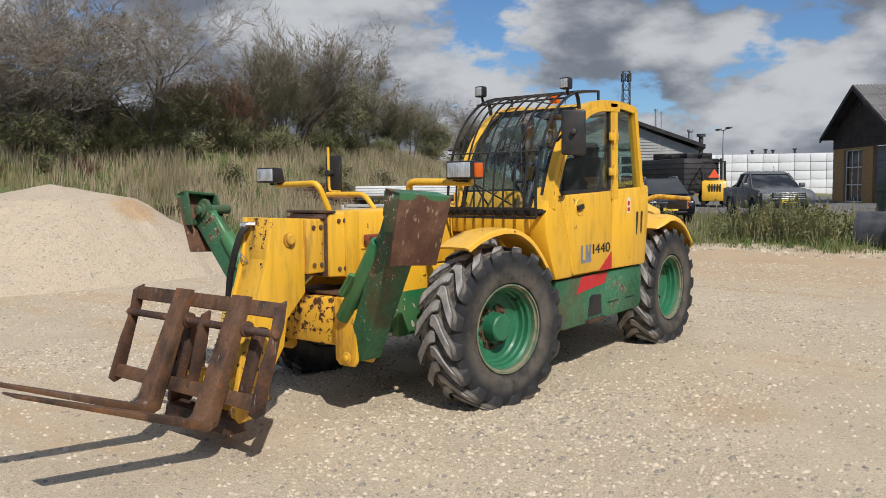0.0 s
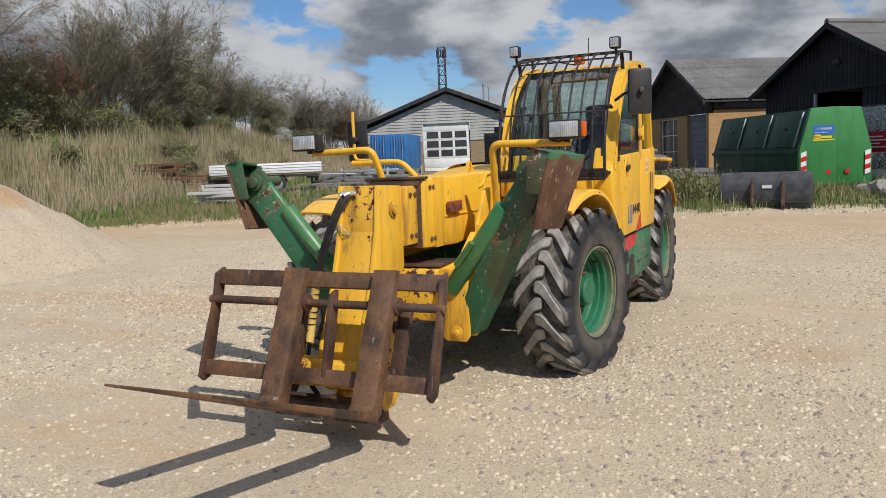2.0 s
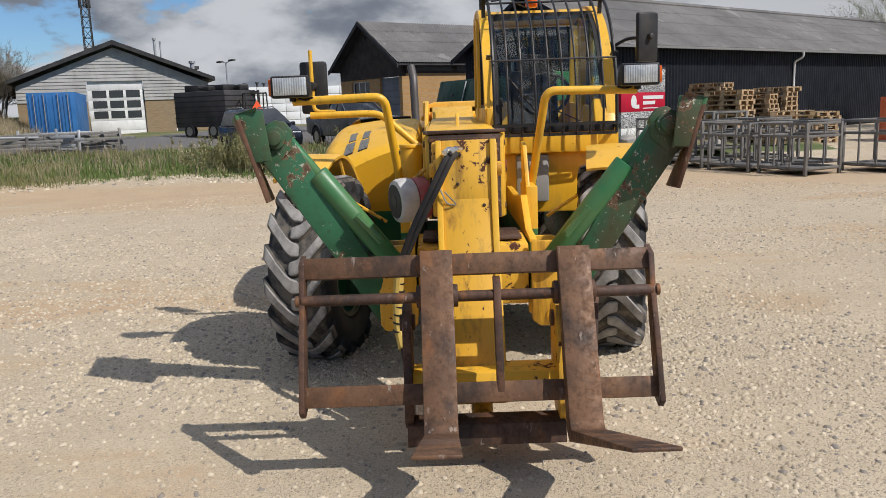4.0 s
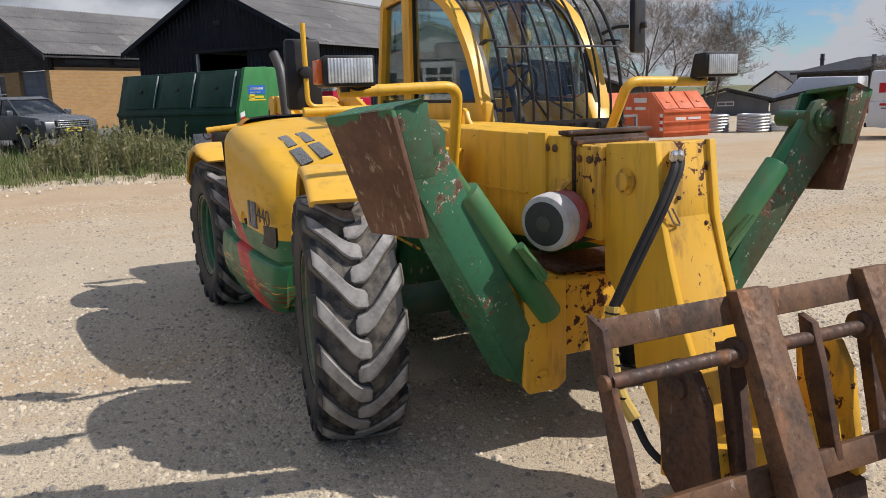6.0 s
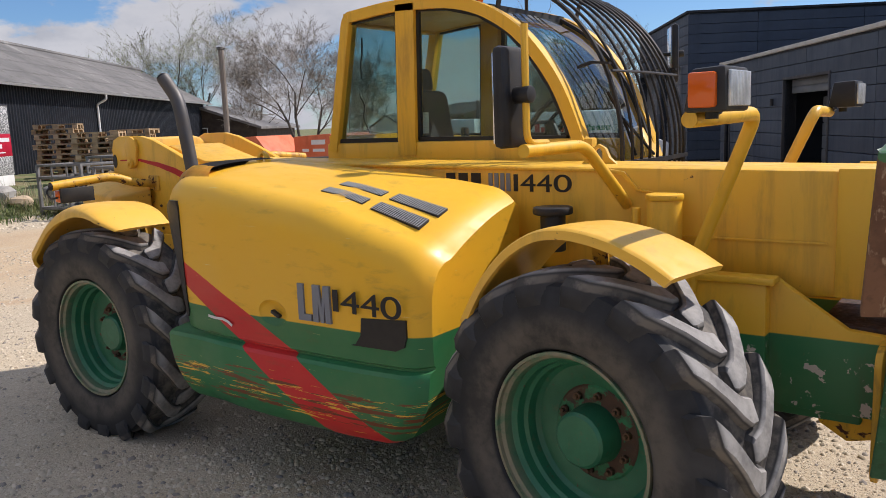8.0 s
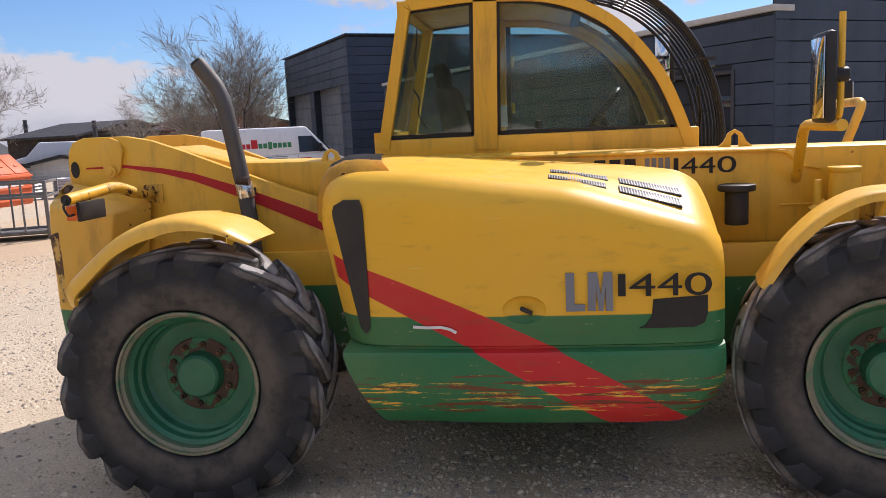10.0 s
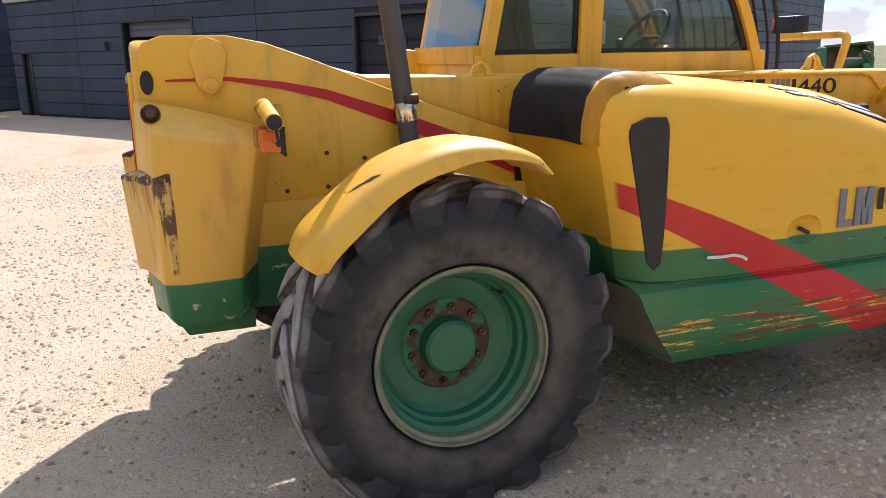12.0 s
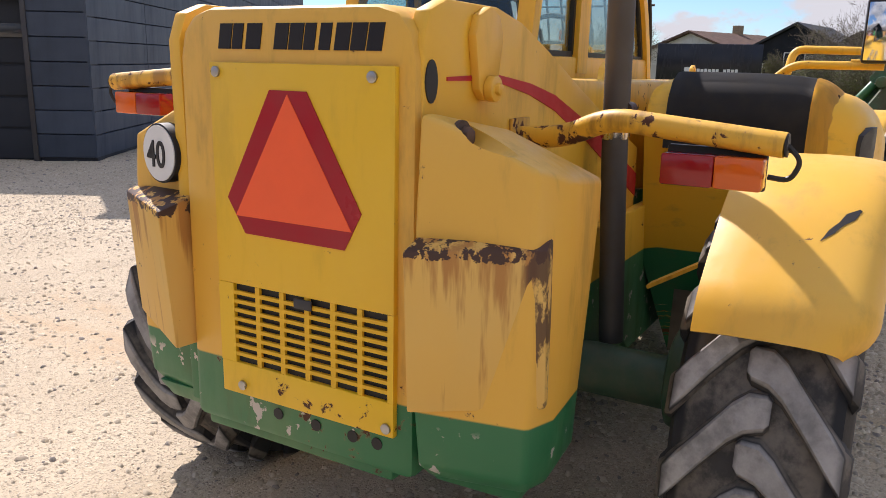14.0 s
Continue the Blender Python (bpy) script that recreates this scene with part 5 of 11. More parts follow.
for yy, zz in ((-0.185, 1.507), (0.262, 1.508), (-0.222, 0.727), (0.215, 0.732)):
    g = B()
    rod(g, (x0, yy, zz), (x0 - 0.007, yy, zz), 0.013, 12, 0.002)
    part("screw", g, M_STEEL, panel)
g = B()
span(g, x0 - 0.006, x0, -0.013, 0.040, 0.968, 0.993, 0.003)
part("latch", g, M_DGREY, panel)
# slow-vehicle triangle: orange middle in a dark red border
g = B()
prism(g, [(0.097, 1.471), (-0.009, 1.471), (-0.156, 1.214), (-0.110, 1.128), (0.185, 1.130), (0.238, 1.214)], "yz", x0 - 0.004, x0 - 0.001, 0)
tri = part("warning_triangle", g, M_DRED, panel, "slow vehicle triangle, orange with a dark red border")
g = B()
prism(g, [(0.044, 1.463), (-0.131, 1.172), (0.212, 1.172)], "yz", x0 - 0.006, x0 - 0.0035, 0)
part("triangle_centre", g, M_ORNG, tri)
# the maker's name becomes plain bars
for k, wdt in enumerate((0.045, 0.036, 0.052, 0.0, 0.045, 0.045, 0.036, 0.036, 0.045, 0.045, 0.045)):
    if wdt == 0:
        continue
    g = B()
    yy = 0.268 - 0.0425 * k
    hexa(g, [(-2.4765, yy, 1.560), (-2.4765, yy - wdt * 0.85, 1.560), (-2.472, yy - wdt * 0.85, 1.560), (-2.472, yy, 1.560),
             (-2.4765, yy - 0.010, 1.617), (-2.4765, yy - 0.010 - wdt * 0.85, 1.617), (-2.472, yy - 0.010 - wdt * 0.85, 1.617), (-2.472, yy - 0.010, 1.617)], 0)
    part("logo_bar", g, M_BLKT, rear)
b = B()
span(b, -2.43, -2.05, -0.20, 0.41, 0.555, 0.61, 0.01)
part("tow_plate", b, M_GRN, machine)
# thin black discs painted for the dark inside of small holes
for yy in (-0.185, -0.115, -0.005, 0.115):
    g = B()
    rod(g, (-2.4745, yy, 0.672), (-2.4765, yy, 0.672), 0.015, 16)
    part("hole", g, M_BLK, rear)


def weight(flip):
    """One cast counterweight shoulder beside the rear cover."""
    f = rmir if flip else (lambda p: p)
    b = B()
    low = [(-2.490, -0.290), (-2.440, -0.545), (-2.36, -0.572), (-2.16, -0.555), (-2.07, -0.32), (-2.08, -0.290)]
    if flip:
        low = [(-2.43, -0.290), (-2.41, -0.55), (-2.34, -0.60), (-2.18, -0.58), (-2.12, -0.32), (-2.14, -0.290)]
    levels = [(0.612, 0.84), (0.650, 0.955), (0.80, 1.0), (1.22, 1.0)]
    back = (0, 0, 0.3, 1.0, 1.0, 0.5)
    rings = []
    mx, my = -2.2, -0.42
    for z, s in levels:
        rings.append([b.verts.new(f((mx + (x - mx) * s + 0.09 * max(0.0, z - 0.80) / 0.5 * back[i], my + (y - my) * s, z))) for i, (x, y) in enumerate(low)])
    ztop = {0: 1.445, 1: 1.335, 2: 1.31, 3: 1.28, 4: 1.31, 5: 1.33}
    rings.append([b.verts.new(f((mx + (x - mx) * 0.97 + 0.09 * (min(ztop[i], 1.32) - 0.80) / 0.5 * back[i], my + (y - my) * 0.97, ztop[i]))) for i, (x, y) in enumerate(low)])
    for a, c in zip(rings, rings[1:]):
        for j in range(6):
            b.faces.new((a[j], a[(j + 1) % 6], c[(j + 1) % 6], c[j]))
    b.faces.new(rings[0])
    t = rings[-1]
    mid = b.verts.new(f((-2.27, -0.39, 1.40)))
    for j in range(6):
        b.faces.new((t[j], t[(j + 1) % 6], mid))
    bmesh.ops.recalc_face_normals(b, faces=b.faces)
    bmesh.ops.bevel(b, geom=[e for e in b.edges if len(e.link_faces) == 2 and e.calc_face_angle(0) > 0.55], offset=0.022, segments=3, affect="EDGES", profile=0.6, clamp_overlap=True)
    o = part("counterweight", b, M_SPLITR, machine, "cast yellow counterweight, rust-streaked, green below")
    g = B()
    hexa(g, [f(p) for p in ((-2.37, -0.28, 0.560), (-2.37, -0.50, 0.565), (-2.12, -0.50, 0.565), (-2.12, -0.28, 0.560), (-2.40, -0.28, 0.622), (-2.40, -0.525, 0.622), (-2.12, -0.525, 0.622), (-2.12, -0.28, 0.622))], 0.008)
    part("base_plate", g, M_GRN, o, "dark green plate under the weight")
    g = B()
    hexa(g, [f(p) for p in ((-2.525, -0.295, 0.795), (-2.405, -0.570, 0.825), (-2.36, -0.560, 0.82), (-2.38, -0.28, 0.795),
                            (-2.555, -0.300, 1.165), (-2.432, -0.568, 1.178), (-2.36, -0.555, 1.210), (-2.38, -0.28, 1.210))], 0.008)
    bx = part("weight_block", g, streaked, o, "bolted block, paint worn to rust along its edges")
    if not flip:
        # bolt sunk in a bore through the sloping shoulder
        g = B()
        rod(g, (-2.425, -0.36, 1.392), (-2.425, -0.70, 1.392), 0.036, 24)
        bore = part("bore_cutter", g, M_RUST2, None)
        bl = o.modifiers.new("bore", "BOOLEAN")
        bl.operation, bl.solver, bl.object = "DIFFERENCE", "EXACT", bore
        cut = bpy.data.meshes.new_from_object(o.evaluated_get(bpy.context.evaluated_depsgraph_get()))
        o.modifiers.remove(bl)
        if len(cut.polygons) > len(o.data.polygons):
            o.data = cut
            o.data.set_sharp_from_angle(angle=radians(32))
        bpy.data.objects.remove(bore)
        # dark disc painted for the shade at the bore's bottom
        g = B()
        rod(g, (-2.425, -0.355, 1.392), (-2.425, -0.366, 1.392), 0.033, 20)
        part("washer", g, M_RUST2, o, "dark disc for the shade at the bottom of the bolt bore")
        g = B()
        rod(g, (-2.425, -0.362, 1.392), (-2.425, -0.385, 1.392), 0.021, 6, 0.003)
        part("bolt", g, M_RUST, o)
    return o


def streaked_paint():
    m = Mat("rust_streaked_yellow")
    x, y, z = m.xyz()
    base = m.mix(m.map(m.noise(3, 5), 0.4, 0.7, 0, 0.4), (0.74, 0.44, 0.09), (0.66, 0.46, 0.16))
    run = m.noise(1.0, 4, 0.6, m.scaled((26, 26, 1.6)))
    reach = m.map(z, 0.95, 1.16)
    base = m.mix(m.math("MULTIPLY", m.map(m.math("ADD", run, m.math("MULTIPLY", reach, 0.16)), 0.58, 0.74), 0.75), base, (0.36, 0.13, 0.025))
    edge = m.math("ADD", m.map(z, 1.135, 1.160, 0, 0.35), m.map(m.noise(22, 6, 0.65), 0.3, 0.7, 0, 0.5))
    chip = m.map(edge, 0.55, 0.58)
    base = m.mix(m.math("MULTIPLY", chip, m.map(z, 1.10, 1.14)), base, (0.06, 0.028, 0.018))
    rim = m.math("MULTIPLY", m.map(y, -0.515, -0.538), m.map(m.noise(13, 6, 0.65, m.scaled((1, 1, 0.5))), 0.50, 0.56))
    base = m.mix(m.math("MULTIPLY", rim, 0.9), base, (0.07, 0.03, 0.018))
    sp = m.noise(16, 8, 0.6)
    base = m.mix(m.map(sp, 0.68, 0.70), base, (0.09, 0.035, 0.018))
    return m.done(base, 0.6, 0, m.bump(sp, 0.1, 0.004))


streaked = streaked_paint()
weight(False)
lw = weight(True)
# speed sign
g = B()
rod(g, (-2.36, 0.505, 1.294), (-2.452, 0.520, 1.294), 0.078, 36, 0.002)
ss = part("speed_sign", g, M_BLKT, machine, "round white speed sign marked 40")
g = B()
rod(g, (-2.44, 0.518, 1.294), (-2.4545, 0.5204, 1.294), 0.0725, 36)
part("sign_face", g, M_WHT, ss)
lettering("sign_number", "40", 0.098, face_pose((-2.4475, 0.573, 1.258), (-0.16, -0.987, 0), (0, 0, 1)), M_BLKT, ss, "", 0.88, 0.001)


def tail_lamp(flip):
    f = (lambda p: (p[0], 0.225 - p[1], p[2] + 0.068)) if flip else (lambda p: p)
    up = 0.068 if flip else 0.0
    b = B()
    tube(b, rounded([f(p) for p in ((-1.985, -0.275, 1.355), (-2.0, -0.42, 1.365), (-2.045, -0.55, 1.420), (-2.070, -0.94, 1.385))], 0.06), 0.028, 14)
    o = part("tail_lamp_arm", b, M_YELW, machine, "rusty yellow tail lamp arm")
    g = B()
    prism(g, [(-2.04, 1.305), (-1.93, 1.305), (-1.93, 1.405), (-2.04, 1.405)], "xz", f((0, -0.29, 0))[1] - 0.006, f((0, -0.29, 0))[1] + 0.006, 0.004)
    part("arm_flange", g, M_YELW, o)
    ya, yb, yc = f((0, -0.905, 0))[1], f((0, -0.805, 0))[1], f((0, -0.69, 0))[1]
    g = B()
    span(g, -2.105, -2.045, min(yb, yc), max(yb, yc), 1.285 + up, 1.355 + up, 0.006)
    part("brake_lens", g, M_RLENS, o, "red tail lamp lens")
    g = B()
    span(g, -2.105, -2.045, min(ya, yb), max(ya, yb), 1.285 + up, 1.355 + up, 0.006)
    part("indicator_lens", g, M_AMB, o, "amber tail lamp lens")
    g = B()
    span(g, -2.05, -2.03, min(ya, yc), max(ya, yc), 1.28 + up, 1.37 + up, 0.004)
    e = Vector(f((-2.070, -0.94, 1.385)))
    s = 1 if flip else -1
    rod(g, e, e + Vector((0, s * 0.006, 0)), 0.025, 16)
    tube(g, rounded([e + Vector((0, s * 0.004, 0.0)), e + Vector((0.0, s * 0.035, -0.03)), e + Vector((0.01, s * 0.015, -0.075)), e + Vector((0.01, -s * 0.03, -0.07))], 0.03), 0.006, 6)
    part("lamp_back", g, M_BLK, o)


tail_lamp(False)
tail_lamp(True)

# ---- cab on the left side ----
YR, YL = 0.245, 1.125            # the cab's right and left faces
ARCH = [(-0.845, 1.53), (-0.685, 2.30), (-0.65, 2.345), (-0.30, 2.375), (0.10, 2.355), (0.32, 2.295), (0.52, 2.175), (0.66, 2.03), (0.78, 1.86), (0.87, 1.65), (0.935, 1.46)]


def arch_pts(k0, k1, y, off=0.0):
    """Points of the roof line between two of its corners, smoothed; off: drawn outwards by so much."""
    pts = [Vector((x, y, z)) for x, z in ARCH[k0:k1 + 1]]
    pts = rounded(pts, 0.12, 3)
    out = []
    for i, p in enumerate(pts):
        d = (pts[min(i + 1, len(pts) - 1)] - pts[max(i - 1, 0)]).normalized()
        out.append(p + Vector((-d.z, 0, d.x)) * off)
    return out


def arch_out(y, off, k0=0, k1=None):
    return arch_pts(k0, len(ARCH) - 1 if k1 is None else k1, y, off)


b = B()
for y in (YR, YL):
    strap(b, arch_out(y, -0.03), 0.075, 0.062, (0, 1, 0))
    strap(b, [(-0.225, y, 1.50), (-0.20, y, 2.345)], 0.075, 0.13, (0, 1, 0))
strap(b, [(-0.84, YR, 1.575), (-0.84, YL, 1.575)], 0.07, 0.09, (1, 0, 0))
strap(b, [(-0.665, YR, 2.31), (-0.665, YL, 2.31)], 0.07, 0.07, (1, 0, 0))
span(b, -0.87, 0.945, YR - 0.03, YR + 0.03, 1.40, 1.575, 0.012)
cab = part("cab_shell", b, M_YEL, machine, "yellow cab shell with a curved front pillar")
b = B()
prism(b, [(-0.66, 2.325), (-0.30, 2.355), (0.10, 2.335), (0.31, 2.275), (0.28, 2.25), (0.08, 2.30), (-0.30, 2.32), (-0.64, 2.29)], "xz", YR + 0.035, YL - 0.035, 0.006)
part("roof", b, M_YEL, cab)
b = B()
rows = []
gx = arch_out(0, -0.035, 5, 10)
for y in np.linspace(YR + 0.03, YL - 0.03, 7):
    rows.append([b.verts.new((p.x + 0.05 * (1 - ((y - (YR + YL) / 2) / 0.41) ** 2), y, p.z)) for p in gx])
for a, c in zip(rows, rows[1:]):
    for j in range(len(gx) - 1):
        b.faces.new((a[j], a[j + 1], c[j + 1], c[j]))
ws = part("windscreen", b, M_GLASS, cab, "curved green-tinted windscreen", 60)
ws.visible_shadow = False
# black seals at the windscreen's edges and the dark lower bar
b = B()
for y in (YR + 0.045, YL - 0.045):
    strap(b, [p + Vector((0.004, 0, 0)) for p in arch_out(y, -0.02, 5, 10)], 0.05, 0.02, (0, 1, 0))
span(b, 0.93, 1.00, YR, YL, 1.385, 1.44, 0.008)
strap(b, [(0.31, YR + 0.02, 2.265), (0.31, YL - 0.02, 2.265)], 0.05, 0.05, (1, 0, 0))
part("windscreen_seal", b, M_BLK, cab)


def pane(name, pts, y, parent, label="tinted cab side window"):
    """A side window with its black seal."""
    g = B()
    prism(g, pts, "xz", y - 0.003, y + 0.003, 0)
    o = part(name, g, M_GLASS, parent, label)
    o.visible_shadow = False
    s = B()
    ring = [Vector((x, y, z)) for x, z in pts]
    c = sum(ring, Vector()) / len(ring)
    for i in range(len(ring)):
        p, q = ring[i], ring[(i + 1) % len(ring)]
        strap(s, [p, q], 0.026, 0.030, (0, 1, 0))
    part("seal", s, M_BLK, o)
    return o


rear_win = [(-0.80, 1.585), (-0.655, 2.275), (-0.63, 2.29), (-0.275, 2.315), (-0.295, 1.585)]
front_win = [(-0.155, 1.585), (-0.135, 2.315), (0.08, 2.295), (0.28, 2.24), (0.46, 2.135), (0.60, 1.99), (0.71, 1.83), (0.79, 1.65), (0.81, 1.575)]
pane("side_window", rear_win, YR, cab)
pane("side_window", front_win, YR, cab)
pane("side_window", rear_win, YL, cab)
b = B()
hexa(b, [(-0.845, YR + 0.04, 1.60), (-0.845, YL - 0.04, 1.60), (-0.839, YL - 0.04, 1.60), (-0.839, YR + 0.04, 1.60), (-0.690, YR + 0.04, 2.28), (-0.690, YL - 0.04, 2.28), (-0.684, YL - 0.04, 2.28), (-0.684, YR + 0.04, 2.28)], 0)
rw = part("rear_window", b, M_GLASS, cab)
rw.visible_shadow = False

# left body: rear quarter panel, door, lower sill
b = B()
prism(b, [(-0.885, 0.855), (-0.955, 1.30), (-0.96, 1.58), (-0.935, 1.615), (-0.845, 1.60), (-0.20, 1.58), (-0.16, 0.865)], "xz", YL - 0.035, YL + 0.035, 0.014)
q = part("quarter_panel", b, M_YEL, machine, "yellow cab rear quarter panel")
for px in (-0.70, -0.80):
    b = B()
    prism(b, [(px - 0.026, 1.36), (px + 0.012, 1.37), (px + 0.022, 1.34), (px + 0.026, 1.18), (px + 0.012, 1.14), (px, 1.17), (px - 0.018, 1.30)], "xz", YL + 0.034, YL + 0.037, 0)
    part("vent_slot", b, M_BLK, q)
b = B()
span(b, -0.545, -0.475, YL + 0.0335, YL + 0.0365, 1.36, 1.50, 0)
st = part("sticker", b, M_WHT, q, "white warning sticker with a red sign")
b = B()
rod(b, (-0.51, YL + 0.036, 1.45), (-0.51, YL + 0.038, 1.45), 0.024, 20)
span(b, -0.535, -0.485, YL + 0.036, YL + 0.0375, 1.375, 1.41, 0)
part("sticker_mark", b, M_REDP, st)
b = B()
# lower door leaf, with a sweeping front edge
prism(b, [(-0.145, 0.872), (-0.145, 1.572), (0.73, 1.545), (0.74, 1.50), (0.71, 1.38), (0.64, 1.20), (0.60, 1.02), (0.575, 0.90), (0.55, 0.872)], "xz", YL - 0.03, YL + 0.042, 0.016)
door = part("cab_door", b, M_YEL, machine, "yellow cab door with a tinted window")
b = B()
strap(b, [Vector(p) for p in arch_pts(3, 10, YL + 0.018, -0.075)] , 0.05, 0.04, (0, 1, 0))
part("door_rim", b, M_YEL, door)
pane("door_window", [(-0.135, 1.585), (-0.12, 2.30), (0.08, 2.28), (0.27, 2.225), (0.44, 2.12), (0.57, 1.98), (0.68, 1.82), (0.74, 1.65), (0.745, 1.56)], YL + 0.018, door, "tinted door window")
for zz in (1.74, 2.05):
    b = B()
    span(b, -0.235, -0.095, YL + 0.035, YL + 0.065, zz - 0.035, zz + 0.035, 0.006)
    rod(b, (-0.155, YL + 0.065, zz - 0.07), (-0.155, YL + 0.065, zz + 0.06), 0.014, 12, 0.002)
    part("hinge", b, M_YEL, door)
b = B()
lathe(b, [(0.075, 0.0), (0.07, 0.006), (0.055, 0.003), (0.001, 0.003)], 28, "y", (0.45, YL + 0.042, 1.44))
hr = part("handle_recess", b, M_YEL, door)
b = B()
box(b, (0.455, YL + 0.056, 1.44), (0.11, 0.022, 0.045), 0.01, turn(8, "Y"))
part("door_handle", b, M_BLK, hr, "black door handle")
for pts in ([(0.425, 0.963), (0.352, 0.963), (0.352, 0.989), (0.391, 0.989), (0.391, 1.116), (0.425, 1.116)],
            [(0.342, 0.963), (0.313, 0.963), (0.310, 1.055), (0.301, 0.963), (0.284, 0.963), (0.275, 1.055), (0.272, 0.963), (0.244, 0.963), (0.246, 1.116), (0.279, 1.116), (0.292, 1.025), (0.305, 1.116), (0.340, 1.116)]):
    b = B()
    prism(b, pts, "xz", YL + 0.030, YL + 0.0445, 0)
    part("model_letter", b, M_GREYT, door, "grey letter")
for ch, xa, xb in (("1", 0.215, 0.190), ("4", 0.172, 0.082), ("4", 0.074, -0.016), ("0", -0.026, -0.112)):
    fit_text("model_number", ch, xa, xb, 1.030, 1.113, YL + 0.0435, M_BLKT, door, "black digit", 0.0, -1)
lettering("fleet_number", "206", 0.06, face_pose((0.805, YL + 0.041, 1.50), (-1, 0, 0), (0, 0, 1)), M_BLKT, cab, "small black number")
b = B()
prism(b, [(0.10, 0.872), (-0.148, 1.03), (-0.148, 0.872)], "xz", YL + 0.0425, YL + 0.0445, 0)
part("red_flash", b, M_REDP, door)
# front corner of the cab: bulging yellow pillar foot and front wall
b = B()
prism(b, [(0.945, 1.46), (0.99, 1.40), (0.985, 1.25), (0.90, 1.02), (0.83, 0.86), (0.55, 0.86), (0.585, 1.02), (0.63, 1.20), (0.70, 1.38), (0.735, 1.50), (0.74, 1.58), (0.86, 1.62)], "xz", YL - 0.13, YL + 0.036, 0.022)
part("pillar_foot", b, M_YEL, cab)
b = B()
span(b, 0.88, 0.985, YR - 0.01, YL - 0.10, 1.24, 1.395, 0.012)
span(b, 0.80, 0.90, YR + 0.03, YL - 0.10, 0.80, 1.26, 0.012)
part("front_wall", b, M_YEL, cab)
b = B()
span(b, 0.905, 0.95, 0.42, 0.66, 0.88, 1.23, 0.02)
part("wash_tank", b, plain("grey_tank", (0.30, 0.30, 0.29), 0.6), cab, "grey plastic tank")
b = B()
span(b, -0.90, 0.70, YL - 0.40, YL - 0.04, 0.82, 0.875, 0.01)
span(b, -0.86, -0.80, YR, YL - 0.03, 0.85, 1.56, 0.01)
span(b, -0.84, 0.88, YR - 0.005, YR + 0.02, 0.86, 1.42, 0.0)
part("cab_base", b, M_YEL, cab)
# green sill with the step
b = B()
sill = [(0.775, 0.845), (0.735, 0.62), (0.70, 0.455), (0.66, 0.42), (-0.80, 0.435), (-0.865, 0.48), (-0.875, 0.845)]
prism(b, sill, "xz", YL - 0.28, YL + 0.005, 0.014)
sl = part("side_sill", b, M_GRNW, machine, "green tool box and step panel")
b = B()
prism(b, [(0.345, 0.84), (-0.135, 0.84), (-0.10, 0.745), (0.44, 0.70)], "xz", YL + 0.0045, YL + 0.0065, 0)
part("red_flash", b, M_REDP, sl, "red stripe")
# solid black block painted for the shade inside the step opening
b = B()
prism(b, [(0.235, 0.475), (0.20, 0.64), (0.16, 0.665), (-0.02, 0.655), (-0.035, 0.475)], "xz", YL - 0.10, YL + 0.0065, 0.003)
part("step_recess", b, M_BLK, sl, "black block for the shade in the step opening")
b = B()
span(b, -0.06, 0.27, YL - 0.06, YL + 0.035, 0.425, 0.455, 0.005)
part("step_tread", b, M_RUST2, sl)
for px in (-0.25, -0.62):
    b = B()
    span(b, px - 0.10, px + 0.10, YL + 0.004, YL + 0.012, 0.555, 0.565, 0.002)
    part("box_seam", b, M_BLK, sl)

# left mirror
b = B()
tube(b, rounded([(0.80, YL + 0.03, 1.98), (0.86, YL + 0.12, 2.03), (0.93, YL + 0.28, 2.03)], 0.04), 0.012, 8)
ma = part("mirror_arm", b, M_BLK, machine, "thin black mirror arm")
b = B()
box(b, (0.925, YL + 0.245, 2.03), (0.045, 0.185, 0.345), 0.022, turn(28, "Z"))
mh = part("mirror_housing", b, M_BLK, ma, "black mirror housing")
b = B()
box(b, (0.9045, YL + 0.234, 2.03), (0.006, 0.16, 0.31), 0.01, turn(28, "Z"))
part("mirror_glass", b, M_MIRR, mh)
b = B()
rod(b, (0.94, YL + 0.253, 2.03), (0.978, YL + 0.273, 2.035), 0.022, 12, 0.005)
part("mirror_knuckle", b, M_BLK, mh)

# ---- guard grille in front of the windscreen ----
GB = [(1.075, 1.375), (1.085, 1.55), (1.055, 1.75), (0.985, 1.95), (0.87, 2.13), (0.72, 2.27), (0.55, 2.365), (0.36, 2.41), (0.05, 2.435)]
guard = None
bars = 10
for k in range(bars):
    y = YR + 0.02 + (YL - YR - 0.02) * k / (bars - 1)
    b = B()
    bow = 0.03 * (1 - ((k - (bars - 1) / 2) / ((bars - 1) / 2)) ** 2)
    thick = 0.0120 if k in (0, bars - 1) else 0.0082
    tube(b, rounded([(x + bow, y, z) for x, z in GB], 0.1, 3), thick, 7)
    if guard is None:
        guard = part("guard_bar", b, M_BLK, machine, "black steel windscreen guard")
    else:
        part("guard_bar", b, M_BLK, guard)
b = B()
tube(b, [(1.035, YR, 1.895), (1.06, (YR + YL) / 2, 1.895), (1.035, YL, 1.895)], 0.007, 6)
part("guard_cross_bar", b, M_DGREY, guard)
for z, xx in ((1.375, 1.082), (1.445, 1.10)):
    b = B()
    strap(b, [(xx, YR, z), (xx + 0.025, (YR + YL) / 2, z), (xx, YL, z)], 0.022, 0.008, (0, 0, 1))
    part("guard_cross_bar", b, M_BLK, guard)
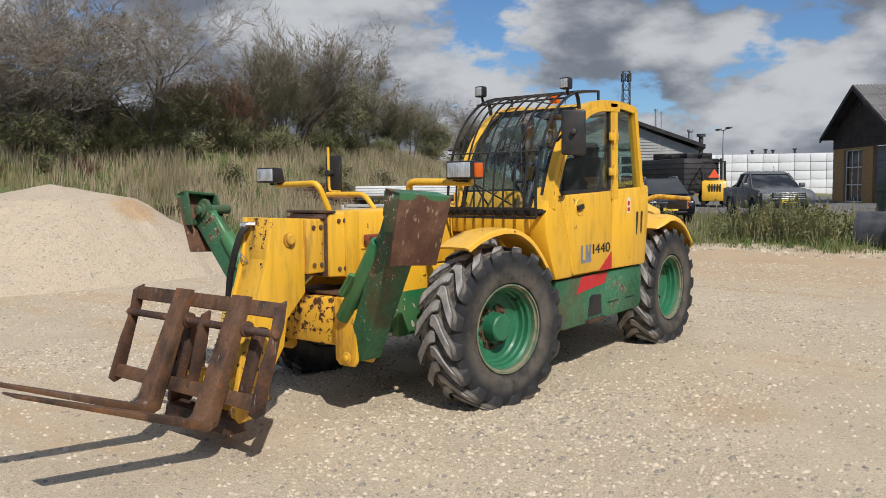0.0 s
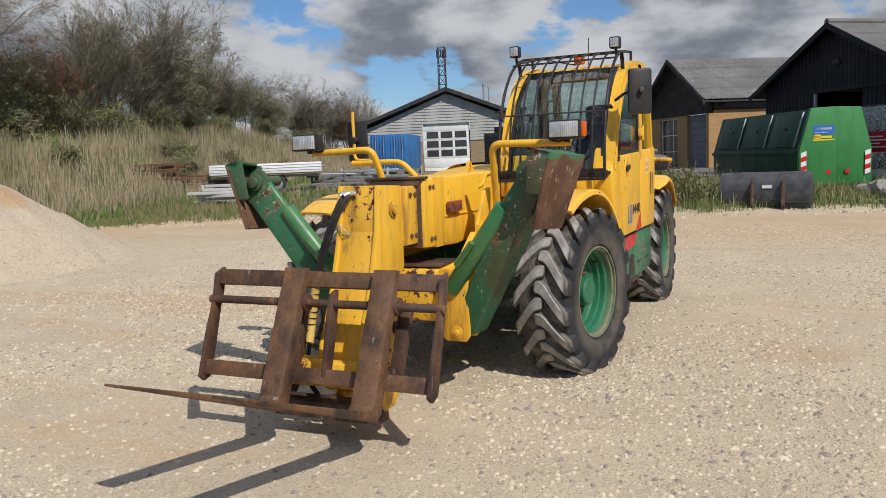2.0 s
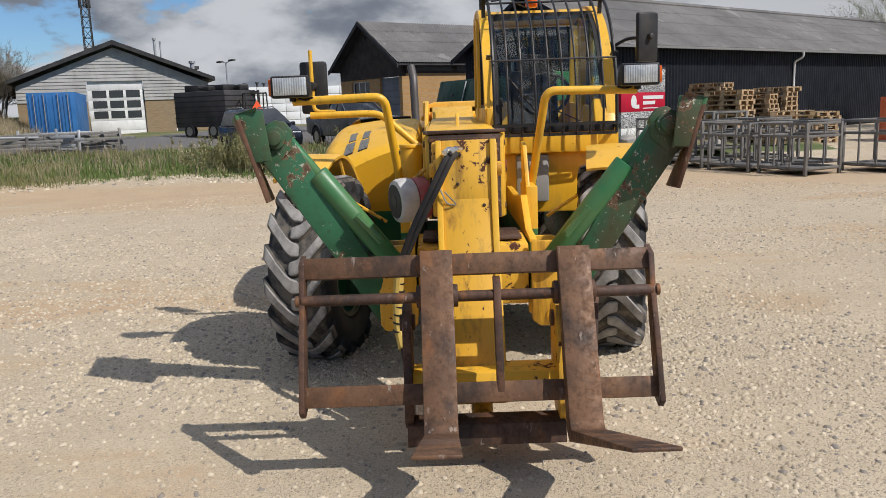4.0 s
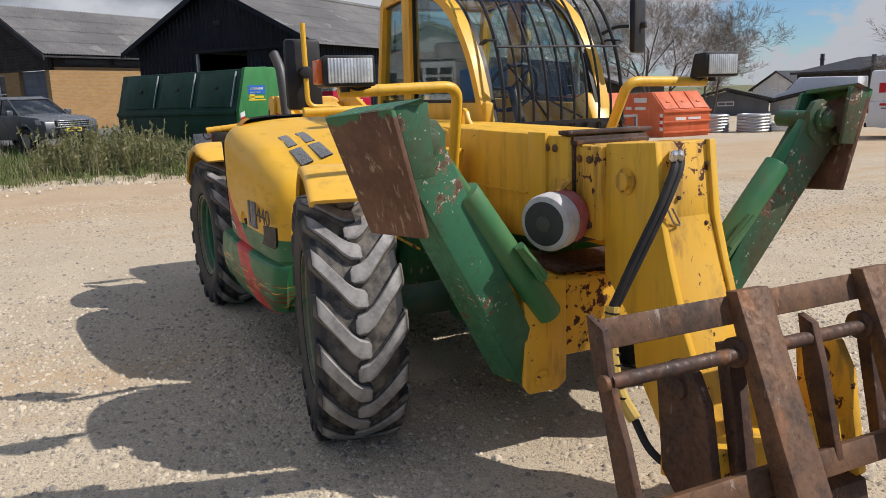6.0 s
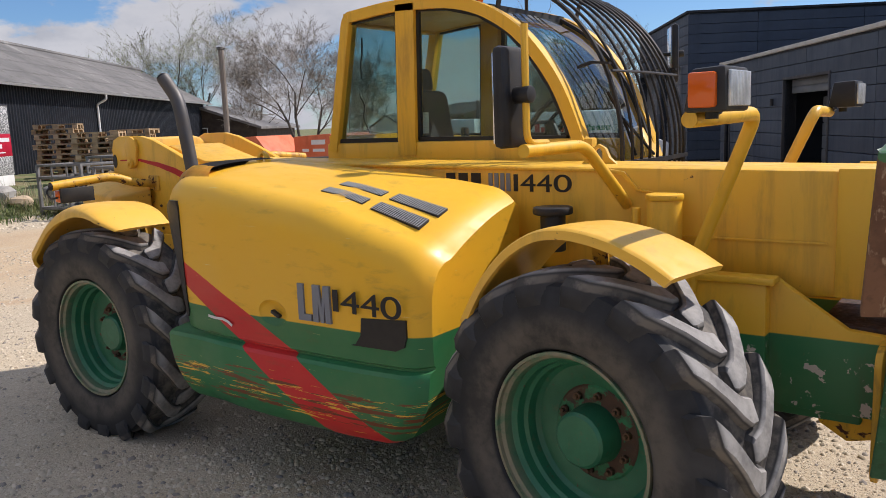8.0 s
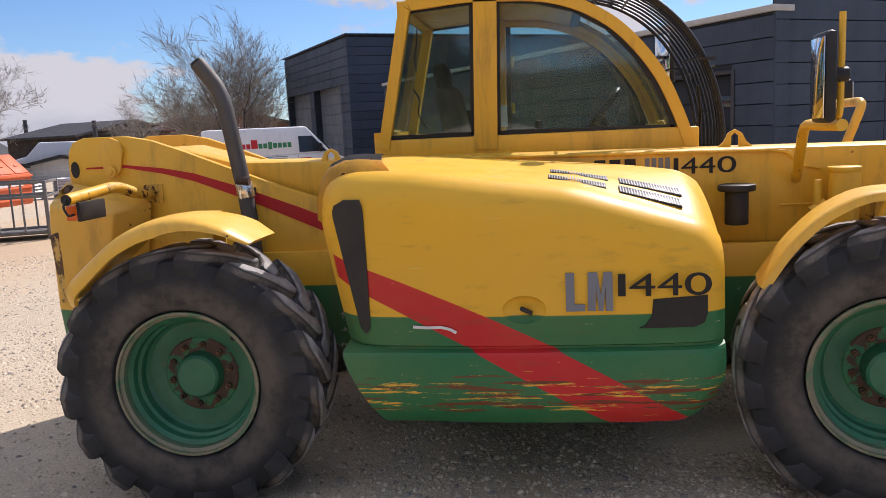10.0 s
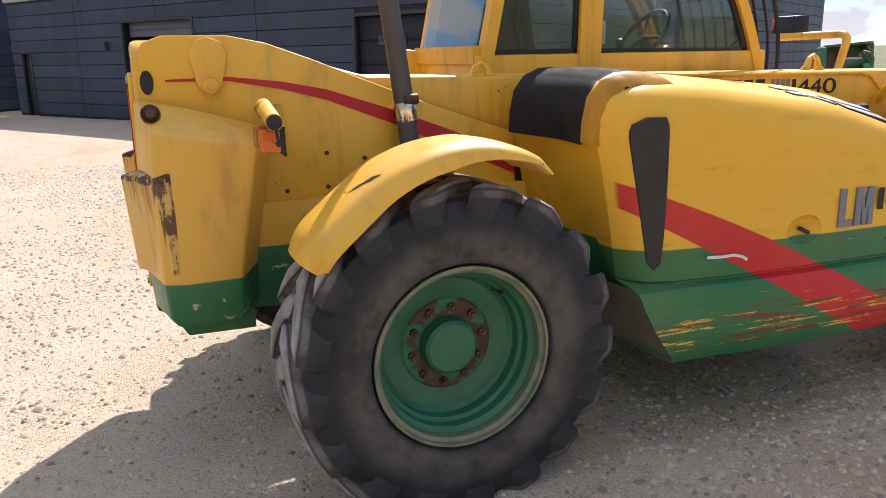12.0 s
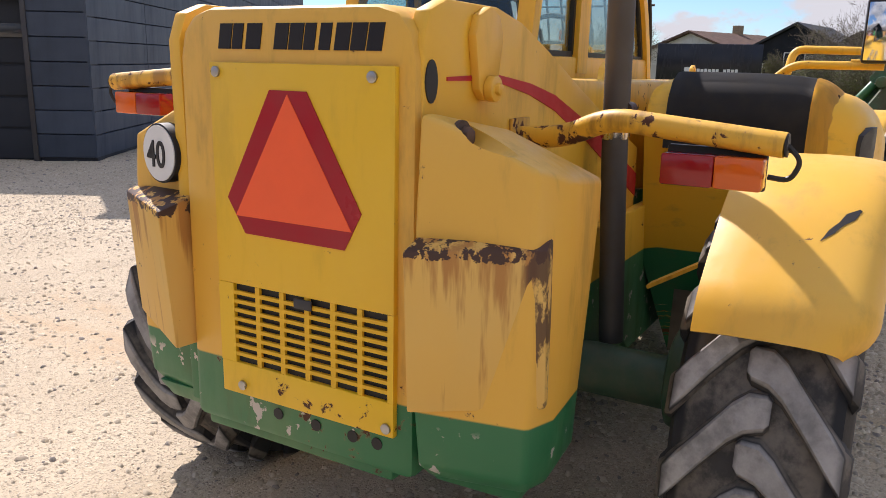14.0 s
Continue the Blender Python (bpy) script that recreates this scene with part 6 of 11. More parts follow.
for xx, zz in ((0.36, 2.412), (0.05, 2.437), (0.62, 2.335)):
    b = B()
    tube(b, [(xx, YR, zz), (xx, YL, zz)], 0.008, 6)
    part("guard_cross_bar", b, M_BLK, guard)
for y in (YR - 0.005, YL + 0.01):
    b = B()
    strap(b, [(0.86, y, 1.92), (0.93, y, 1.94), (1.03, y, 1.93)], 0.03, 0.012, (0, 1, 0))
    strap(b, [(0.93, y, 1.42), (1.08, y, 1.42)], 0.03, 0.02, (0, 1, 0))
    strap(b, [(0.40, y, 2.26), (0.42, y, 2.34), (0.45, y, 2.395)], 0.03, 0.012, (0, 1, 0))
    part("guard_bracket", b, M_BLK, guard)
    tb = B()
    rod(tb, (0.055, y, 2.36), (0.055, y, 2.44), 0.012, 8)
    part("guard_post", tb, M_BLK, guard)
# work lamps on the guard
for y in (YR + 0.015, YL - 0.01):
    b = B()
    tube(b, [(0.545, y, 2.35), (0.57, y, 2.42)], 0.012, 8)
    box(b, (0.585, y, 2.455), (0.075, 0.088, 0.095), 0.014)
    wl_ob = part("work_lamp", b, M_BLK, machine, "small square black work lamp")
    b = B()
    box(b, (0.6245, y, 2.455), (0.006, 0.068, 0.072), 0.003)
    part("lens", b, M_LENS, wl_ob)
b = B()
rod(b, (-0.02, 0.66, 2.37), (-0.02, 0.66, 2.45), 0.05, 20, 0.015)
part("beacon", b, M_AMB, machine, "orange beacon on the cab roof")
b = B()
tube(b, [(-0.1, 0.72, 2.37), (-0.16, 0.71, 2.62)], 0.004, 6)
part("aerial", b, M_BLK, machine)
b = B()
tube(b, rounded([(0.55, YR + 0.05, 2.36), (0.40, YR + 0.2, 2.40), (0.2, 0.5, 2.39), (-0.02, 0.62, 2.37)], 0.1), 0.006, 6)
part("cable", b, M_BLK, machine)
# wiper
b = B()
tube(b, rounded([(1.0, 0.62, 1.47), (1.005, 0.50, 1.62), (0.96, 0.36, 1.80)], 0.1), 0.008, 6)
strap(b, [(1.0, 0.88, 1.46), (1.005, 0.45, 1.66)], 0.012, 0.01, (1, 0, 0))
part("wiper", b, M_BLK, cab)

# ---- inside the cab ----
b = B()
span(b, -0.45, 0.02, 0.50, 0.92, 1.16, 1.30, 0.05)
seat = part("seat", b, M_SEAT, machine, "dark cloth driver's seat")
b = B()
box(b, (-0.44, 0.71, 1.58), (0.14, 0.44, 0.62), 0.06, turn(-10, "Y"))
part("backrest", b, M_SEAT, seat)
b = B()
box(b, (-0.52, 0.71, 1.95), (0.09, 0.26, 0.16), 0.04, turn(-8, "Y"))
part("headrest", b, M_SEAT, seat)
b = B()
rod(b, (-0.2, 0.71, 0.88), (-0.2, 0.71, 1.18), 0.12, 20, 0.01)
part("seat_base", b, M_BLK, seat)
b = B()
for k in range(24):
    a0, a1 = 2 * math.pi * k / 24, 2 * math.pi * (k + 1) / 24
    c = Vector((0.44, 0.70, 1.66))
    u, v = Vector((0.60, 0, 0.80)), Vector((0, 1, 0))
    rod(b, c + (u * math.cos(a0) + v * math.sin(a0)) * 0.19, c + (u * math.cos(a1) + v * math.sin(a1)) * 0.19, 0.015, 8)
for a in (0.5, 2.6, 4.7):
    rod(b, c, c + (u * math.cos(a) + v * math.sin(a)) * 0.185, 0.011, 6)
rod(b, c, c + Vector((0.14, 0, -0.30)), 0.035, 12, 0.005)
part("steering_wheel", b, M_BLK, machine, "black steering wheel")
b = B()
hexa(b, [(0.55, 0.30, 0.90), (0.86, 0.30, 0.90), (0.86, 1.02, 0.90), (0.55, 1.02, 0.90), (0.58, 0.30, 1.36), (0.88, 0.30, 1.42), (0.88, 1.02, 1.42), (0.58, 1.02, 1.36)], 0.03)
part("dashboard", b, M_BLK, machine, "black dashboard")
b = B()
span(b, -0.55, 0.20, 0.29, 0.45, 0.88, 1.40, 0.03)
part("side_console", b, M_DGREY, machine)
b = B()
tube(b, [(0.05, 0.38, 1.38), (0.07, 0.38, 1.58)], 0.014, 8)
box(b, (0.07, 0.38, 1.61), (0.04, 0.05, 0.08), 0.015)
part("joystick", b, M_BLK, machine)
b = B()
span(b, -0.80, 0.86, YR + 0.03, YL - 0.03, 0.86, 0.885, 0)
part("cab_floor", b, M_RUB, machine)
b = B()
tube(b, rounded([(-0.60, 0.29, 2.20), (-0.605, 0.29, 2.10), (-0.625, 0.292, 2.04), (-0.615, 0.29, 1.96)], 0.03), 0.005, 6)
tube(b, rounded([(-0.64, 0.29, 1.86), (-0.60, 0.29, 1.80), (-0.62, 0.29, 1.72), (-0.57, 0.29, 1.63)], 0.03), 0.005, 6)
part("cable", b, M_BLK, cab)
b = B()
span(b, -0.30, -0.10, 0.262, 0.266, 1.62, 1.74, 0)
part("sticker", b, M_WHT, cab)

# ---- ground ----
def sstep(a, b, x):
    t = np.clip((x - a) / (b - a), 0, 1)
    return t * t * (3 - 2 * t)


def vnoise(x, y, seed=0):
    """Smooth value noise on arrays."""
    xi, yi = np.floor(x).astype(int), np.floor(y).astype(int)
    fx, fy = x - xi, y - yi
    fx, fy = fx * fx * (3 - 2 * fx), fy * fy * (3 - 2 * fy)

    def h(i, j):
        n = (i * 374761393 + j * 668265263 + seed * 144665) & 0x7FFFFFFF
        n = ((n ^ (n >> 13)) * 1274126177) & 0x7FFFFFFF
        return ((n ^ (n >> 16)) & 0xFFFF) / 65535.0
    return (h(xi, yi) * (1 - fx) + h(xi + 1, yi) * fx) * (1 - fy) + (h(xi, yi + 1) * (1 - fx) + h(xi + 1, yi + 1) * fx) * fy


def fbm(x, y, seed=0, octaves=4):
    s, a, t = 0.0, 0.5, 0.0
    for k in range(octaves):
        s = s + a * vnoise(x * 2 ** k, y * 2 ** k, seed + k)
        t += a
        a *= 0.55
    return s / t


def edge_x(y):
    """Where the gravel ends and the verge begins, towards -x."""
    return -1.1 * sstep(0.2, 2.5, y) - 0.55 * np.exp(-((y - 1.6) / 1.2) ** 2) - 12.6 + 0.6 * np.sin(y * 0.31 + 0.5) + 0.35 * np.sin(y * 1.1) + 4.2 * sstep(-8.5, -16, y) - 60.0 * sstep(10.5, 16.0, y)


def bank_dist(x, y):
    """How far a place lies up the bank on the -y side."""
    foot = -14.6 + 0.215 * np.minimum(x + 4, 0) + 0.5 * np.sin(x * 0.25)
    return foot - y


def ground_z(x, y):
    x, y = np.asarray(x, float), np.asarray(y, float)
    z = 0.012 * (fbm(x * 1.3, y * 1.3, 1) - 0.5) + 0.07 * (fbm(x * 0.17, y * 0.17, 9) - 0.5) * sstep(4.5, 12, np.hypot(x, y))
    g = edge_x(y) - x
    verge = sstep(-0.3, 1.4, g)
    z = z + verge * (0.16 + 0.10 * fbm(x * 1.1, y * 1.1, 4)) + 0.26 * sstep(1, 7, g)
    # loose clods along the edge
    z = z + 0.16 * np.exp(-((g + 0.2) / 0.9) ** 2) * np.maximum(fbm(x * 1.9, y * 1.9, 6) - 0.35, 0)
    d = bank_dist(x, y)
    fall = 1 - 0.5 * sstep(-26, -46, x)
    z = z + 0.22 * sstep(-14, -22, x) * sstep(-9, -15, y)
    z = z + fall * (2.75 * sstep(0, 7.0, d) + 0.4 * sstep(6, 20, d)) + 0.25 * sstep(1, 5, d) * (fbm(x * 0.5, y * 0.5, 12) - 0.5)
    return z


def axis_coords():
    near = list(np.arange(-9, 9.01, 0.16))
    mid = list(np.arange(9.5, 34, 0.5))
    far = [36, 40, 46, 54, 65, 80, 110, 160, 260, 480, 1000, 2400]
    return np.array([-v for v in far[::-1]] + [-v for v in mid[::-1]] + near + mid + far)


GX, GY = axis_coords(), axis_coords()
gx, gy = np.meshgrid(GX, GY, indexing="ij")
gz = ground_z(gx, gy)
nx, ny = len(GX), len(GY)
gverts = np.stack([gx.ravel(), gy.ravel(), gz.ravel()], 1)
idx = np.arange(nx * ny).reshape(nx, ny)
gfaces = np.stack([idx[:-1, :-1].ravel(), idx[1:, :-1].ravel(), idx[1:, 1:].ravel(), idx[:-1, 1:].ravel()], 1).tolist()


def pebbles(m, scale, share):
    """One size of stone set into the ground: its mask, a tone for each stone, and its rounded height."""
    v = m.node("ShaderNodeTexVoronoi")
    m.put(v.inputs["Vector"], m.co)
    v.inputs["Scale"].default_value = scale
    c = m.node("ShaderNodeSeparateColor")
    m.put(c.inputs[0], v.outputs["Color"])
    rim = m.math("MULTIPLY", m.map(v.outputs["Distance"], 0.50, 0.30), m.map(c.outputs[0], 1 - share, 1 - share + 0.06))
    dome = m.math("MULTIPLY", m.map(v.outputs["Distance"], 0.52, 0.0), m.map(c.outputs[0], 1 - share, 1 - share + 0.06))
    return rim, c.outputs[1], dome


SPOT = (0.7, 2.5)


def ground_material():
    m = Mat("gravel_ground")
    grass, paved = m.attr("grass"), m.attr("paved")
    x, y, z = m.xyz()
    n1, n2, n3 = m.noise(1.1, 6, 0.6), m.noise(17, 6, 0.7), m.noise(85, 4, 0.65)
    pale = m.mix(m.map(n1, 0.35, 0.68), (0.465, 0.375, 0.257), (0.555, 0.458, 0.322))
    warm = m.mix(m.map(n1, 0.35, 0.68), (0.47, 0.325, 0.175), (0.41, 0.265, 0.14))
    # wheel tracks of sandy fines, running past the machine towards the verge
    track = m.noise(0.16, 5, 0.6, m.scaled((2.6, 0.55, 1), (0, 0, 0), (0, 0, radians(14))))
    patch = m.map(m.math("ADD", track, m.math("MULTIPLY", m.math("SUBTRACT", n1, 0.5), 0.22)), 0.53, 0.62)
    far = m.math("MULTIPLY", m.map(x, -5.0, -8.0), m.map(x, -13.5, -11.5))
    patch = m.math("MAXIMUM", patch, m.math("MULTIPLY", far, m.map(track, 0.36, 0.47)))
    col = m.mix(m.math("MULTIPLY", patch, 0.95), pale, warm)
    # one rusty-brown damp spot
    sx1, sy1 = m.math("SUBTRACT", x, SPOT[0]), m.math("SUBTRACT", y, SPOT[1])
    spot = m.math("ADD", m.math("MULTIPLY", sx1, sx1), m.math("MULTIPLY", m.math("MULTIPLY", sy1, sy1), 1.4))
    col = m.mix(m.map(m.math("ADD", spot, m.math("MULTIPLY", n1, 0.5)), 0.62, 0.22, 0, 0.75), col, (0.44, 0.29, 0.155))
    col = m.mix(m.map(n2, 0.42, 0.72, 0, 0.45), col, (0.33, 0.265, 0.185))
    # dark specks painted for the shade in gaps between stones
    col = m.mix(m.map(m.noise(58, 5, 0.7), 0.50, 0.66, 0, 0.65), col, (0.23, 0.18, 0.12))
    col = m.mix(m.map(m.noise(210, 3, 0.6), 0.35, 0.70, 0, 0.40), col, (0.63, 0.53, 0.39))
    h = m.math("MULTIPLY", n2, 0.4)
    clump = m.map(m.noise(0.75, 5, 0.6, m.scaled((1, 1, 1), (3, 8, 0))), 0.30, 0.56, 0.45, 1.0)
    loose = m.math("MULTIPLY", m.map(patch, 0.0, 1.0, 1.0, 0.3), clump)
    for scale, share, k in ((120, 0.65, 0.4), (64, 0.50, 0.35), (36, 0.10, 0.2)):
        rim, tone, dome = pebbles(m, scale, share)
        rim = m.math("MULTIPLY", rim, loose)
        tint = m.mix(tone, (0.24, 0.19, 0.13), (0.68, 0.58, 0.43))
        col = m.mix(m.math("MULTIPLY", rim, 0.85), col, tint)
        h = m.math("ADD", h, m.math("MULTIPLY", m.math("MULTIPLY", dome, loose), k))
    soil = m.mix(m.map(n2, 0.35, 0.65), (0.10, 0.08, 0.045), (0.13, 0.135, 0.05))
    turf = m.mix(m.map(m.noise(0.5, 5, 0.6), 0.4, 0.62), (0.085, 0.125, 0.03), (0.24, 0.195, 0.10))
    turf = m.mix(m.map(n2, 0.4, 0.7, 0, 0.6), turf, soil)
    gmask = m.map(m.math("ADD", grass, m.math("MULTIPLY", m.math("SUBTRACT", n1, 0.5), 0.9)), 0.45, 0.60)
    tar = m.mix(m.map(n2, 0.4, 0.7), (0.12, 0.115, 0.11), (0.17, 0.16, 0.15))
    col = m.mix(gmask, col, turf)
    col = m.mix(m.map(paved, 0.4, 0.6), col, tar)
    nn = m.bump(h, 1.0, 0.013)
    nn = m.bump(n3, 0.5, 0.004, nn)
    return m.done(col, 0.95, 0, nn)


M_GROUND = ground_material()
ground = raw("ground", gverts, gfaces, M_GROUND, smooth=180)
tagged(ground, "pale crushed gravel yard with sandy patches and a grass verge", "ground", kind="structure")
gat = ground.data.attributes.new("grass", "FLOAT", "POINT")
ggrass = np.maximum(sstep(-0.1, 1.1, edge_x(gy) - gx), sstep(-0.6, 0.8, bank_dist(gx, gy))) * 1.0
ggrass = np.maximum(ggrass, sstep(26, 40, gx))
gat.data.foreach_set("value", ggrass.ravel().astype(np.float32))
pat = ground.data.attributes.new("paved", "FLOAT", "POINT")
gpave = sstep(-16.0, -17.0, gx) * sstep(-15.5, -14.5, gy) * sstep(0.5, -0.5, gy + (gx + 20) * 0.35) * sstep(-60, -55, gx)
pat.data.foreach_set("value", gpave.ravel().astype(np.float32))


def stone_mesh(rng):
    """A broken, angular chip: an uneven foot of five corners under a smaller slanting top of three."""
    low = [(1.05 * rng.uniform(0.75, 1.2) * math.cos(a), 1.05 * rng.uniform(0.75, 1.2) * math.sin(a), -0.30) for a in (1.2566 * k + rng.uniform(-0.3, 0.3) for k in range(5))]
    top = [(0.62 * rng.uniform(0.7, 1.25) * math.cos(a), 0.62 * rng.uniform(0.7, 1.25) * math.sin(a), rng.uniform(0.28, 0.66)) for a in (2.0944 * k + 0.5 + rng.uniform(-0.4, 0.4) for k in range(3))]
    return low + top, [(0, 1, 5), (1, 6, 5), (1, 2, 6), (2, 3, 6), (3, 7, 6), (3, 4, 7), (4, 5, 7), (4, 0, 5), (5, 6, 7)]


def scatter(name, count, place, size, material, seed, label, category="gravel"):
    """Many small stones in one mesh. place(rng, n) gives x and y; size(rng, n) the radii."""
    rng = np.random.RandomState(seed)
    kinds = [stone_mesh(rng) for _ in range(8)]
    x, y = place(rng, count)
    r = size(rng, count)
    z = ground_z(x, y) + r * 0.14
    a, st = rng.uniform(0, 6.283, count), rng.uniform(0.7, 1.75, count)
    pick = rng.randint(0, 8, count)
    V, F, base = [], [], 0
    for k, (kv, kf) in enumerate(kinds):
        q = np.where(pick == k)[0]
        kv, kf = np.array(kv), np.array(kf)
        c, sn = (np.cos(a[q]) * r[q])[:, None], (np.sin(a[q]) * r[q])[:, None]
        vx, vy = kv[None, :, 0] * st[q][:, None], kv[None, :, 1]
        P = np.stack([x[q][:, None] + c * vx - sn * vy, y[q][:, None] + sn * vx + c * vy, z[q][:, None] + r[q][:, None] * kv[None, :, 2]], 2)
        V.append(P.reshape(-1, 3))
        F.append((kf[None] + base + (np.arange(len(q)) * len(kv))[:, None, None]).reshape(-1, 3))
        base += len(q) * len(kv)
    V, F = np.concatenate(V), np.concatenate(F)
    me = bpy.data.meshes.new(name)
    me.vertices.add(len(V))
    me.vertices.foreach_set("co", V.astype(np.float32).ravel())
    me.loops.add(F.size)
    me.loops.foreach_set("vertex_index", F.astype(np.int32).ravel())
    me.polygons.add(len(F))
    me.polygons.foreach_set("loop_start", (np.arange(len(F)) * 3).astype(np.int32))
    me.update(calc_edges=True)
    me.materials.append(material)
    return tagged(new(name, me), label, category, kind="stuff")


def stone_material():
    m = Mat("loose_stone")
    i = m.island()
    n = m.noise(40, 4, 0.6)
    col = m.mix(i, (0.36, 0.295, 0.205), (0.63, 0.535, 0.40))
    col = m.mix(m.map(m.math("FRACT", m.math("MULTIPLY", i, 17.3)), 0.84, 0.88), col, (0.24, 0.21, 0.18))
    col = m.mix(m.map(n, 0.4, 0.7, 0, 0.35), col, (0.36, 0.30, 0.215))
    return m.done(col, 0.9, 0, m.bump(n, 0.2, 0.004))


M_STONE = stone_material()


def yard(rng, n):
    """Spread over the yard, thickest within a few metres of the machine, in drifts with barer sand between."""
    xs, ys, have = [], [], 0
    while have < n:
        r, a = 0.3 + 10.7 * rng.uniform(0, 1, n) ** 0.75, rng.uniform(0, 2 * math.pi, n)
        x, y = r * np.cos(a) + 0.9, r * np.sin(a) - 0.2
        d = fbm(x * 0.55 + 7.0, y * 0.55 + 3.0, 41, 4) + 0.22 * np.exp(-((x - 3.0) ** 2 + (y - 2.3) ** 2) / 4.0) + 0.12 * (fbm(x * 2.5, y * 2.5, 47, 3) - 0.5)
        keep = rng.uniform(0, 1, n) < 0.28 + 0.72 * sstep(0.38, 0.66, d)
        xs.append(x[keep])
        ys.append(y[keep])
        have += int(keep.sum())
    return np.concatenate(xs)[:n], np.concatenate(ys)[:n]


def verge_line(rng, n):
    y = rng.uniform(-14, 8, n)
    return edge_x(y) + rng.normal(0.25, 0.4, n), y


scatter("loose_gravel", 125000, yard, lambda r, n: 0.0052 + 0.0140 * r.uniform(0, 1, n) ** 2.3, M_STONE, 3, "loose pale gravel stones lying on the yard")
scatter("scattered_stones", 1900, yard, lambda r, n: 0.013 + 0.017 * r.uniform(0, 1, n) ** 3, M_STONE, 5, "larger loose stones lying on the yard", "stones")
scatter("edge_clods", 1500, verge_line, lambda r, n: 0.012 + 0.05 * r.uniform(0, 1, n) ** 3, M_STONE, 8, "clods and stones along the verge", "stones")


# gravel heap
def heap():
    n, k = 150, 100
    xs, ys = np.linspace(-6.5, 9.5, n), np.linspace(-17.0, -7.4, k)
    X, Y = np.meshgrid(xs, ys, indexing="ij")
    d1 = np.hypot((X + 1.1) / 4.2, (Y + 11.3) / 3.2)
    d2 = np.hypot((X - 3.8) / 4.4, (Y + 12.6) / 3.4)
    H = np.maximum(2.3 * (1 - d1 ** 1.1), 1.75 * (1 - d2 ** 1.2))
    H = H + 0.22 * (fbm(X * 0.8, Y * 0.8, 21) - 0.5) + 0.10 * (fbm(X * 3.1, Y * 3.1, 23) - 0.5) + 0.05 * (fbm(X * 9, Y * 9, 24) - 0.5)
    H = np.where(H > 1.5, 1.5 + 0.35 * (H - 1.5), H)
    Z = ground_z(X, Y) * sstep(-1.5, 1, -bank_dist(X, Y)) + np.where(H > -0.1, H, -0.1) - 0.03
    verts = np.stack([X.ravel(), Y.ravel(), Z.ravel()], 1)
    ix = np.arange(n * k).reshape(n, k)
    faces = np.stack([ix[:-1, :-1].ravel(), ix[1:, :-1].ravel(), ix[1:, 1:].ravel(), ix[:-1, 1:].ravel()], 1).tolist()
    m = Mat("heap_gravel")
    x, y, z = m.xyz()
    n1, n2, n3 = m.noise(0.55, 5, 0.6), m.noise(9, 6, 0.7), m.noise(34, 5, 0.65)
    col = m.mix(m.map(n1, 0.56, 0.64, 0, 0.8), (0.56, 0.455, 0.325), (0.52, 0.36, 0.20))
    dx = m.math("ADD", x, 2.1)
    dz = m.math("SUBTRACT", z, 1.25)
    spot = m.math("ADD", m.math("MULTIPLY", m.math("MULTIPLY", dx, dx), 1.3), m.math("MULTIPLY", m.math("MULTIPLY", dz, dz), 7.0))
    col = m.mix(m.map(m.math("ADD", spot, m.math("MULTIPLY", n2, 0.9)), 0.95, 0.55), col, (0.52, 0.33, 0.17))
    col = m.mix(m.map(n2, 0.42, 0.7, 0, 0.4), col, (0.40, 0.325, 0.23))
    hh = m.math("ADD", n2, n3)
    for scale, share, kk in ((40, 0.55, 0.6), (17, 0.3, 1.0)):
        rim, tone, dome = pebbles(m, scale, share)
        col = m.mix(m.math("MULTIPLY", rim, 0.8), col, m.mix(tone, (0.33, 0.28, 0.22), (0.68, 0.61, 0.50)))
        hh = m.math("ADD", hh, m.math("MULTIPLY", dome, kk))
    return tagged(raw("mound", verts, faces, m.done(col, 0.95, 0, m.bump(hh, 0.9, 0.03)), smooth=180), "heap of pale gravel with orange sand on top", "gravel heap")


heap()

# ---- surroundings: materials ----
def gz(x, y):
    return float(ground_z(x, y))


def weathered(name, a, b, scale=3.0, streak=(1, 1, 0.2), rough=0.75, metal=0.0, dark=(0.05, 0.05, 0.05), k=0.4, rnd=0.0, bump=0.15):
    """A weathered plain surface: two tones, run-off streaks and fine grain; rnd: how far alike pieces differ."""
    m = Mat(name)
    n1, n2 = m.noise(scale, 5, 0.6), m.noise(scale * 3.1, 6, 0.65, m.scaled(streak))
    col = m.mix(m.map(n1, 0.36, 0.66), a, b)
    col = m.mix(m.map(n2, 0.48, 0.76, 0, k), col, dark)
    if rnd > 0:
        hsv = m.node("ShaderNodeHueSaturation")
        m.put(hsv.inputs["Value"], m.map(m.rnd(), 0, 1, 1 - rnd, 1 + rnd, False))
        m.put(hsv.inputs["Color"], col)
        col = hsv.outputs[0]
    return m.done(col, m.map(n2, 0.3, 0.8, rough - 0.08, min(0.98, rough + 0.12)), metal, m.bump(m.noise(scale * 14, 3), bump, 0.004), Specular_IOR_Level=0.5 if rough < 0.4 else 0.22)


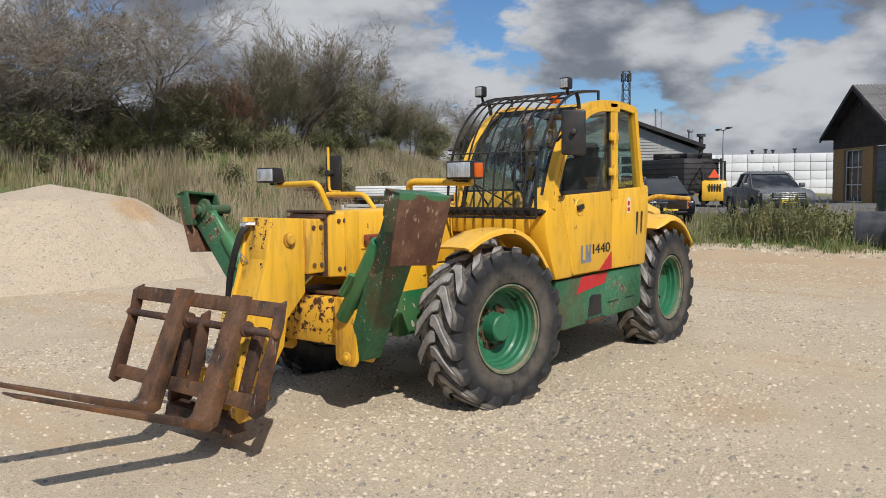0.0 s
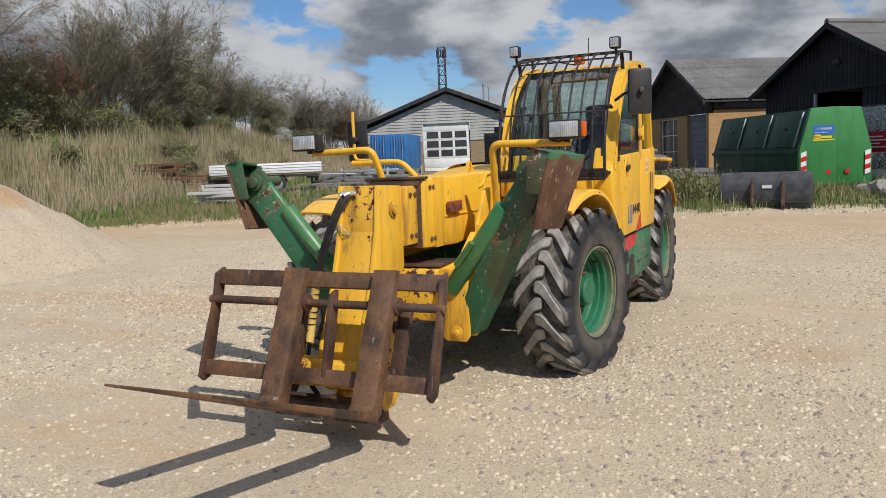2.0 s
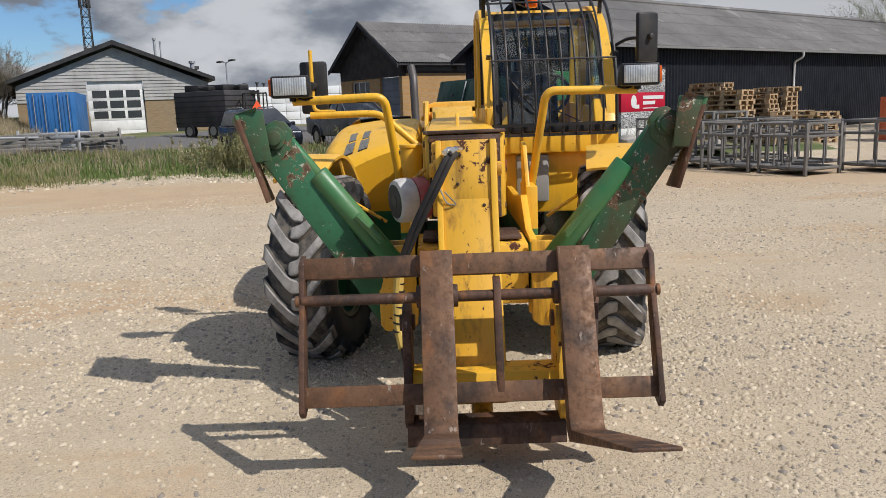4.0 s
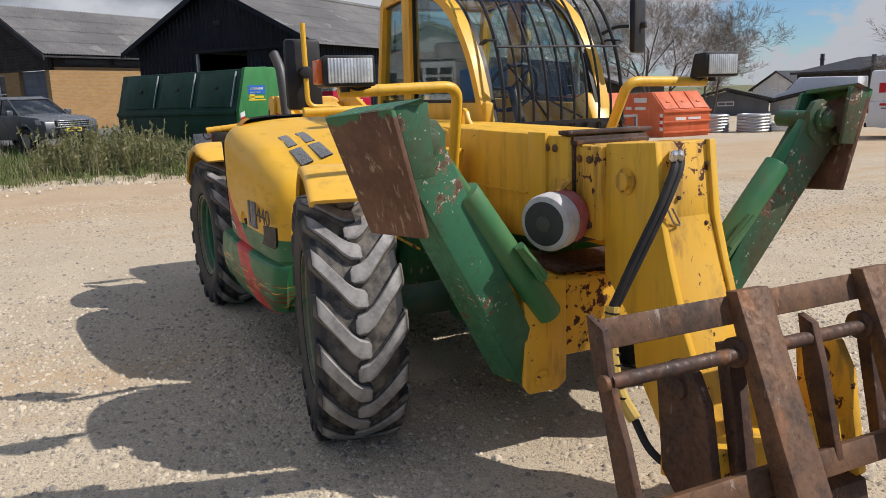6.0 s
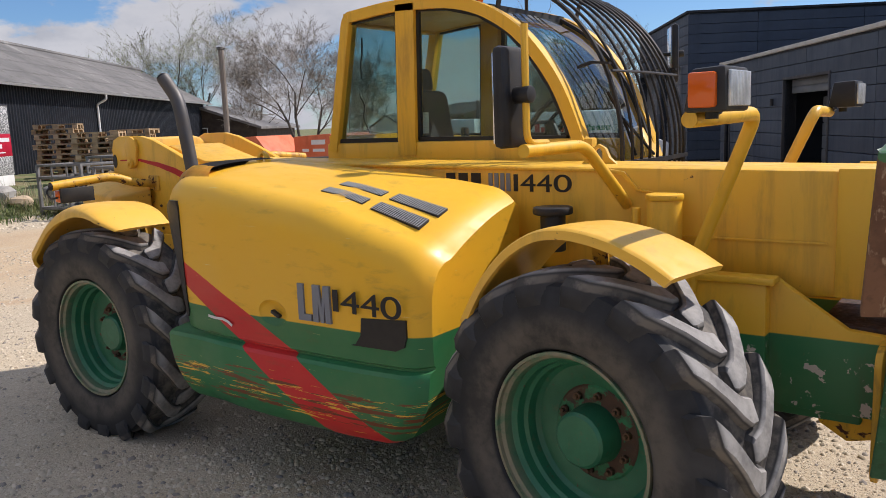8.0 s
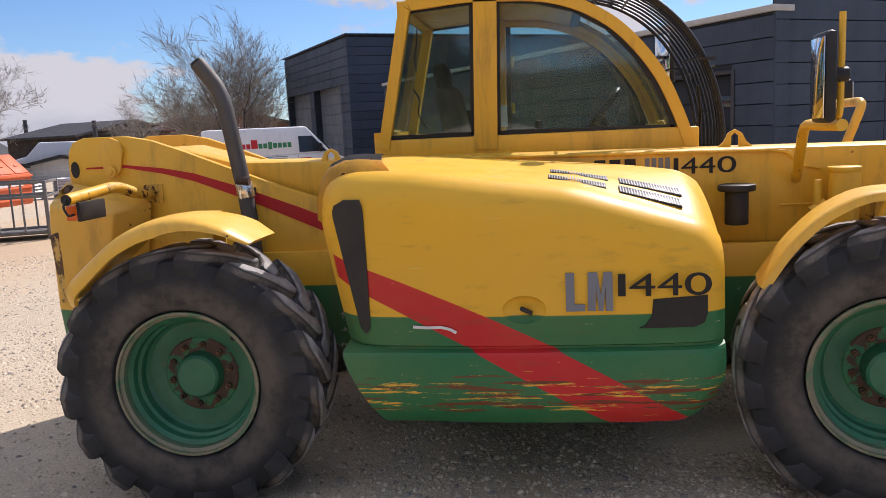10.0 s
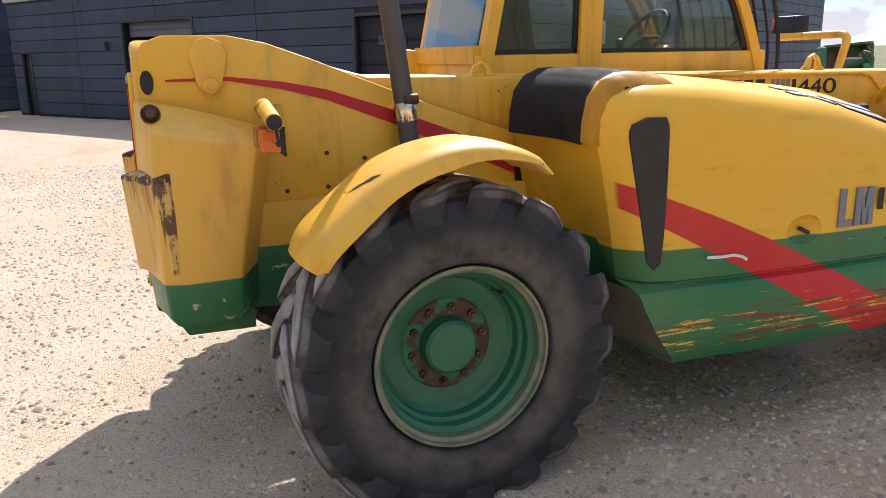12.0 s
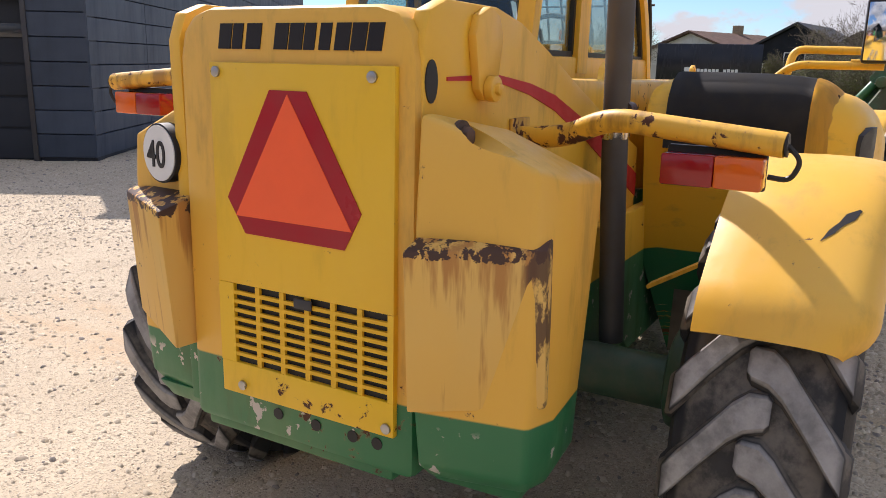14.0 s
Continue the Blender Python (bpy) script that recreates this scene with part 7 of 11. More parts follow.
def brick_wall(name, a, b, joint):
    m = Mat(name)
    x, y, z = m.xyz()
    v = m.node("ShaderNodeCombineXYZ")
    m.put(v.inputs[0], m.math("ADD", x, y))
    m.put(v.inputs[1], z)
    t = m.node("ShaderNodeTexBrick")
    m.put(t.inputs["Vector"], v.outputs[0])
    for i, c in ((1, a), (2, b), (3, joint)):
        t.inputs[i].default_value = (*c, 1)
    t.inputs["Scale"].default_value = 1.0
    t.inputs["Brick Width"].default_value, t.inputs["Row Height"].default_value = 0.24, 0.0667
    t.inputs["Mortar Size"].default_value = 0.006
    n = m.noise(1.2, 5, 0.6)
    col = m.mix(m.map(n, 0.45, 0.7, 0, 0.35), t.outputs["Color"], m.mix(0.5, a, (0.12, 0.09, 0.06)))
    return m.done(col, 0.88, 0, m.bump(t.outputs["Fac"], -0.3, 0.006))


def roof_sheet():
    m = Mat("fibre_cement")
    n1, n2, n3 = m.noise(0.35, 6, 0.65), m.noise(2.5, 6, 0.7), m.noise(25, 4)
    col = m.mix(m.map(n1, 0.35, 0.65), (0.125, 0.12, 0.115), (0.19, 0.18, 0.17))
    col = m.mix(m.map(n2, 0.5, 0.72, 0, 0.55), col, (0.085, 0.08, 0.062))
    col = m.mix(m.map(m.noise(0.8, 4, 0.5), 0.64, 0.68, 0, 0.5), col, (0.30, 0.29, 0.27))
    return m.done(col, 0.9, 0, m.bump(n3, 0.25, 0.006))


def pebble_print():
    """A printed sheet of dark pebbles with pale joints."""
    m = Mat("pebble_print")
    d = m.voronoi(13, "DISTANCE_TO_EDGE")
    v = m.node("ShaderNodeTexVoronoi")
    m.put(v.inputs["Vector"], m.co)
    v.inputs["Scale"].default_value = 13
    s = m.node("ShaderNodeSeparateColor")
    m.put(s.inputs[0], v.outputs["Color"])
    tone = m.mix(s.outputs[0], (0.03, 0.03, 0.032), (0.20, 0.20, 0.20))
    col = m.mix(m.map(d, 0.05, 0.12), (0.62, 0.62, 0.60), tone)
    return m.done(col, 0.5)


def leafy(name, a, b, c, rough=0.8, rnd=0.25):
    """Grass, twigs and leaves: each piece of its own tone."""
    m = Mat(name)
    i = m.island()
    big = m.noise(0.22, 4, 0.6)
    col = m.mix(m.map(i, 0.0, 1.0, 0, 1, False), a, b)
    col = m.mix(m.map(big, 0.46, 0.62, 0, 0.85), col, c)
    return m.done(col, rough)


M_BLACKCLAD = weathered("black_cladding", (0.008, 0.010, 0.014), (0.015, 0.017, 0.023), 1.2, rough=0.5, dark=(0.006, 0.007, 0.009), k=0.5)
M_ROOF = roof_sheet()
M_YBRICK = brick_wall("yellow_brick", (0.42, 0.245, 0.085), (0.36, 0.19, 0.06), (0.33, 0.27, 0.19))
M_TBRICK = brick_wall("tan_brick", (0.31, 0.22, 0.12), (0.25, 0.17, 0.09), (0.28, 0.24, 0.18))
M_BROWNB = weathered("dark_stained_boards", (0.040, 0.032, 0.027), (0.065, 0.052, 0.042), 2.0, (1, 1, 9), rough=0.8)
M_GREYCLAD = weathered("grey_cladding", (0.33, 0.325, 0.31), (0.42, 0.41, 0.39), 0.7, rough=0.6, dark=(0.18, 0.17, 0.15), k=0.45)
M_PANEL = weathered("slate_panel", (0.048, 0.062, 0.088), (0.058, 0.074, 0.103), 1.5, rough=0.55, dark=(0.038, 0.047, 0.064), k=0.4, rnd=0.13)
M_PANELD = weathered("slate_back", (0.022, 0.026, 0.034), (0.03, 0.034, 0.043), 1.5, rough=0.6)
M_DOORG = weathered("grey_door", (0.14, 0.155, 0.175), (0.17, 0.185, 0.21), 1.0, rough=0.5, dark=(0.09, 0.10, 0.115))
M_COPING = weathered("pale_coping", (0.44, 0.42, 0.39), (0.52, 0.50, 0.46), 1.5, rough=0.5, dark=(0.3, 0.28, 0.25))
M_WPANEL = weathered("white_panel", (0.70, 0.71, 0.72), (0.77, 0.78, 0.78), 0.3, rough=0.55, dark=(0.55, 0.55, 0.54), rnd=0.05)
M_WPAINT = weathered("white_paint", (0.70, 0.70, 0.68), (0.78, 0.78, 0.76), 1.5, rough=0.5, dark=(0.5, 0.48, 0.44))
# sunlit end and shaded sides of the container, put into two greens
M_CGRN = weathered("container_lit_green", (0.040, 0.185, 0.055), (0.055, 0.22, 0.07), 1.2, rough=0.5, dark=(0.03, 0.10, 0.035))
M_CDGRN = weathered("container_shaded_green", (0.014, 0.052, 0.032), (0.02, 0.068, 0.042), 1.2, rough=0.5, dark=(0.012, 0.03, 0.02))
M_PEBBLE = pebble_print()
M_BANNER = weathered("red_banner", (0.42, 0.012, 0.035), (0.48, 0.016, 0.042), 1.5, rough=0.5, dark=(0.3, 0.01, 0.03))
M_SKIP = weathered("orange_skip_paint", (0.62, 0.14, 0.055), (0.72, 0.19, 0.085), 1.4, rough=0.55, dark=(0.36, 0.10, 0.05))
M_BLUEC = weathered("blue_container", (0.03, 0.13, 0.34), (0.045, 0.17, 0.42), 0.8, rough=0.6, dark=(0.05, 0.08, 0.14))
M_WOOD = weathered("pallet_wood", (0.36, 0.25, 0.14), (0.46, 0.34, 0.21), 3.0, (1, 8, 8), rough=0.85, dark=(0.17, 0.13, 0.09), rnd=0.3)
M_BUCKET = weathered("worn_bucket_steel", (0.06, 0.063, 0.068), (0.105, 0.108, 0.112), 4.0, rough=0.45, metal=0.4, dark=(0.11, 0.055, 0.03), k=0.35)
M_CAGE = weathered("cage_steel", (0.17, 0.165, 0.155), (0.23, 0.22, 0.205), 5.0, rough=0.6, metal=0.3, dark=(0.11, 0.07, 0.05))
M_CARGREY = weathered("car_grey", (0.12, 0.125, 0.13), (0.14, 0.145, 0.15), 1.0, rough=0.3, metal=0.3, dark=(0.14, 0.14, 0.14), k=0.15, bump=0.0)
M_CARDARK = weathered("car_dark", (0.012, 0.015, 0.024), (0.015, 0.018, 0.028), 1.0, rough=0.25, metal=0.3, dark=(0.02, 0.02, 0.02), k=0.2, bump=0.0)
M_VAN = weathered("van_white", (0.72, 0.73, 0.74), (0.76, 0.77, 0.78), 0.8, rough=0.32, dark=(0.6, 0.59, 0.56), k=0.2, bump=0.0)
M_CARGLASS = plain("dark_car_glass", (0.02, 0.024, 0.028), 0.06, vary=0.1, bump=0.0)
M_WINGLASS = plain("window_glass", (0.035, 0.04, 0.045), 0.05, vary=0.15, bump=0.0)
M_TYRE2 = plain("car_tyre", (0.022, 0.022, 0.023), 0.8, vary=0.2)
M_ALLOY = plain("alloy_wheel", (0.42, 0.43, 0.44), 0.35, 0.8, vary=0.15)
M_TILE = weathered("roof_tile_brown", (0.10, 0.062, 0.045), (0.14, 0.085, 0.06), 2.0, rough=0.85)
M_SLATE = weathered("dark_roof", (0.035, 0.034, 0.036), (0.055, 0.053, 0.052), 2.0, rough=0.7)
M_RENDER = weathered("pale_render", (0.60, 0.59, 0.56), (0.68, 0.67, 0.64), 1.0, rough=0.85, dark=(0.35, 0.33, 0.30))
M_BARK = weathered("tree_bark", (0.085, 0.072, 0.062), (0.14, 0.125, 0.105), 4.0, (1, 1, 0.25), rough=0.95, dark=(0.045, 0.04, 0.034))
M_TWIG = leafy("twigs", (0.13, 0.107, 0.080), (0.23, 0.19, 0.145), (0.16, 0.125, 0.09))
M_TWIGP = leafy("pale_twigs", (0.19, 0.165, 0.135), (0.30, 0.265, 0.225), (0.22, 0.19, 0.155))
M_TWIGR = leafy("red_brown_twigs", (0.17, 0.085, 0.055), (0.25, 0.13, 0.08), (0.12, 0.065, 0.045))
M_LEAFO = leafy("olive_leaves", (0.12, 0.14, 0.045), (0.20, 0.205, 0.075), (0.16, 0.14, 0.06))
M_LEAFL = leafy("spring_leaves", (0.13, 0.17, 0.04), (0.20, 0.23, 0.07), (0.15, 0.17, 0.05))
M_DRYG = leafy("dry_grass", (0.29, 0.23, 0.14), (0.42, 0.345, 0.225), (0.19, 0.165, 0.085))
M_GRASS = leafy("green_grass", (0.075, 0.13, 0.025), (0.15, 0.20, 0.05), (0.20, 0.18, 0.07))
M_WEED = leafy("weed_leaves", (0.27, 0.28, 0.12), (0.46, 0.43, 0.25), (0.26, 0.26, 0.11))
M_BOULDER = weathered("boulder", (0.27, 0.26, 0.24), (0.36, 0.33, 0.29), 3.0, (1, 1, 1), rough=0.9, rnd=0.25, bump=0.5)
M_SANDST = weathered("tan_boulder", (0.42, 0.31, 0.19), (0.48, 0.37, 0.25), 3.0, (1, 1, 1), rough=0.9, bump=0.5)
M_YPLATE = plain("yellow_plate", (0.75, 0.55, 0.05), 0.5)
M_BLUEST = plain("blue_sticker", (0.02, 0.14, 0.48), 0.5)
M_YST = plain("yellow_sticker", (0.75, 0.55, 0.04), 0.5)
M_HEDGE = leafy("brown_hedge", (0.12, 0.095, 0.05), (0.19, 0.15, 0.08), (0.13, 0.12, 0.05))


# ---- surroundings: building blocks ----
def cut_wall(bm, x0, x1, z0, z1, y0, y1, holes=()):
    """An upright wall along x with openings (x0, x1, z0, z1) right through it."""
    xs = sorted({x0, x1, *[h[0] for h in holes], *[h[1] for h in holes]})
    zs = sorted({z0, z1, *[h[2] for h in holes], *[h[3] for h in holes]})
    for a, b in zip(xs, xs[1:]):
        run = None
        for c, d in zip(zs, zs[1:]):
            mx, mz = (a + b) / 2, (c + d) / 2
            solid = not any(h[0] < mx < h[1] and h[2] < mz < h[3] for h in holes) and x0 < mx < x1 and z0 < mz < z1
            if solid:
                run = (run[0], d) if run else (c, d)
            if run and (not solid or d == zs[-1]):
                span(bm, a, b, y0, y1, run[0], run[1], 0)
                run = None
    return bm


def ribs(x0, x1, top, z0, pitch, depth, holes=(), y=0.0):
    """Upright ribbed sheeting along x, standing proud towards -y; top(x) is its upper edge."""
    V, F = [], []
    n = max(2, int((x1 - x0) / pitch) * 4)
    cx = [x0 + (x1 - x0) * i / n for i in range(n + 1)]
    cy = [y - (depth if i % 4 in (1, 2) else 0.0) - 0.004 for i in range(n + 1)]
    for i in range(n):
        mx = (cx[i] + cx[i + 1]) / 2
        cuts = [(h[2], h[3]) for h in holes if h[0] < mx < h[1]]
        lo, spans_ = z0, []
        for c in sorted(cuts):
            spans_.append((lo, c[0]))
            lo = c[1]
        spans_.append((lo, None))
        for s, e in spans_:
            ta, tb = (top(cx[i]), top(cx[i + 1])) if e is None else (e, e)
            if min(ta, tb) <= s + 0.01:
                continue
            k = len(V)
            V += [(cx[i], cy[i], s), (cx[i + 1], cy[i + 1], s), (cx[i + 1], cy[i + 1], tb), (cx[i], cy[i], ta)]
            F.append((k, k + 1, k + 2, k + 3))
    return V, F


def wave_roof(y0, y1, xe, ze, xr, zr, pitch=0.18, depth=0.028, course=1.15):
    """Corrugated roofing from an eave (xe, ze) up to a ridge (xr, zr), running along y, in lapped courses."""
    n = int((y1 - y0) / pitch * 4)
    ys = np.linspace(y0, y1, n + 1)
    wave = depth * np.sin(np.arange(n + 1) * math.pi / 2)
    slope = math.hypot(xr - xe, zr - ze)
    rows = max(1, int(round(slope / course)))
    V, F = [], []
    for r in range(rows):
        for j, f in enumerate((r / rows, (r + 1.06) / rows)):
            f = min(f, 1.0)
            lift = 0.022 if j == 0 else 0.0
            V += [(xe + (xr - xe) * f, y, ze + (zr - ze) * f + w + lift) for y, w in zip(ys, wave)]
        b = r * 2 * (n + 1)
        F += [(b + i, b + i + 1, b + n + 2 + i, b + n + 1 + i) for i in range(n)]
    return V, F


def moved(bm, m):
    bmesh.ops.transform(bm, matrix=m, verts=bm.verts)
    return bm


def bars(parent, mats, rows, m, name="lettering_bar"):
    """Plain bars that stand for writing: rows of (x0, x1, y, height, material index) in the pose m."""
    for x0, x1, y, h, k in rows:
        bm = B()
        span(bm, x0, x1, y - h / 2, y + h / 2, -0.004, 0.004, 0)
        part(name, moved(bm, m), mats[k], parent)


def window_unit(parent, x0, x1, z0, z1, y, cols=2, rows=2, frame_mat=None, name="window"):
    """A framed window along x, its face towards -y: frame, glazing bars and one pane for each light."""
    fm = frame_mat or M_WPAINT
    bm = B()
    w = 0.06
    for a, b in ((x0, x0 + w), (x1 - w, x1)):
        span(bm, a, b, y, y + 0.08, z0, z1, 0)
    for a, b in ((z0, z0 + w), (z1 - w, z1)):
        span(bm, x0 + w, x1 - w, y, y + 0.08, a, b, 0)
    for i in range(1, cols):
        c = x0 + (x1 - x0) * i / cols
        span(bm, c - 0.025, c + 0.025, y + 0.01, y + 0.07, z0 + w, z1 - w, 0)
    for i in range(1, rows):
        c = z0 + (z1 - z0) * i / rows
        span(bm, x0 + w, x1 - w, y + 0.012, y + 0.068, c - 0.025, c + 0.025, 0)
    ob = part(name, bm, fm, parent)
    for i in range(cols):
        for j in range(rows):
            bm = B()
            a, b = x0 + (x1 - x0) * i / cols + 0.03, x0 + (x1 - x0) * (i + 1) / cols - 0.03
            c, d = z0 + (z1 - z0) * j / rows + 0.03, z0 + (z1 - z0) * (j + 1) / rows - 0.03
            span(bm, a, b, y + 0.035, y + 0.045, c, d, 0)
            part("pane", bm, M_WINGLASS, ob)
    return ob


def slat_door(parent, x0, x1, z0, z1, y, mat, n=10, name="roll_door"):
    bm = B()
    span(bm, x0, x1, y + 0.03, y + 0.06, z0, z1, 0)
    door = part(name, bm, mat, parent)
    h = (z1 - z0) / n
    for i in range(n):
        bm = B()
        span(bm, x0, x1, y, y + 0.0295, z0 + h * i + 0.008, z0 + h * (i + 1) - 0.008, 0.006)
        part("slat", bm, mat, door)
    return door


# ---- black barn ----
def black_barn():
    t = thing("barn", "long black-clad barn with a grey corrugated roof", "barn", (-28.43, 1.03, 0.0), 38.5)
    W, LEN, E, A, z0 = 8.0, 30.8, 3.67, 5.75, 0.2
    mid = W / 2
    top = lambda x: E + (A - E) * (1 - abs(x - mid) / mid)
    door = (3.0, 5.3, z0, 3.4)
    bm = B()
    cut_wall(bm, 0, W, z0 - 0.4, E, 0, 0.12, [(door[0], door[1], z0 - 0.4, door[3])])
    prism(bm, [(0, E), (W, E), (mid, A)], "xz", 0, 0.12, 0)
    span(bm, 0, 0.12, 0.12, LEN, z0 - 0.4, E, 0)
    span(bm, W - 0.12, W, 0.12, LEN, z0 - 0.4, E, 0)
    span(bm, 0.12, W - 0.12, LEN - 0.12, LEN, z0 - 0.4, E, 0)
    prism(bm, [(0, E), (W, E), (mid, A)], "xz", LEN - 0.12, LEN, 0)
    part("wall", bm, M_BLACKCLAD, t)
    V, F = ribs(0, W, top, z0 - 0.2, 0.2, 0.035, [(door[0], door[1], z0 - 0.3, door[3])])
    raw("gable_cladding", V, F, M_BLACKCLAD, t)
    V, F = ribs(0, LEN, lambda x: E, z0 - 0.2, 0.2, 0.035)
    side = raw("side_cladding", V, F, M_BLACKCLAD, t)
    side.matrix_local = pose(W, 0, 0, 0, 0, 90)
    for s, x in ((-1, 0.0), (1, W)):
        V, F = wave_roof(-0.45, LEN + 0.3, x + s * 0.45, E - 0.19 + 0.06, mid, A + 0.10)
        raw("roof", V, F, M_ROOF, t, smooth=60)
        bm = B()
        prism(bm, [(x + s * 0.45, E - 0.27), (x + s * 0.45, E - 0.09), (mid, A + 0.10), (mid, A - 0.12)], "xz", -0.47, -0.42, 0)
        part("verge_board", bm, M_BLACKCLAD, t)
        bm = B()
        prism(bm, [(x + s * 0.45, E - 0.18), (x + s * 0.45, E - 0.15), (mid, A + 0.05), (mid, A + 0.02)], "xz", -0.42, LEN + 0.3, 0)
        part("roof_lining", bm, M_BLACKCLAD, t)
    bm = B()
    tube(bm, [(mid, -0.45, A + 0.12), (mid, LEN + 0.3, A + 0.12)], 0.12, 8)
    part("ridge_cap", bm, M_ROOF, t)
    bm = B()
    gx0 = W + 0.5
    prism(bm, [(gx0 - 0.07, E - 0.12), (gx0 - 0.05, E - 0.2), (gx0 + 0.05, E - 0.2), (gx0 + 0.07, E - 0.12)], "xz", -0.4, LEN + 0.2, 0)
    part("gutter", bm, M_GALV, t)
    bm = B()
    tube(bm, rounded([(gx0, 12.6, E - 0.2), (gx0, 12.6, E - 0.4), (W + 0.1, 12.6, E - 0.6), (W + 0.1, 12.6, 0.2)], 0.1), 0.05, 8)
    part("downpipe", bm, M_WPAINT, t, "white downpipe")
    # the open doorway: a rail over it, a leaf pushed aside, a pale sheet within
    bm = B()
    span(bm, 2.8, 7.4, -0.12, -0.06, 3.42, 3.52, 0.005)
    part("door_rail", bm, M_BLACKCLAD, t)
    bm = B()
    span(bm, 2.96, 3.02, -0.10, 0.02, z0, 3.40, 0.005)
    part("door_jamb", bm, M_COPING, t)
    bm = B()
    box(bm, (4.6, 2.2, 3.10), (1.1, 1.6, 0.04), 0, turn(14, "X"))
    part("inner_sheet", bm, M_COPING, t)
    bm = B()
    span(bm, 0.3, W - 0.3, 6.0, 6.1, 0.2, E, 0)
    part("inner_wall", bm, M_BLACKCLAD, t)
    bm = B()
    box(bm, (4.1, -0.09, 4.45), (0.32, 0.06, 0.16), 0.01)
    part("gable_vent", bm, M_BLK, t)
    return t


black_barn()


# ---- yellow brick workshop with a dark gable ----
def brick_shed():
    t = thing("workshop", "yellow brick workshop with dark boarded gable and grey roof", "workshop", (-43.46, -6.23, 0.35), 35.6)
    W, LEN, E, A = 6.95, 13.0, 3.85, 6.15
    mid = 3.35
    holes = [(1.35, 3.45, 0.1, 2.95), (4.6, 6.65, -0.35, 3.05)]
    bm = B()
    cut_wall(bm, 0, W, -0.5, 3.05, 0, 0.3, holes)
    span(bm, W - 0.3, W, 0.3, LEN, -0.5, 3.2, 0)
    span(bm, 0, 0.3, 0.3, LEN, -0.5, 3.2, 0)
    span(bm, 0.3, W - 0.3, LEN - 0.3, LEN, -0.5, E, 0)
    part("brick_wall", bm, M_YBRICK, t)
    bm = B()
    n = 20
    for i in range(n):
        za, zb = 3.06 + (A - 3.06) * i / n, 3.06 + (A - 3.06) * (i + 1) / n

        def edge(z, lean):
            return 0.0 if z <= E else mid * (z - E) / (A - E), W if z <= E else W - (W - mid) * (z - E) / (A - E)
        (a0, a1), (b0, b1) = edge(za, 0), edge(zb, 0)
        bm = B()
        hexa(bm, [(a0, -0.03, za), (a1, -0.03, za), (a1, 0.2, za), (a0, 0.2, za), (b0, 0.0, zb), (b1, 0.0, zb), (b1, 0.2, zb), (b0, 0.2, zb)], 0)
        part("board", bm, M_BROWNB, t)
    window_unit(t, 1.35, 3.45, 0.1, 2.95, 0.12, 3, 3)
    slat_door(t, 4.62, 6.63, -0.35, 3.03, 0.15, M_DOORG, 9)
    bm = B()
    span(bm, W - 0.2, W - 0.05, 0.3, LEN - 0.3, 3.2, E, 0)
    part("clerestory", bm, M_BROWNB, t)
    for k in range(4):
        bm = B()
        span(bm, W - 0.06, W - 0.03, 0.9 + 2.9 * k, 3.5 + 2.9 * k, 3.32, 3.72, 0)
        part("pane", bm, M_WINGLASS, t)
    for s, x in ((-1, 0.0), (1, W)):
        xe = x + s * 0.5
        ze = E - 0.35
        V, F = wave_roof(-0.55, LEN + 0.3, xe, ze + 0.25, mid, A + 0.18)
        raw("roof", V, F, M_ROOF, t, smooth=60)
        bm = B()
        prism(bm, [(xe, ze - 0.02), (xe, ze + 0.2), (mid, A + 0.16), (mid, A - 0.08)], "xz", -0.6, -0.52, 0)
        part("verge_board", bm, M_SLATE, t)
        bm = B()
        prism(bm, [(xe, ze + 0.1), (xe, ze + 0.15), (mid, A + 0.1), (mid, A + 0.05)], "xz", -0.52, LEN + 0.3, 0)
        part("roof_lining", bm, M_SLATE, t)
    bm = B()
    box(bm, (mid - 0.2, -0.05, 5.35), (0.3, 0.06, 0.2), 0.01)
    part("gable_vent", bm, M_BLK, t)


brick_shed()


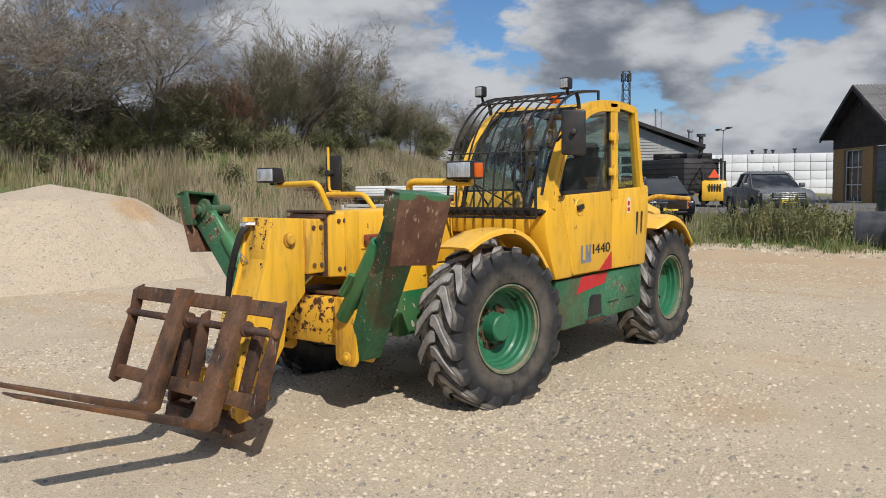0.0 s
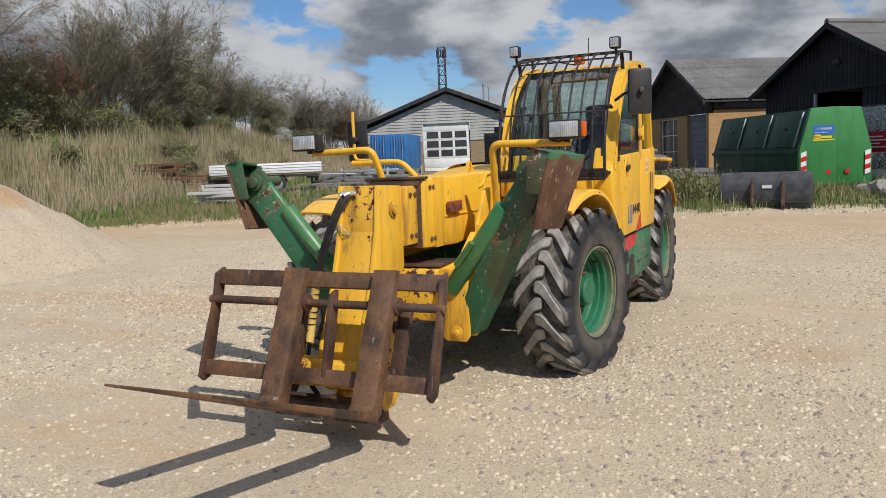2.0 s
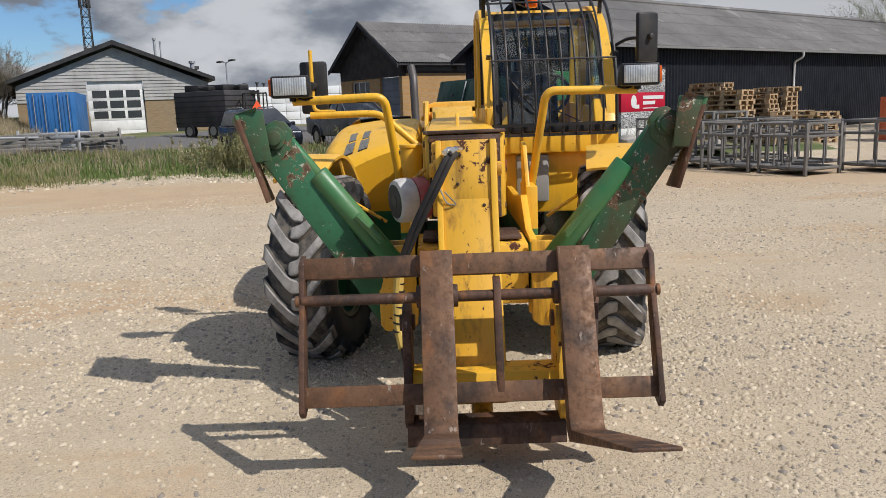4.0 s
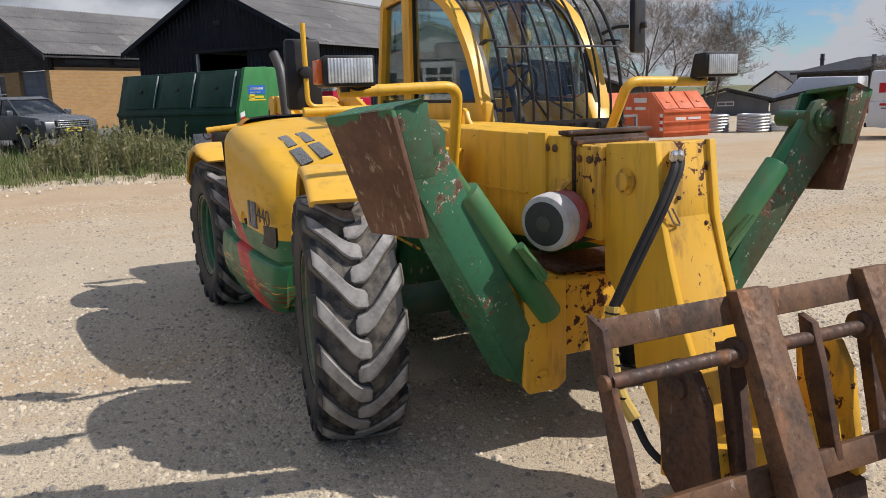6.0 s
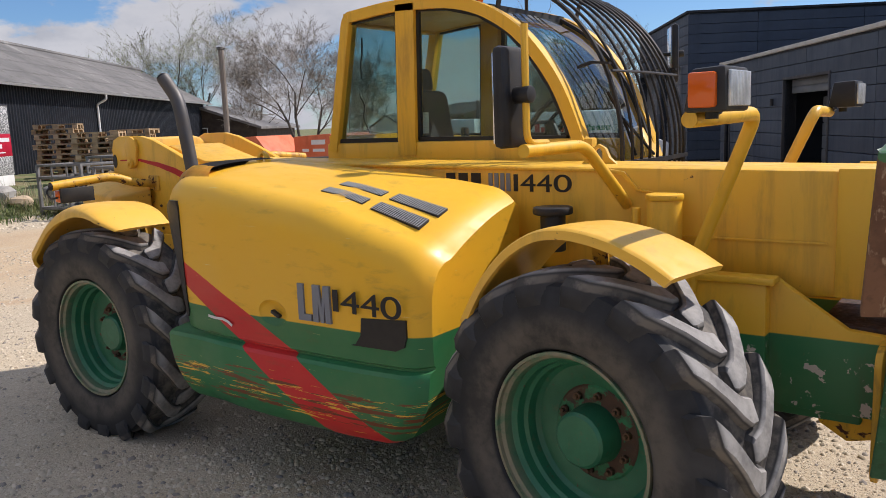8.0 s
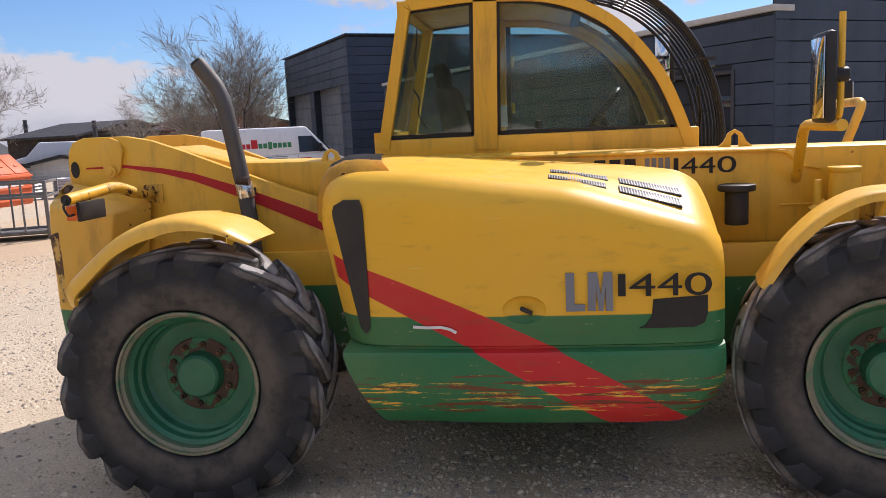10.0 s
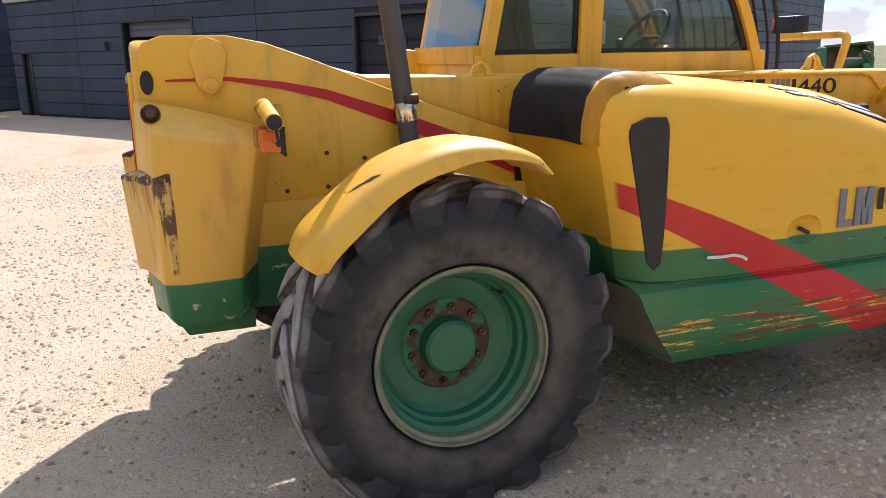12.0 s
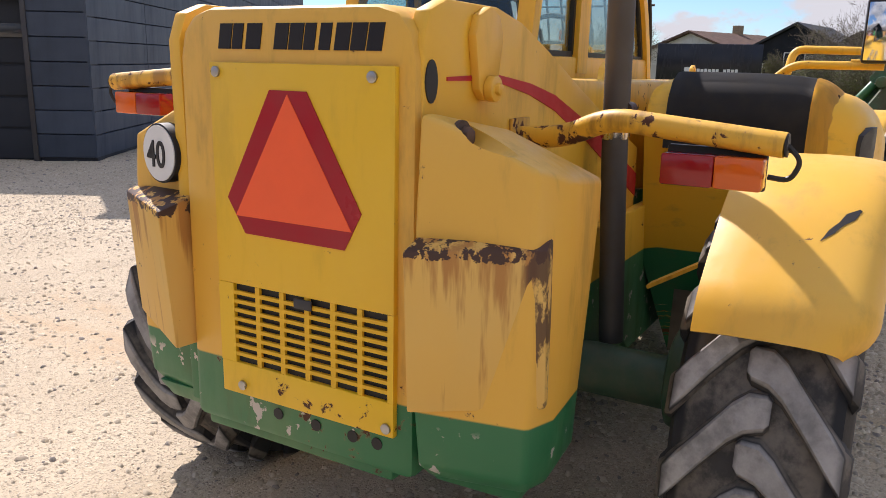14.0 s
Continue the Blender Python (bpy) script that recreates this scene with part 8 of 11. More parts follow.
# ---- grey-clad workshop in the distance ----
def grey_house():
    d = Vector((-0.385, 0.923))
    t = thing("garage_building", "grey-clad garage building with tan brick base and low gable", "garage", (-43.5, -26.9, 0.55), math.degrees(math.atan2(d.y, d.x)))
    # its front looks towards -y of the local axes turned about: x runs along the front, +y goes towards the camera
    W, LEN, E, A, mid = 12.45, 16.0, 3.3, 5.65, 6.25
    bm = B()
    cut_wall(bm, 0.4, W - 0.4, -0.6, 2.25, 0, 0.3, [(4.45, 7.9, -0.6, 2.25), (9.75, 10.5, -0.1, 1.7)])
    span(bm, 0.4, 0.7, 0.3, LEN, -0.6, E, 0)
    span(bm, W - 0.7, W - 0.4, 0.3, LEN, -0.6, E, 0)
    part("brick_wall", bm, M_TBRICK, t)
    bm = B()
    n = 16
    for i in range(n):
        za, zb = 2.26 + (A - 2.26) * i / n, 2.26 + (A - 2.26) * (i + 1) / n

        def ends(z):
            k = max(0.0, (z - E) / (A - E))
            return 0.4 + (mid - 0.4) * k, W - 0.4 - (W - 0.4 - mid) * k
        for x0, x1 in (((0, 4.45), (7.9, 99)) if zb < 3.7 else ((0, 99),)):
            a0, a1, b0, b1 = max(ends(za)[0], x0), min(ends(za)[1], x1), max(ends(zb)[0], x0), min(ends(zb)[1], x1)
            hexa(bm, [(a0, -0.06, za), (a1, -0.06, za), (a1, 0.2, za), (a0, 0.2, za), (b0, -0.02, zb), (b1, -0.02, zb), (b1, 0.2, zb), (b0, 0.2, zb)], 0)
    part("cladding", bm, M_GREYCLAD, t)
    door = slat_door(t, 4.5, 7.85, -0.3, 3.62, 0.1, M_WPAINT, 6, "garage_door")
    for i in range(3):
        for j in range(3):
            bm = B()
            span(bm, 4.75 + 1.02 * i, 5.6 + 1.02 * i, 0.085, 0.1, 1.15 + 0.66 * j, 1.62 + 0.66 * j, 0)
            part("pane", bm, M_WINGLASS, door)
    window_unit(t, 9.75, 10.5, -0.1, 1.7, 0.05, 1, 1, name="side_door")
    for s, x in ((-1, 0.0), (1, W)):
        bm = B()
        prism(bm, [(x, E + 0.12), (x, E + 0.36), (mid, A + 0.42), (mid, A + 0.14)], "xz", -0.6, LEN, 0)
        part("roof", bm, M_SLATE, t)
    for x, y, h, r in ((9.1, 4.5, 6.5, 0.09), (9.5, 4.8, 6.3, 0.05), (11.6, 5.0, 4.9, 0.16)):
        bm = B()
        rod(bm, (x, y, 3.6), (x, y, h), r, 10)
        rod(bm, (x, y, h), (x, y, h + 0.15), r * 1.5, 10)
        part("flue", bm, M_GALV, t)
    return t


grey = grey_house()
blue = thing("shipping_container", "blue corrugated shipping container standing end-on", "container", (-37.4, -21.4, gz(-37.4, -21.4) + 0.05), 18)
bm = B()
span(bm, -6.0, 0, -1.2, 1.2, 0, 2.45, 0.03)
part("body", bm, M_BLUEC, blue)
for s in (-1, 1):
    bm = B()
    for k in range(6):
        span(bm, 0, 0.035, s * 0.6 - 0.5 + 0.17 * k, s * 0.6 - 0.42 + 0.17 * k, 0.15, 2.3, 0.01)
    door = part("door", bm, M_BLUEC, blue)
    for y in (s * 0.35, s * 0.85):
        bm = B()
        rod(bm, (0.06, y, 0.1), (0.06, y, 2.38), 0.022, 8)
        part("lock_rod", bm, M_GALV, door)


# ---- white panel hall, lamp posts and mast far off ----
def white_hall():
    P, Q = Vector((-71, -2.5)), Vector((-60.5, -25.5))
    t = thing("hall", "long flat-roofed hall clad in white panels", "hall", (Q.x, Q.y, 0.3), math.degrees(math.atan2(P.y - Q.y, P.x - Q.x)))
    L = (P - Q).length
    bm = B()
    span(bm, 0, L, 0.03, 14, -0.5, 3.72, 0)
    part("wall", bm, M_GREYCLAD, t)
    me = None
    nx_, nz_ = 20, 5
    for i in range(nx_):
        for j in range(nz_):
            w, h = L / nx_, 3.7 / nz_
            if me is None:
                bm = B()
                span(bm, 0.02, w - 0.02, 0, 0.05, 0.02, h - 0.02, 0.008)
                me = part("panel", bm, M_WPANEL, t)
                me.location = (0, -0.02, 0)
                base_panel = me
            else:
                o = new("panel", base_panel.data)
                o.parent = t
                o.location = (w * i, -0.02, h * j)
    for i, x in enumerate((9.5, 10.6, 11.2, 13.0)):
        bm = B()
        rod(bm, (x, 2, 3.7), (x, 2, 4.02 + 0.08 * (i % 2)), 0.10, 10, 0.02)
        rod(bm, (x, 2, 4.0 + 0.08 * (i % 2)), (x, 2, 4.12 + 0.08 * (i % 2)), 0.19, 10, 0.03)
        part("roof_vent", bm, M_DGREY, t)
    return t


white_hall()


def lamp_post(x, y, h, arms, base=0.3):
    t = thing("street_lamp", "slim grey street lamp post", "street lamp", (x, y, base), 40, group="lamp posts")
    bm = B()
    tube(bm, [(0, 0, 0), (0, 0, h)], 0.09, 8, 0.05)
    part("pole", bm, M_GALV, t)
    for s in arms:
        bm = B()
        tube(bm, [(0, 0, h), (s * 0.7, 0, h + 0.12)], 0.035, 6)
        part("arm", bm, M_GALV, t)
        bm = B()
        box(bm, (s * 1.0, 0, h + 0.14), (0.75, 0.26, 0.12), 0.04)
        part("lamp_head", bm, M_DGREY, t)


lamp_post(-52.8, -15.7, 5.1, (-1, 1))
lamp_post(-57.5, -3.6, 4.3, (1,))
flue = thing("chimney_flue", "dark steel flue pipe with a hood", "flue", (-62.7, -21.0, 0.3), 0)
bm = B()
rod(bm, (0, 0, 0), (0, 0, 5.3), 0.2, 12)
rod(bm, (0, 0, 5.3), (0, 0, 5.55), 0.38, 12)
part("pipe", bm, M_DGREY, flue)


def lattice_mast():
    t = thing("lattice_mast", "tall steel lattice radio mast", "mast", (-102.7, -46.9, 0.3), 15)
    H, w0, w1 = 17.6, 0.62, 0.48
    bm = B()
    for sx_ in (-1, 1):
        for sy_ in (-1, 1):
            rod(bm, (sx_ * w0, sy_ * w0, 0), (sx_ * w1, sy_ * w1, H), 0.07, 6)
    part("leg_frame", bm, M_DGREY, t)
    bm = B()
    n = 13
    for i in range(n):
        a, b = H * i / n, H * (i + 1) / n
        wa, wb = w0 + (w1 - w0) * i / n, w0 + (w1 - w0) * (i + 1) / n
        for k in range(4):
            ca, sa = [(1, 1), (1, -1), (-1, -1), (-1, 1)][k], [(1, -1), (-1, -1), (-1, 1), (1, 1)][k]
            rod(bm, (ca[0] * wa, ca[1] * wa, a), (sa[0] * wb, sa[1] * wb, b), 0.04, 5)
            rod(bm, (ca[0] * wb, ca[1] * wb, b), (sa[0] * wb, sa[1] * wb, b), 0.04, 5)
    part("bracing", bm, M_DGREY, t)
    for i, (x, y) in enumerate(((0.9, 0), (-0.9, 0.2), (0, 0.9), (0.1, -0.9))):
        for z in (H - 0.9,):
            bm = B()
            span(bm, x * 0.7 - 0.12, x * 0.7 + 0.12, y * 0.7 - 0.12, y * 0.7 + 0.12, z - 0.6, z + 0.6, 0.03)
            part("antenna", bm, M_DGREY, t)


lattice_mast()


# ---- compactor container, pebble-print container ----
def green_container():
    t = thing("waste_container", "green steel waste container with sloping hatched side", "container", (-17.0 - 0.874 * 5.7, 2.4 - 0.486 * 5.7, gz(-19.5, 1.5) - 0.05), math.degrees(math.atan2(0.486, 0.874)))
    L, W, H, k = 5.7, 2.08, 2.12, 0.33
    prof = [(0, 0.12), (0, 0.95), (k, H - 0.03), (W / 2, H), (W - k, H - 0.03), (W, 0.95), (W, 0.12)]
    bm = B()
    prism(bm, prof, "yz", 0, L - 0.12, 0.012)
    part("body", bm, M_CDGRN, t)
    bm = B()
    pro2 = [(-0.02, 0.0), (-0.02, 0.96), (k - 0.02, H), (W / 2, H + 0.03), (W / 2, 0.0)]
    prism(bm, pro2, "yz", L - 0.12, L, 0.01)
    part("end_plate", bm, M_CGRN, t)
    bm = B()
    prism(bm, [(W - a, b) for a, b in pro2[::-1]][0:] , "yz", L - 0.14, L - 0.03, 0.01)
    part("end_plate", bm, M_CGRN, t)
    for i in range(3):
        x0 = 0.35 + i * 1.75
        f = face_pose((x0, 0, 0.95), (1, 0, 0), (0, k, H - 0.98))
        bm = B()
        span(bm, 0, 1.5, 0.12, 1.1, 0, 0.035, 0.012)
        h = part("hatch", moved(bm, f), M_CDGRN, t)
        bm = B()
        span(bm, 0.7, 0.85, 0.62, 0.70, 0.035, 0.07, 0.01)
        part("handle", moved(bm, f), M_BLK, h)
        bm = B()
        span(bm, 1.5, 1.54, 0.12, 1.12, 0.02, 0.06, 0.005)
        part("gas_strut", moved(bm, f), M_GALV, h)
    bm = B()
    span(bm, 0.0, L - 0.14, -0.05, 0.02, 0.86, 0.97, 0.01)
    part("rail", bm, M_CDGRN, t)
    bm = B()
    span(bm, 0, L - 0.15, 0.25, 0.4, -0.1, 0.12, 0.01)
    span(bm, 0, L - 0.15, W - 0.4, W - 0.25, -0.1, 0.12, 0.01)
    part("skid", bm, M_BLK, t)
    e = face_pose((L + 0.006, 0, 0), (0, 1, 0), (0, 0, 1))
    bars(t, [M_BLUEST, M_WHT, M_YST], [(0.36, 0.98, 1.52, 0.24, 0), (0.42, 0.9, 1.55, 0.06, 1), (0.42, 0.8, 1.45, 0.03, 1), (0.38, 0.9, 1.32, 0.06, 2), (0.36, 0.98, 1.24, 0.035, 2), (0.4, 0.58, 1.33, 0.13, 2)], e, "sticker_bar")
    for y0 in (0.02, W - 0.2):
        for j in range(5):
            bm = B()
            hexa(bm, [(L + 0.004, y0, 0.25 + j * 0.13), (L + 0.010, y0, 0.25 + j * 0.13), (L + 0.010, y0 + 0.16, 0.30 + j * 0.13), (L + 0.004, y0 + 0.16, 0.30 + j * 0.13),
                      (L + 0.004, y0, 0.38 + j * 0.13), (L + 0.010, y0, 0.38 + j * 0.13), (L + 0.010, y0 + 0.16, 0.43 + j * 0.13), (L + 0.004, y0 + 0.16, 0.43 + j * 0.13)], 0)
            part("hazard_stripe", bm, (M_WHT, M_REDP)[j % 2], t)
    for y0 in (0.75, 1.3):
        bm = B()
        hexa(bm, [(L, y0, 0.3), (L + 0.01, y0, 0.3), (L + 0.01, y0 + 0.13, 0.3), (L, y0 + 0.13, 0.3), (L, y0, 0.42), (L + 0.01, y0, 0.42), (L + 0.01, y0 + 0.13, 0.42), (L, y0 + 0.13, 0.42)], 0)
        part("reflector", bm, M_REDP, t)
    return t


green_container()


def pebble_box():
    t = thing("box_container", "box container wrapped in a pebble print with a red banner band", "container", (-18.3 - 0.764 * 4.5, 5.5 - 0.645 * 4.5, gz(-19, 5) - 0.03), math.degrees(math.atan2(0.645, 0.764)))
    L, W, H = 4.5, 2.3, 2.2
    for name, z0, z1, mat, g in (("base", 0, 0.36, M_WPAINT, 0.0), ("lower_print", 0.36, 0.86, M_PEBBLE, 0.01), ("banner", 0.86, 1.46, M_BANNER, 0.014), ("upper_print", 1.46, H, M_PEBBLE, 0.01)):
        bm = B()
        span(bm, -g, L + g, -g, W + g, z0, z1, 0.006)
        part(name, bm, mat, t)
    bm = B()
    span(bm, -0.02, L + 0.02, -0.02, W + 0.02, H, H + 0.04, 0.01)
    part("lid", bm, M_DGREY, t)
    e = face_pose((L + 0.02, 0, 0.86), (0, 1, 0), (0, 0, 1))
    bm = B()
    bmesh.ops.create_circle(bm, cap_ends=True, segments=9, radius=0.19, matrix=Matrix.Translation((0.62, 0.32, 0.0)) @ Matrix.Diagonal((0.8, 1.1, 1, 1)))
    span(bm, 0.66, 0.9, 0.10, 0.22, -0.003, 0.003, 0)
    part("emblem", moved(bm, e), M_WHT, t)
    bars(t, [M_WHT], [(1.1, 2.2, 0.44, 0.11, 0), (1.1, 1.75, 0.27, 0.11, 0), (1.1, 1.9, 0.10, 0.03, 0)], e)
    s = face_pose((0, -0.02, 0.86), (1, 0, 0), (0, 0, 1))
    bars(t, [M_WHT], [(2.6, 3.1, 0.45, 0.04, 0), (2.6, 3.3, 0.35, 0.04, 0), (2.6, 3.0, 0.25, 0.04, 0), (2.6, 3.2, 0.15, 0.04, 0)], s)


pebble_box()


# ---- loader bucket ----
def loader_bucket():
    t = thing("loader_bucket", "dark worn steel loader bucket lying on the verge", "bucket", (-13.40, 0.62, float(ground_z(-13.5, 1.6)) - 0.03), 86)
    L = 2.05
    prof = [(0.03, 0.02), (-0.03, 0.17), (-0.045, 0.33), (-0.02, 0.52), (0.03, 0.66), (0.22, 0.83), (0.34, 0.86)]
    bm = B()
    prism(bm, prof + [(p[0] + 0.035, p[1] - 0.02) for p in prof[::-1]], "yz", 0.03, L - 0.03, 0.0)
    part("shell", bm, M_BUCKET, t)
    for x in (0.0, L - 0.03):
        bm = B()
        prism(bm, prof + [(0.9, 0.45), (1.0, 0.02)], "yz", x, x + 0.03, 0.004)
        part("side_plate", bm, M_BUCKET, t)
    bm = B()
    span(bm, 0, L, 0.02, 1.0, 0.0, 0.03, 0.004)
    part("floor_plate", bm, M_BUCKET, t)
    for x in (0.74, 1.42):
        bm = B()
        prism(bm, [(0.03, 0.0), (-0.20, 0.0), (-0.24, 0.10), (-0.17, 0.42), (-0.12, 0.58), (0.06, 0.70), (-0.02, 0.52), (-0.035, 0.33), (-0.02, 0.17)], "yz", x, x + 0.07, 0.004)
        part("rib", bm, M_RUST2, t, "dark rusty mounting bracket")
    bm = B()
    span(bm, 0.98, 1.2, -0.05, -0.036, 0.48, 0.56, 0)
    part("painted_mark", bm, M_WHT, t)
    bm = B()
    span(bm, 0.03, L - 0.03, -0.05, -0.02, 0.14, 0.17, 0.004)
    part("weld_seam", bm, M_BUCKET, t)


loader_bucket()


# ---- steel cages, boulders ----
def steel_cage(x, y, yaw, L=1.25, W=1.0, H=1.05, first=None):
    t = thing("steel_cage", "empty grey steel stillage cage on the gravel", "cage", (x, y, gz(x, y)), yaw, group="steel cages")
    for a in (0, L - 0.06):
        for b in (0, W - 0.06):
            bm = B()
            span(bm, a, a + 0.06, b, b + 0.06, 0, H, 0.005)
            part("post", bm, M_CAGE, t)
    for z in (0.12, H - 0.3, H - 0.05):
        for b in (0.01, W - 0.05):
            bm = B()
            span(bm, 0.06, L - 0.06, b, b + 0.04, z, z + 0.05, 0.004)
            part("rail", bm, M_CAGE, t)
        for a in (0.01, L - 0.05):
            bm = B()
            span(bm, a, a + 0.04, 0.06, W - 0.06, z, z + 0.05, 0.004)
            part("rail", bm, M_CAGE, t)
    for k in range(1, 3):
        for b in (0.015, W - 0.045):
            bm = B()
            span(bm, L * k / 3 - 0.015, L * k / 3 + 0.015, b, b + 0.03, 0.17, H - 0.05, 0)
            part("upright", bm, M_CAGE, t)
    bm = B()
    span(bm, 0.06, L - 0.06, 0.06, W - 0.06, 0.10, 0.12, 0)
    part("deck", bm, M_CAGE, t)


for k, (cx_, cy_, w_) in enumerate(((-13.9, 4.9, 14), (-12.55, 5.35, 20), (-11.2, 5.85, 23), (-14.4, 6.3, 16), (-13.0, 6.8, 18), (-11.6, 7.3, 21), (-10.0, 6.5, 24), (-9.9, 8.2, 22))):
    steel_cage(cx_, cy_, w_)


def boulder(x, y, r, mat, seed, label):
    rng = np.random.RandomState(seed)
    bm = B()
    bmesh.ops.create_icosphere(bm, subdivisions=2, radius=1.0)
    dirs = [Vector(rng.normal(0, 1, 3)).normalized() for _ in range(14)]
    for v in bm.verts:
        n = v.co.normalized()
        k = min(1.0, min(0.74 / max(n.dot(d), 0.05) if n.dot(d) > 0.7 else 2 for d in dirs)) * rng.uniform(0.94, 1.06)
        v.co = n * k * r
        v.co.z *= 0.72
    moved(bm, pose(x, y, gz(x, y) + r * 0.42, 0, 0, rng.uniform(0, 360)))
    return tagged(part("boulder", bm, mat, None, "", 25), label, "boulder", "boulders on the verge")


for x_, y_, r_, m_, s_ in ((-15.6, 4.3, 0.37, M_BOULDER, 1), (-15.0, 5.1, 0.29, M_SANDST, 2), (-16.1, 5.2, 0.34, M_BOULDER, 3), (-15.2, 4.4, 0.20, M_BOULDER, 4), (-16.2, 3.9, 0.24, M_BOULDER, 5), (-14.9, 5.9, 0.24, M_BOULDER, 6), (-15.9, 6.3, 0.34, M_BOULDER, 7), (-16.6, 7.0, 0.31, M_SANDST, 8), (-15.5, 7.4, 0.27, M_BOULDER, 9)):
    boulder(x_, y_, r_, m_, s_, "tan sandstone boulder on the verge" if m_ is M_SANDST else "grey rounded boulder on the verge")


# ---- pallet stacks ----
def pallet_stack(x, y, yaw, n, seed):
    rng = random.Random(seed)
    t = thing("pallet_stack", "uneven stack of weathered wooden pallets", "pallets", (x, y, gz(x, y)), yaw, group="pallet stacks")
    for i in range(n):
        z = i * 0.146
        bm = B()
        a = rng.uniform(-6, 6)
        dx, dy = rng.uniform(-0.07, 0.07), rng.uniform(-0.06, 0.06)
        for b in range(3):
            span(bm, -0.6, 0.6, -0.4 + b * 0.35, -0.3 + b * 0.35, 0, 0.022, 0)
            for c in range(3):
                span(bm, -0.6 + c * 0.53, -0.46 + c * 0.53, -0.4 + b * 0.35, -0.3 + b * 0.35, 0.022, 0.10, 0)
        for c in range(6):
            span(bm, -0.6, 0.6, -0.4 + c * 0.14, -0.3 + c * 0.14, 0.122, 0.144, 0)
        for c in range(3):
            span(bm, -0.6 + c * 0.53, -0.46 + c * 0.53, -0.4, 0.4, 0.10, 0.122, 0)
        part("pallet", moved(bm, pose(dx, dy, z, 0, 0, a)), M_WOOD, t)


for k, (x_, y_, w_, n_) in enumerate(((-17.6, 8.6, 40, 10), (-18.4, 9.7, 46, 9), (-19.3, 10.7, 38, 10), (-20.4, 9.0, 44, 11), (-21.4, 10.3, 60, 9), (-22.0, 11.9, 35, 8), (-19.9, 12.3, 15, 7), (-17.0, 10.2, 70, 6), (-16.1, 9.2, 25, 4))):
    pallet_stack(x_, y_, w_, n_, 40 + k)

# ---- vehicles ----
def car_wheel(parent, x, y, r=0.36, w=0.24):
    s = 1 if y > 0 else -1
    e = part("wheel", lathe(B(), [(r * 0.60, -w / 2), (r * 0.9, -w / 2), (r, -w * 0.35), (r, w * 0.35), (r * 0.9, w / 2), (r * 0.60, w / 2)], 24, "y", (x, y, r), True), M_TYRE2, parent)
    bm = B()
    lathe(bm, [(r * 0.61, s * w * 0.45), (r * 0.5, s * w * 0.40), (0.05, s * w * 0.30)], 20, "y", (x, y, r))
    rim = part("rim", bm, M_ALLOY, e)
    bm = B()
    for k in range(5):
        a = 2 * math.pi * k / 5
        box(bm, (x + math.cos(a) * r * 0.3, y + s * w * 0.42, r + math.sin(a) * r * 0.3), (r * 0.5, 0.03, r * 0.13), 0.008, Matrix.Rotation(-a, 3, "Y"))
    part("spokes", bm, M_ALLOY, rim)
    return e


def wheel_arches(bm_pts, xs, r):
    """Cuts round wheel arches into the lower edge of a side outline that runs from back to front."""
    out = []
    for x in xs:
        for k in range(9):
            a = math.pi - math.pi * k / 8
            out.append((x + math.cos(a) * r, bm_pts + max(0.0, math.sin(a)) * r))
    return out


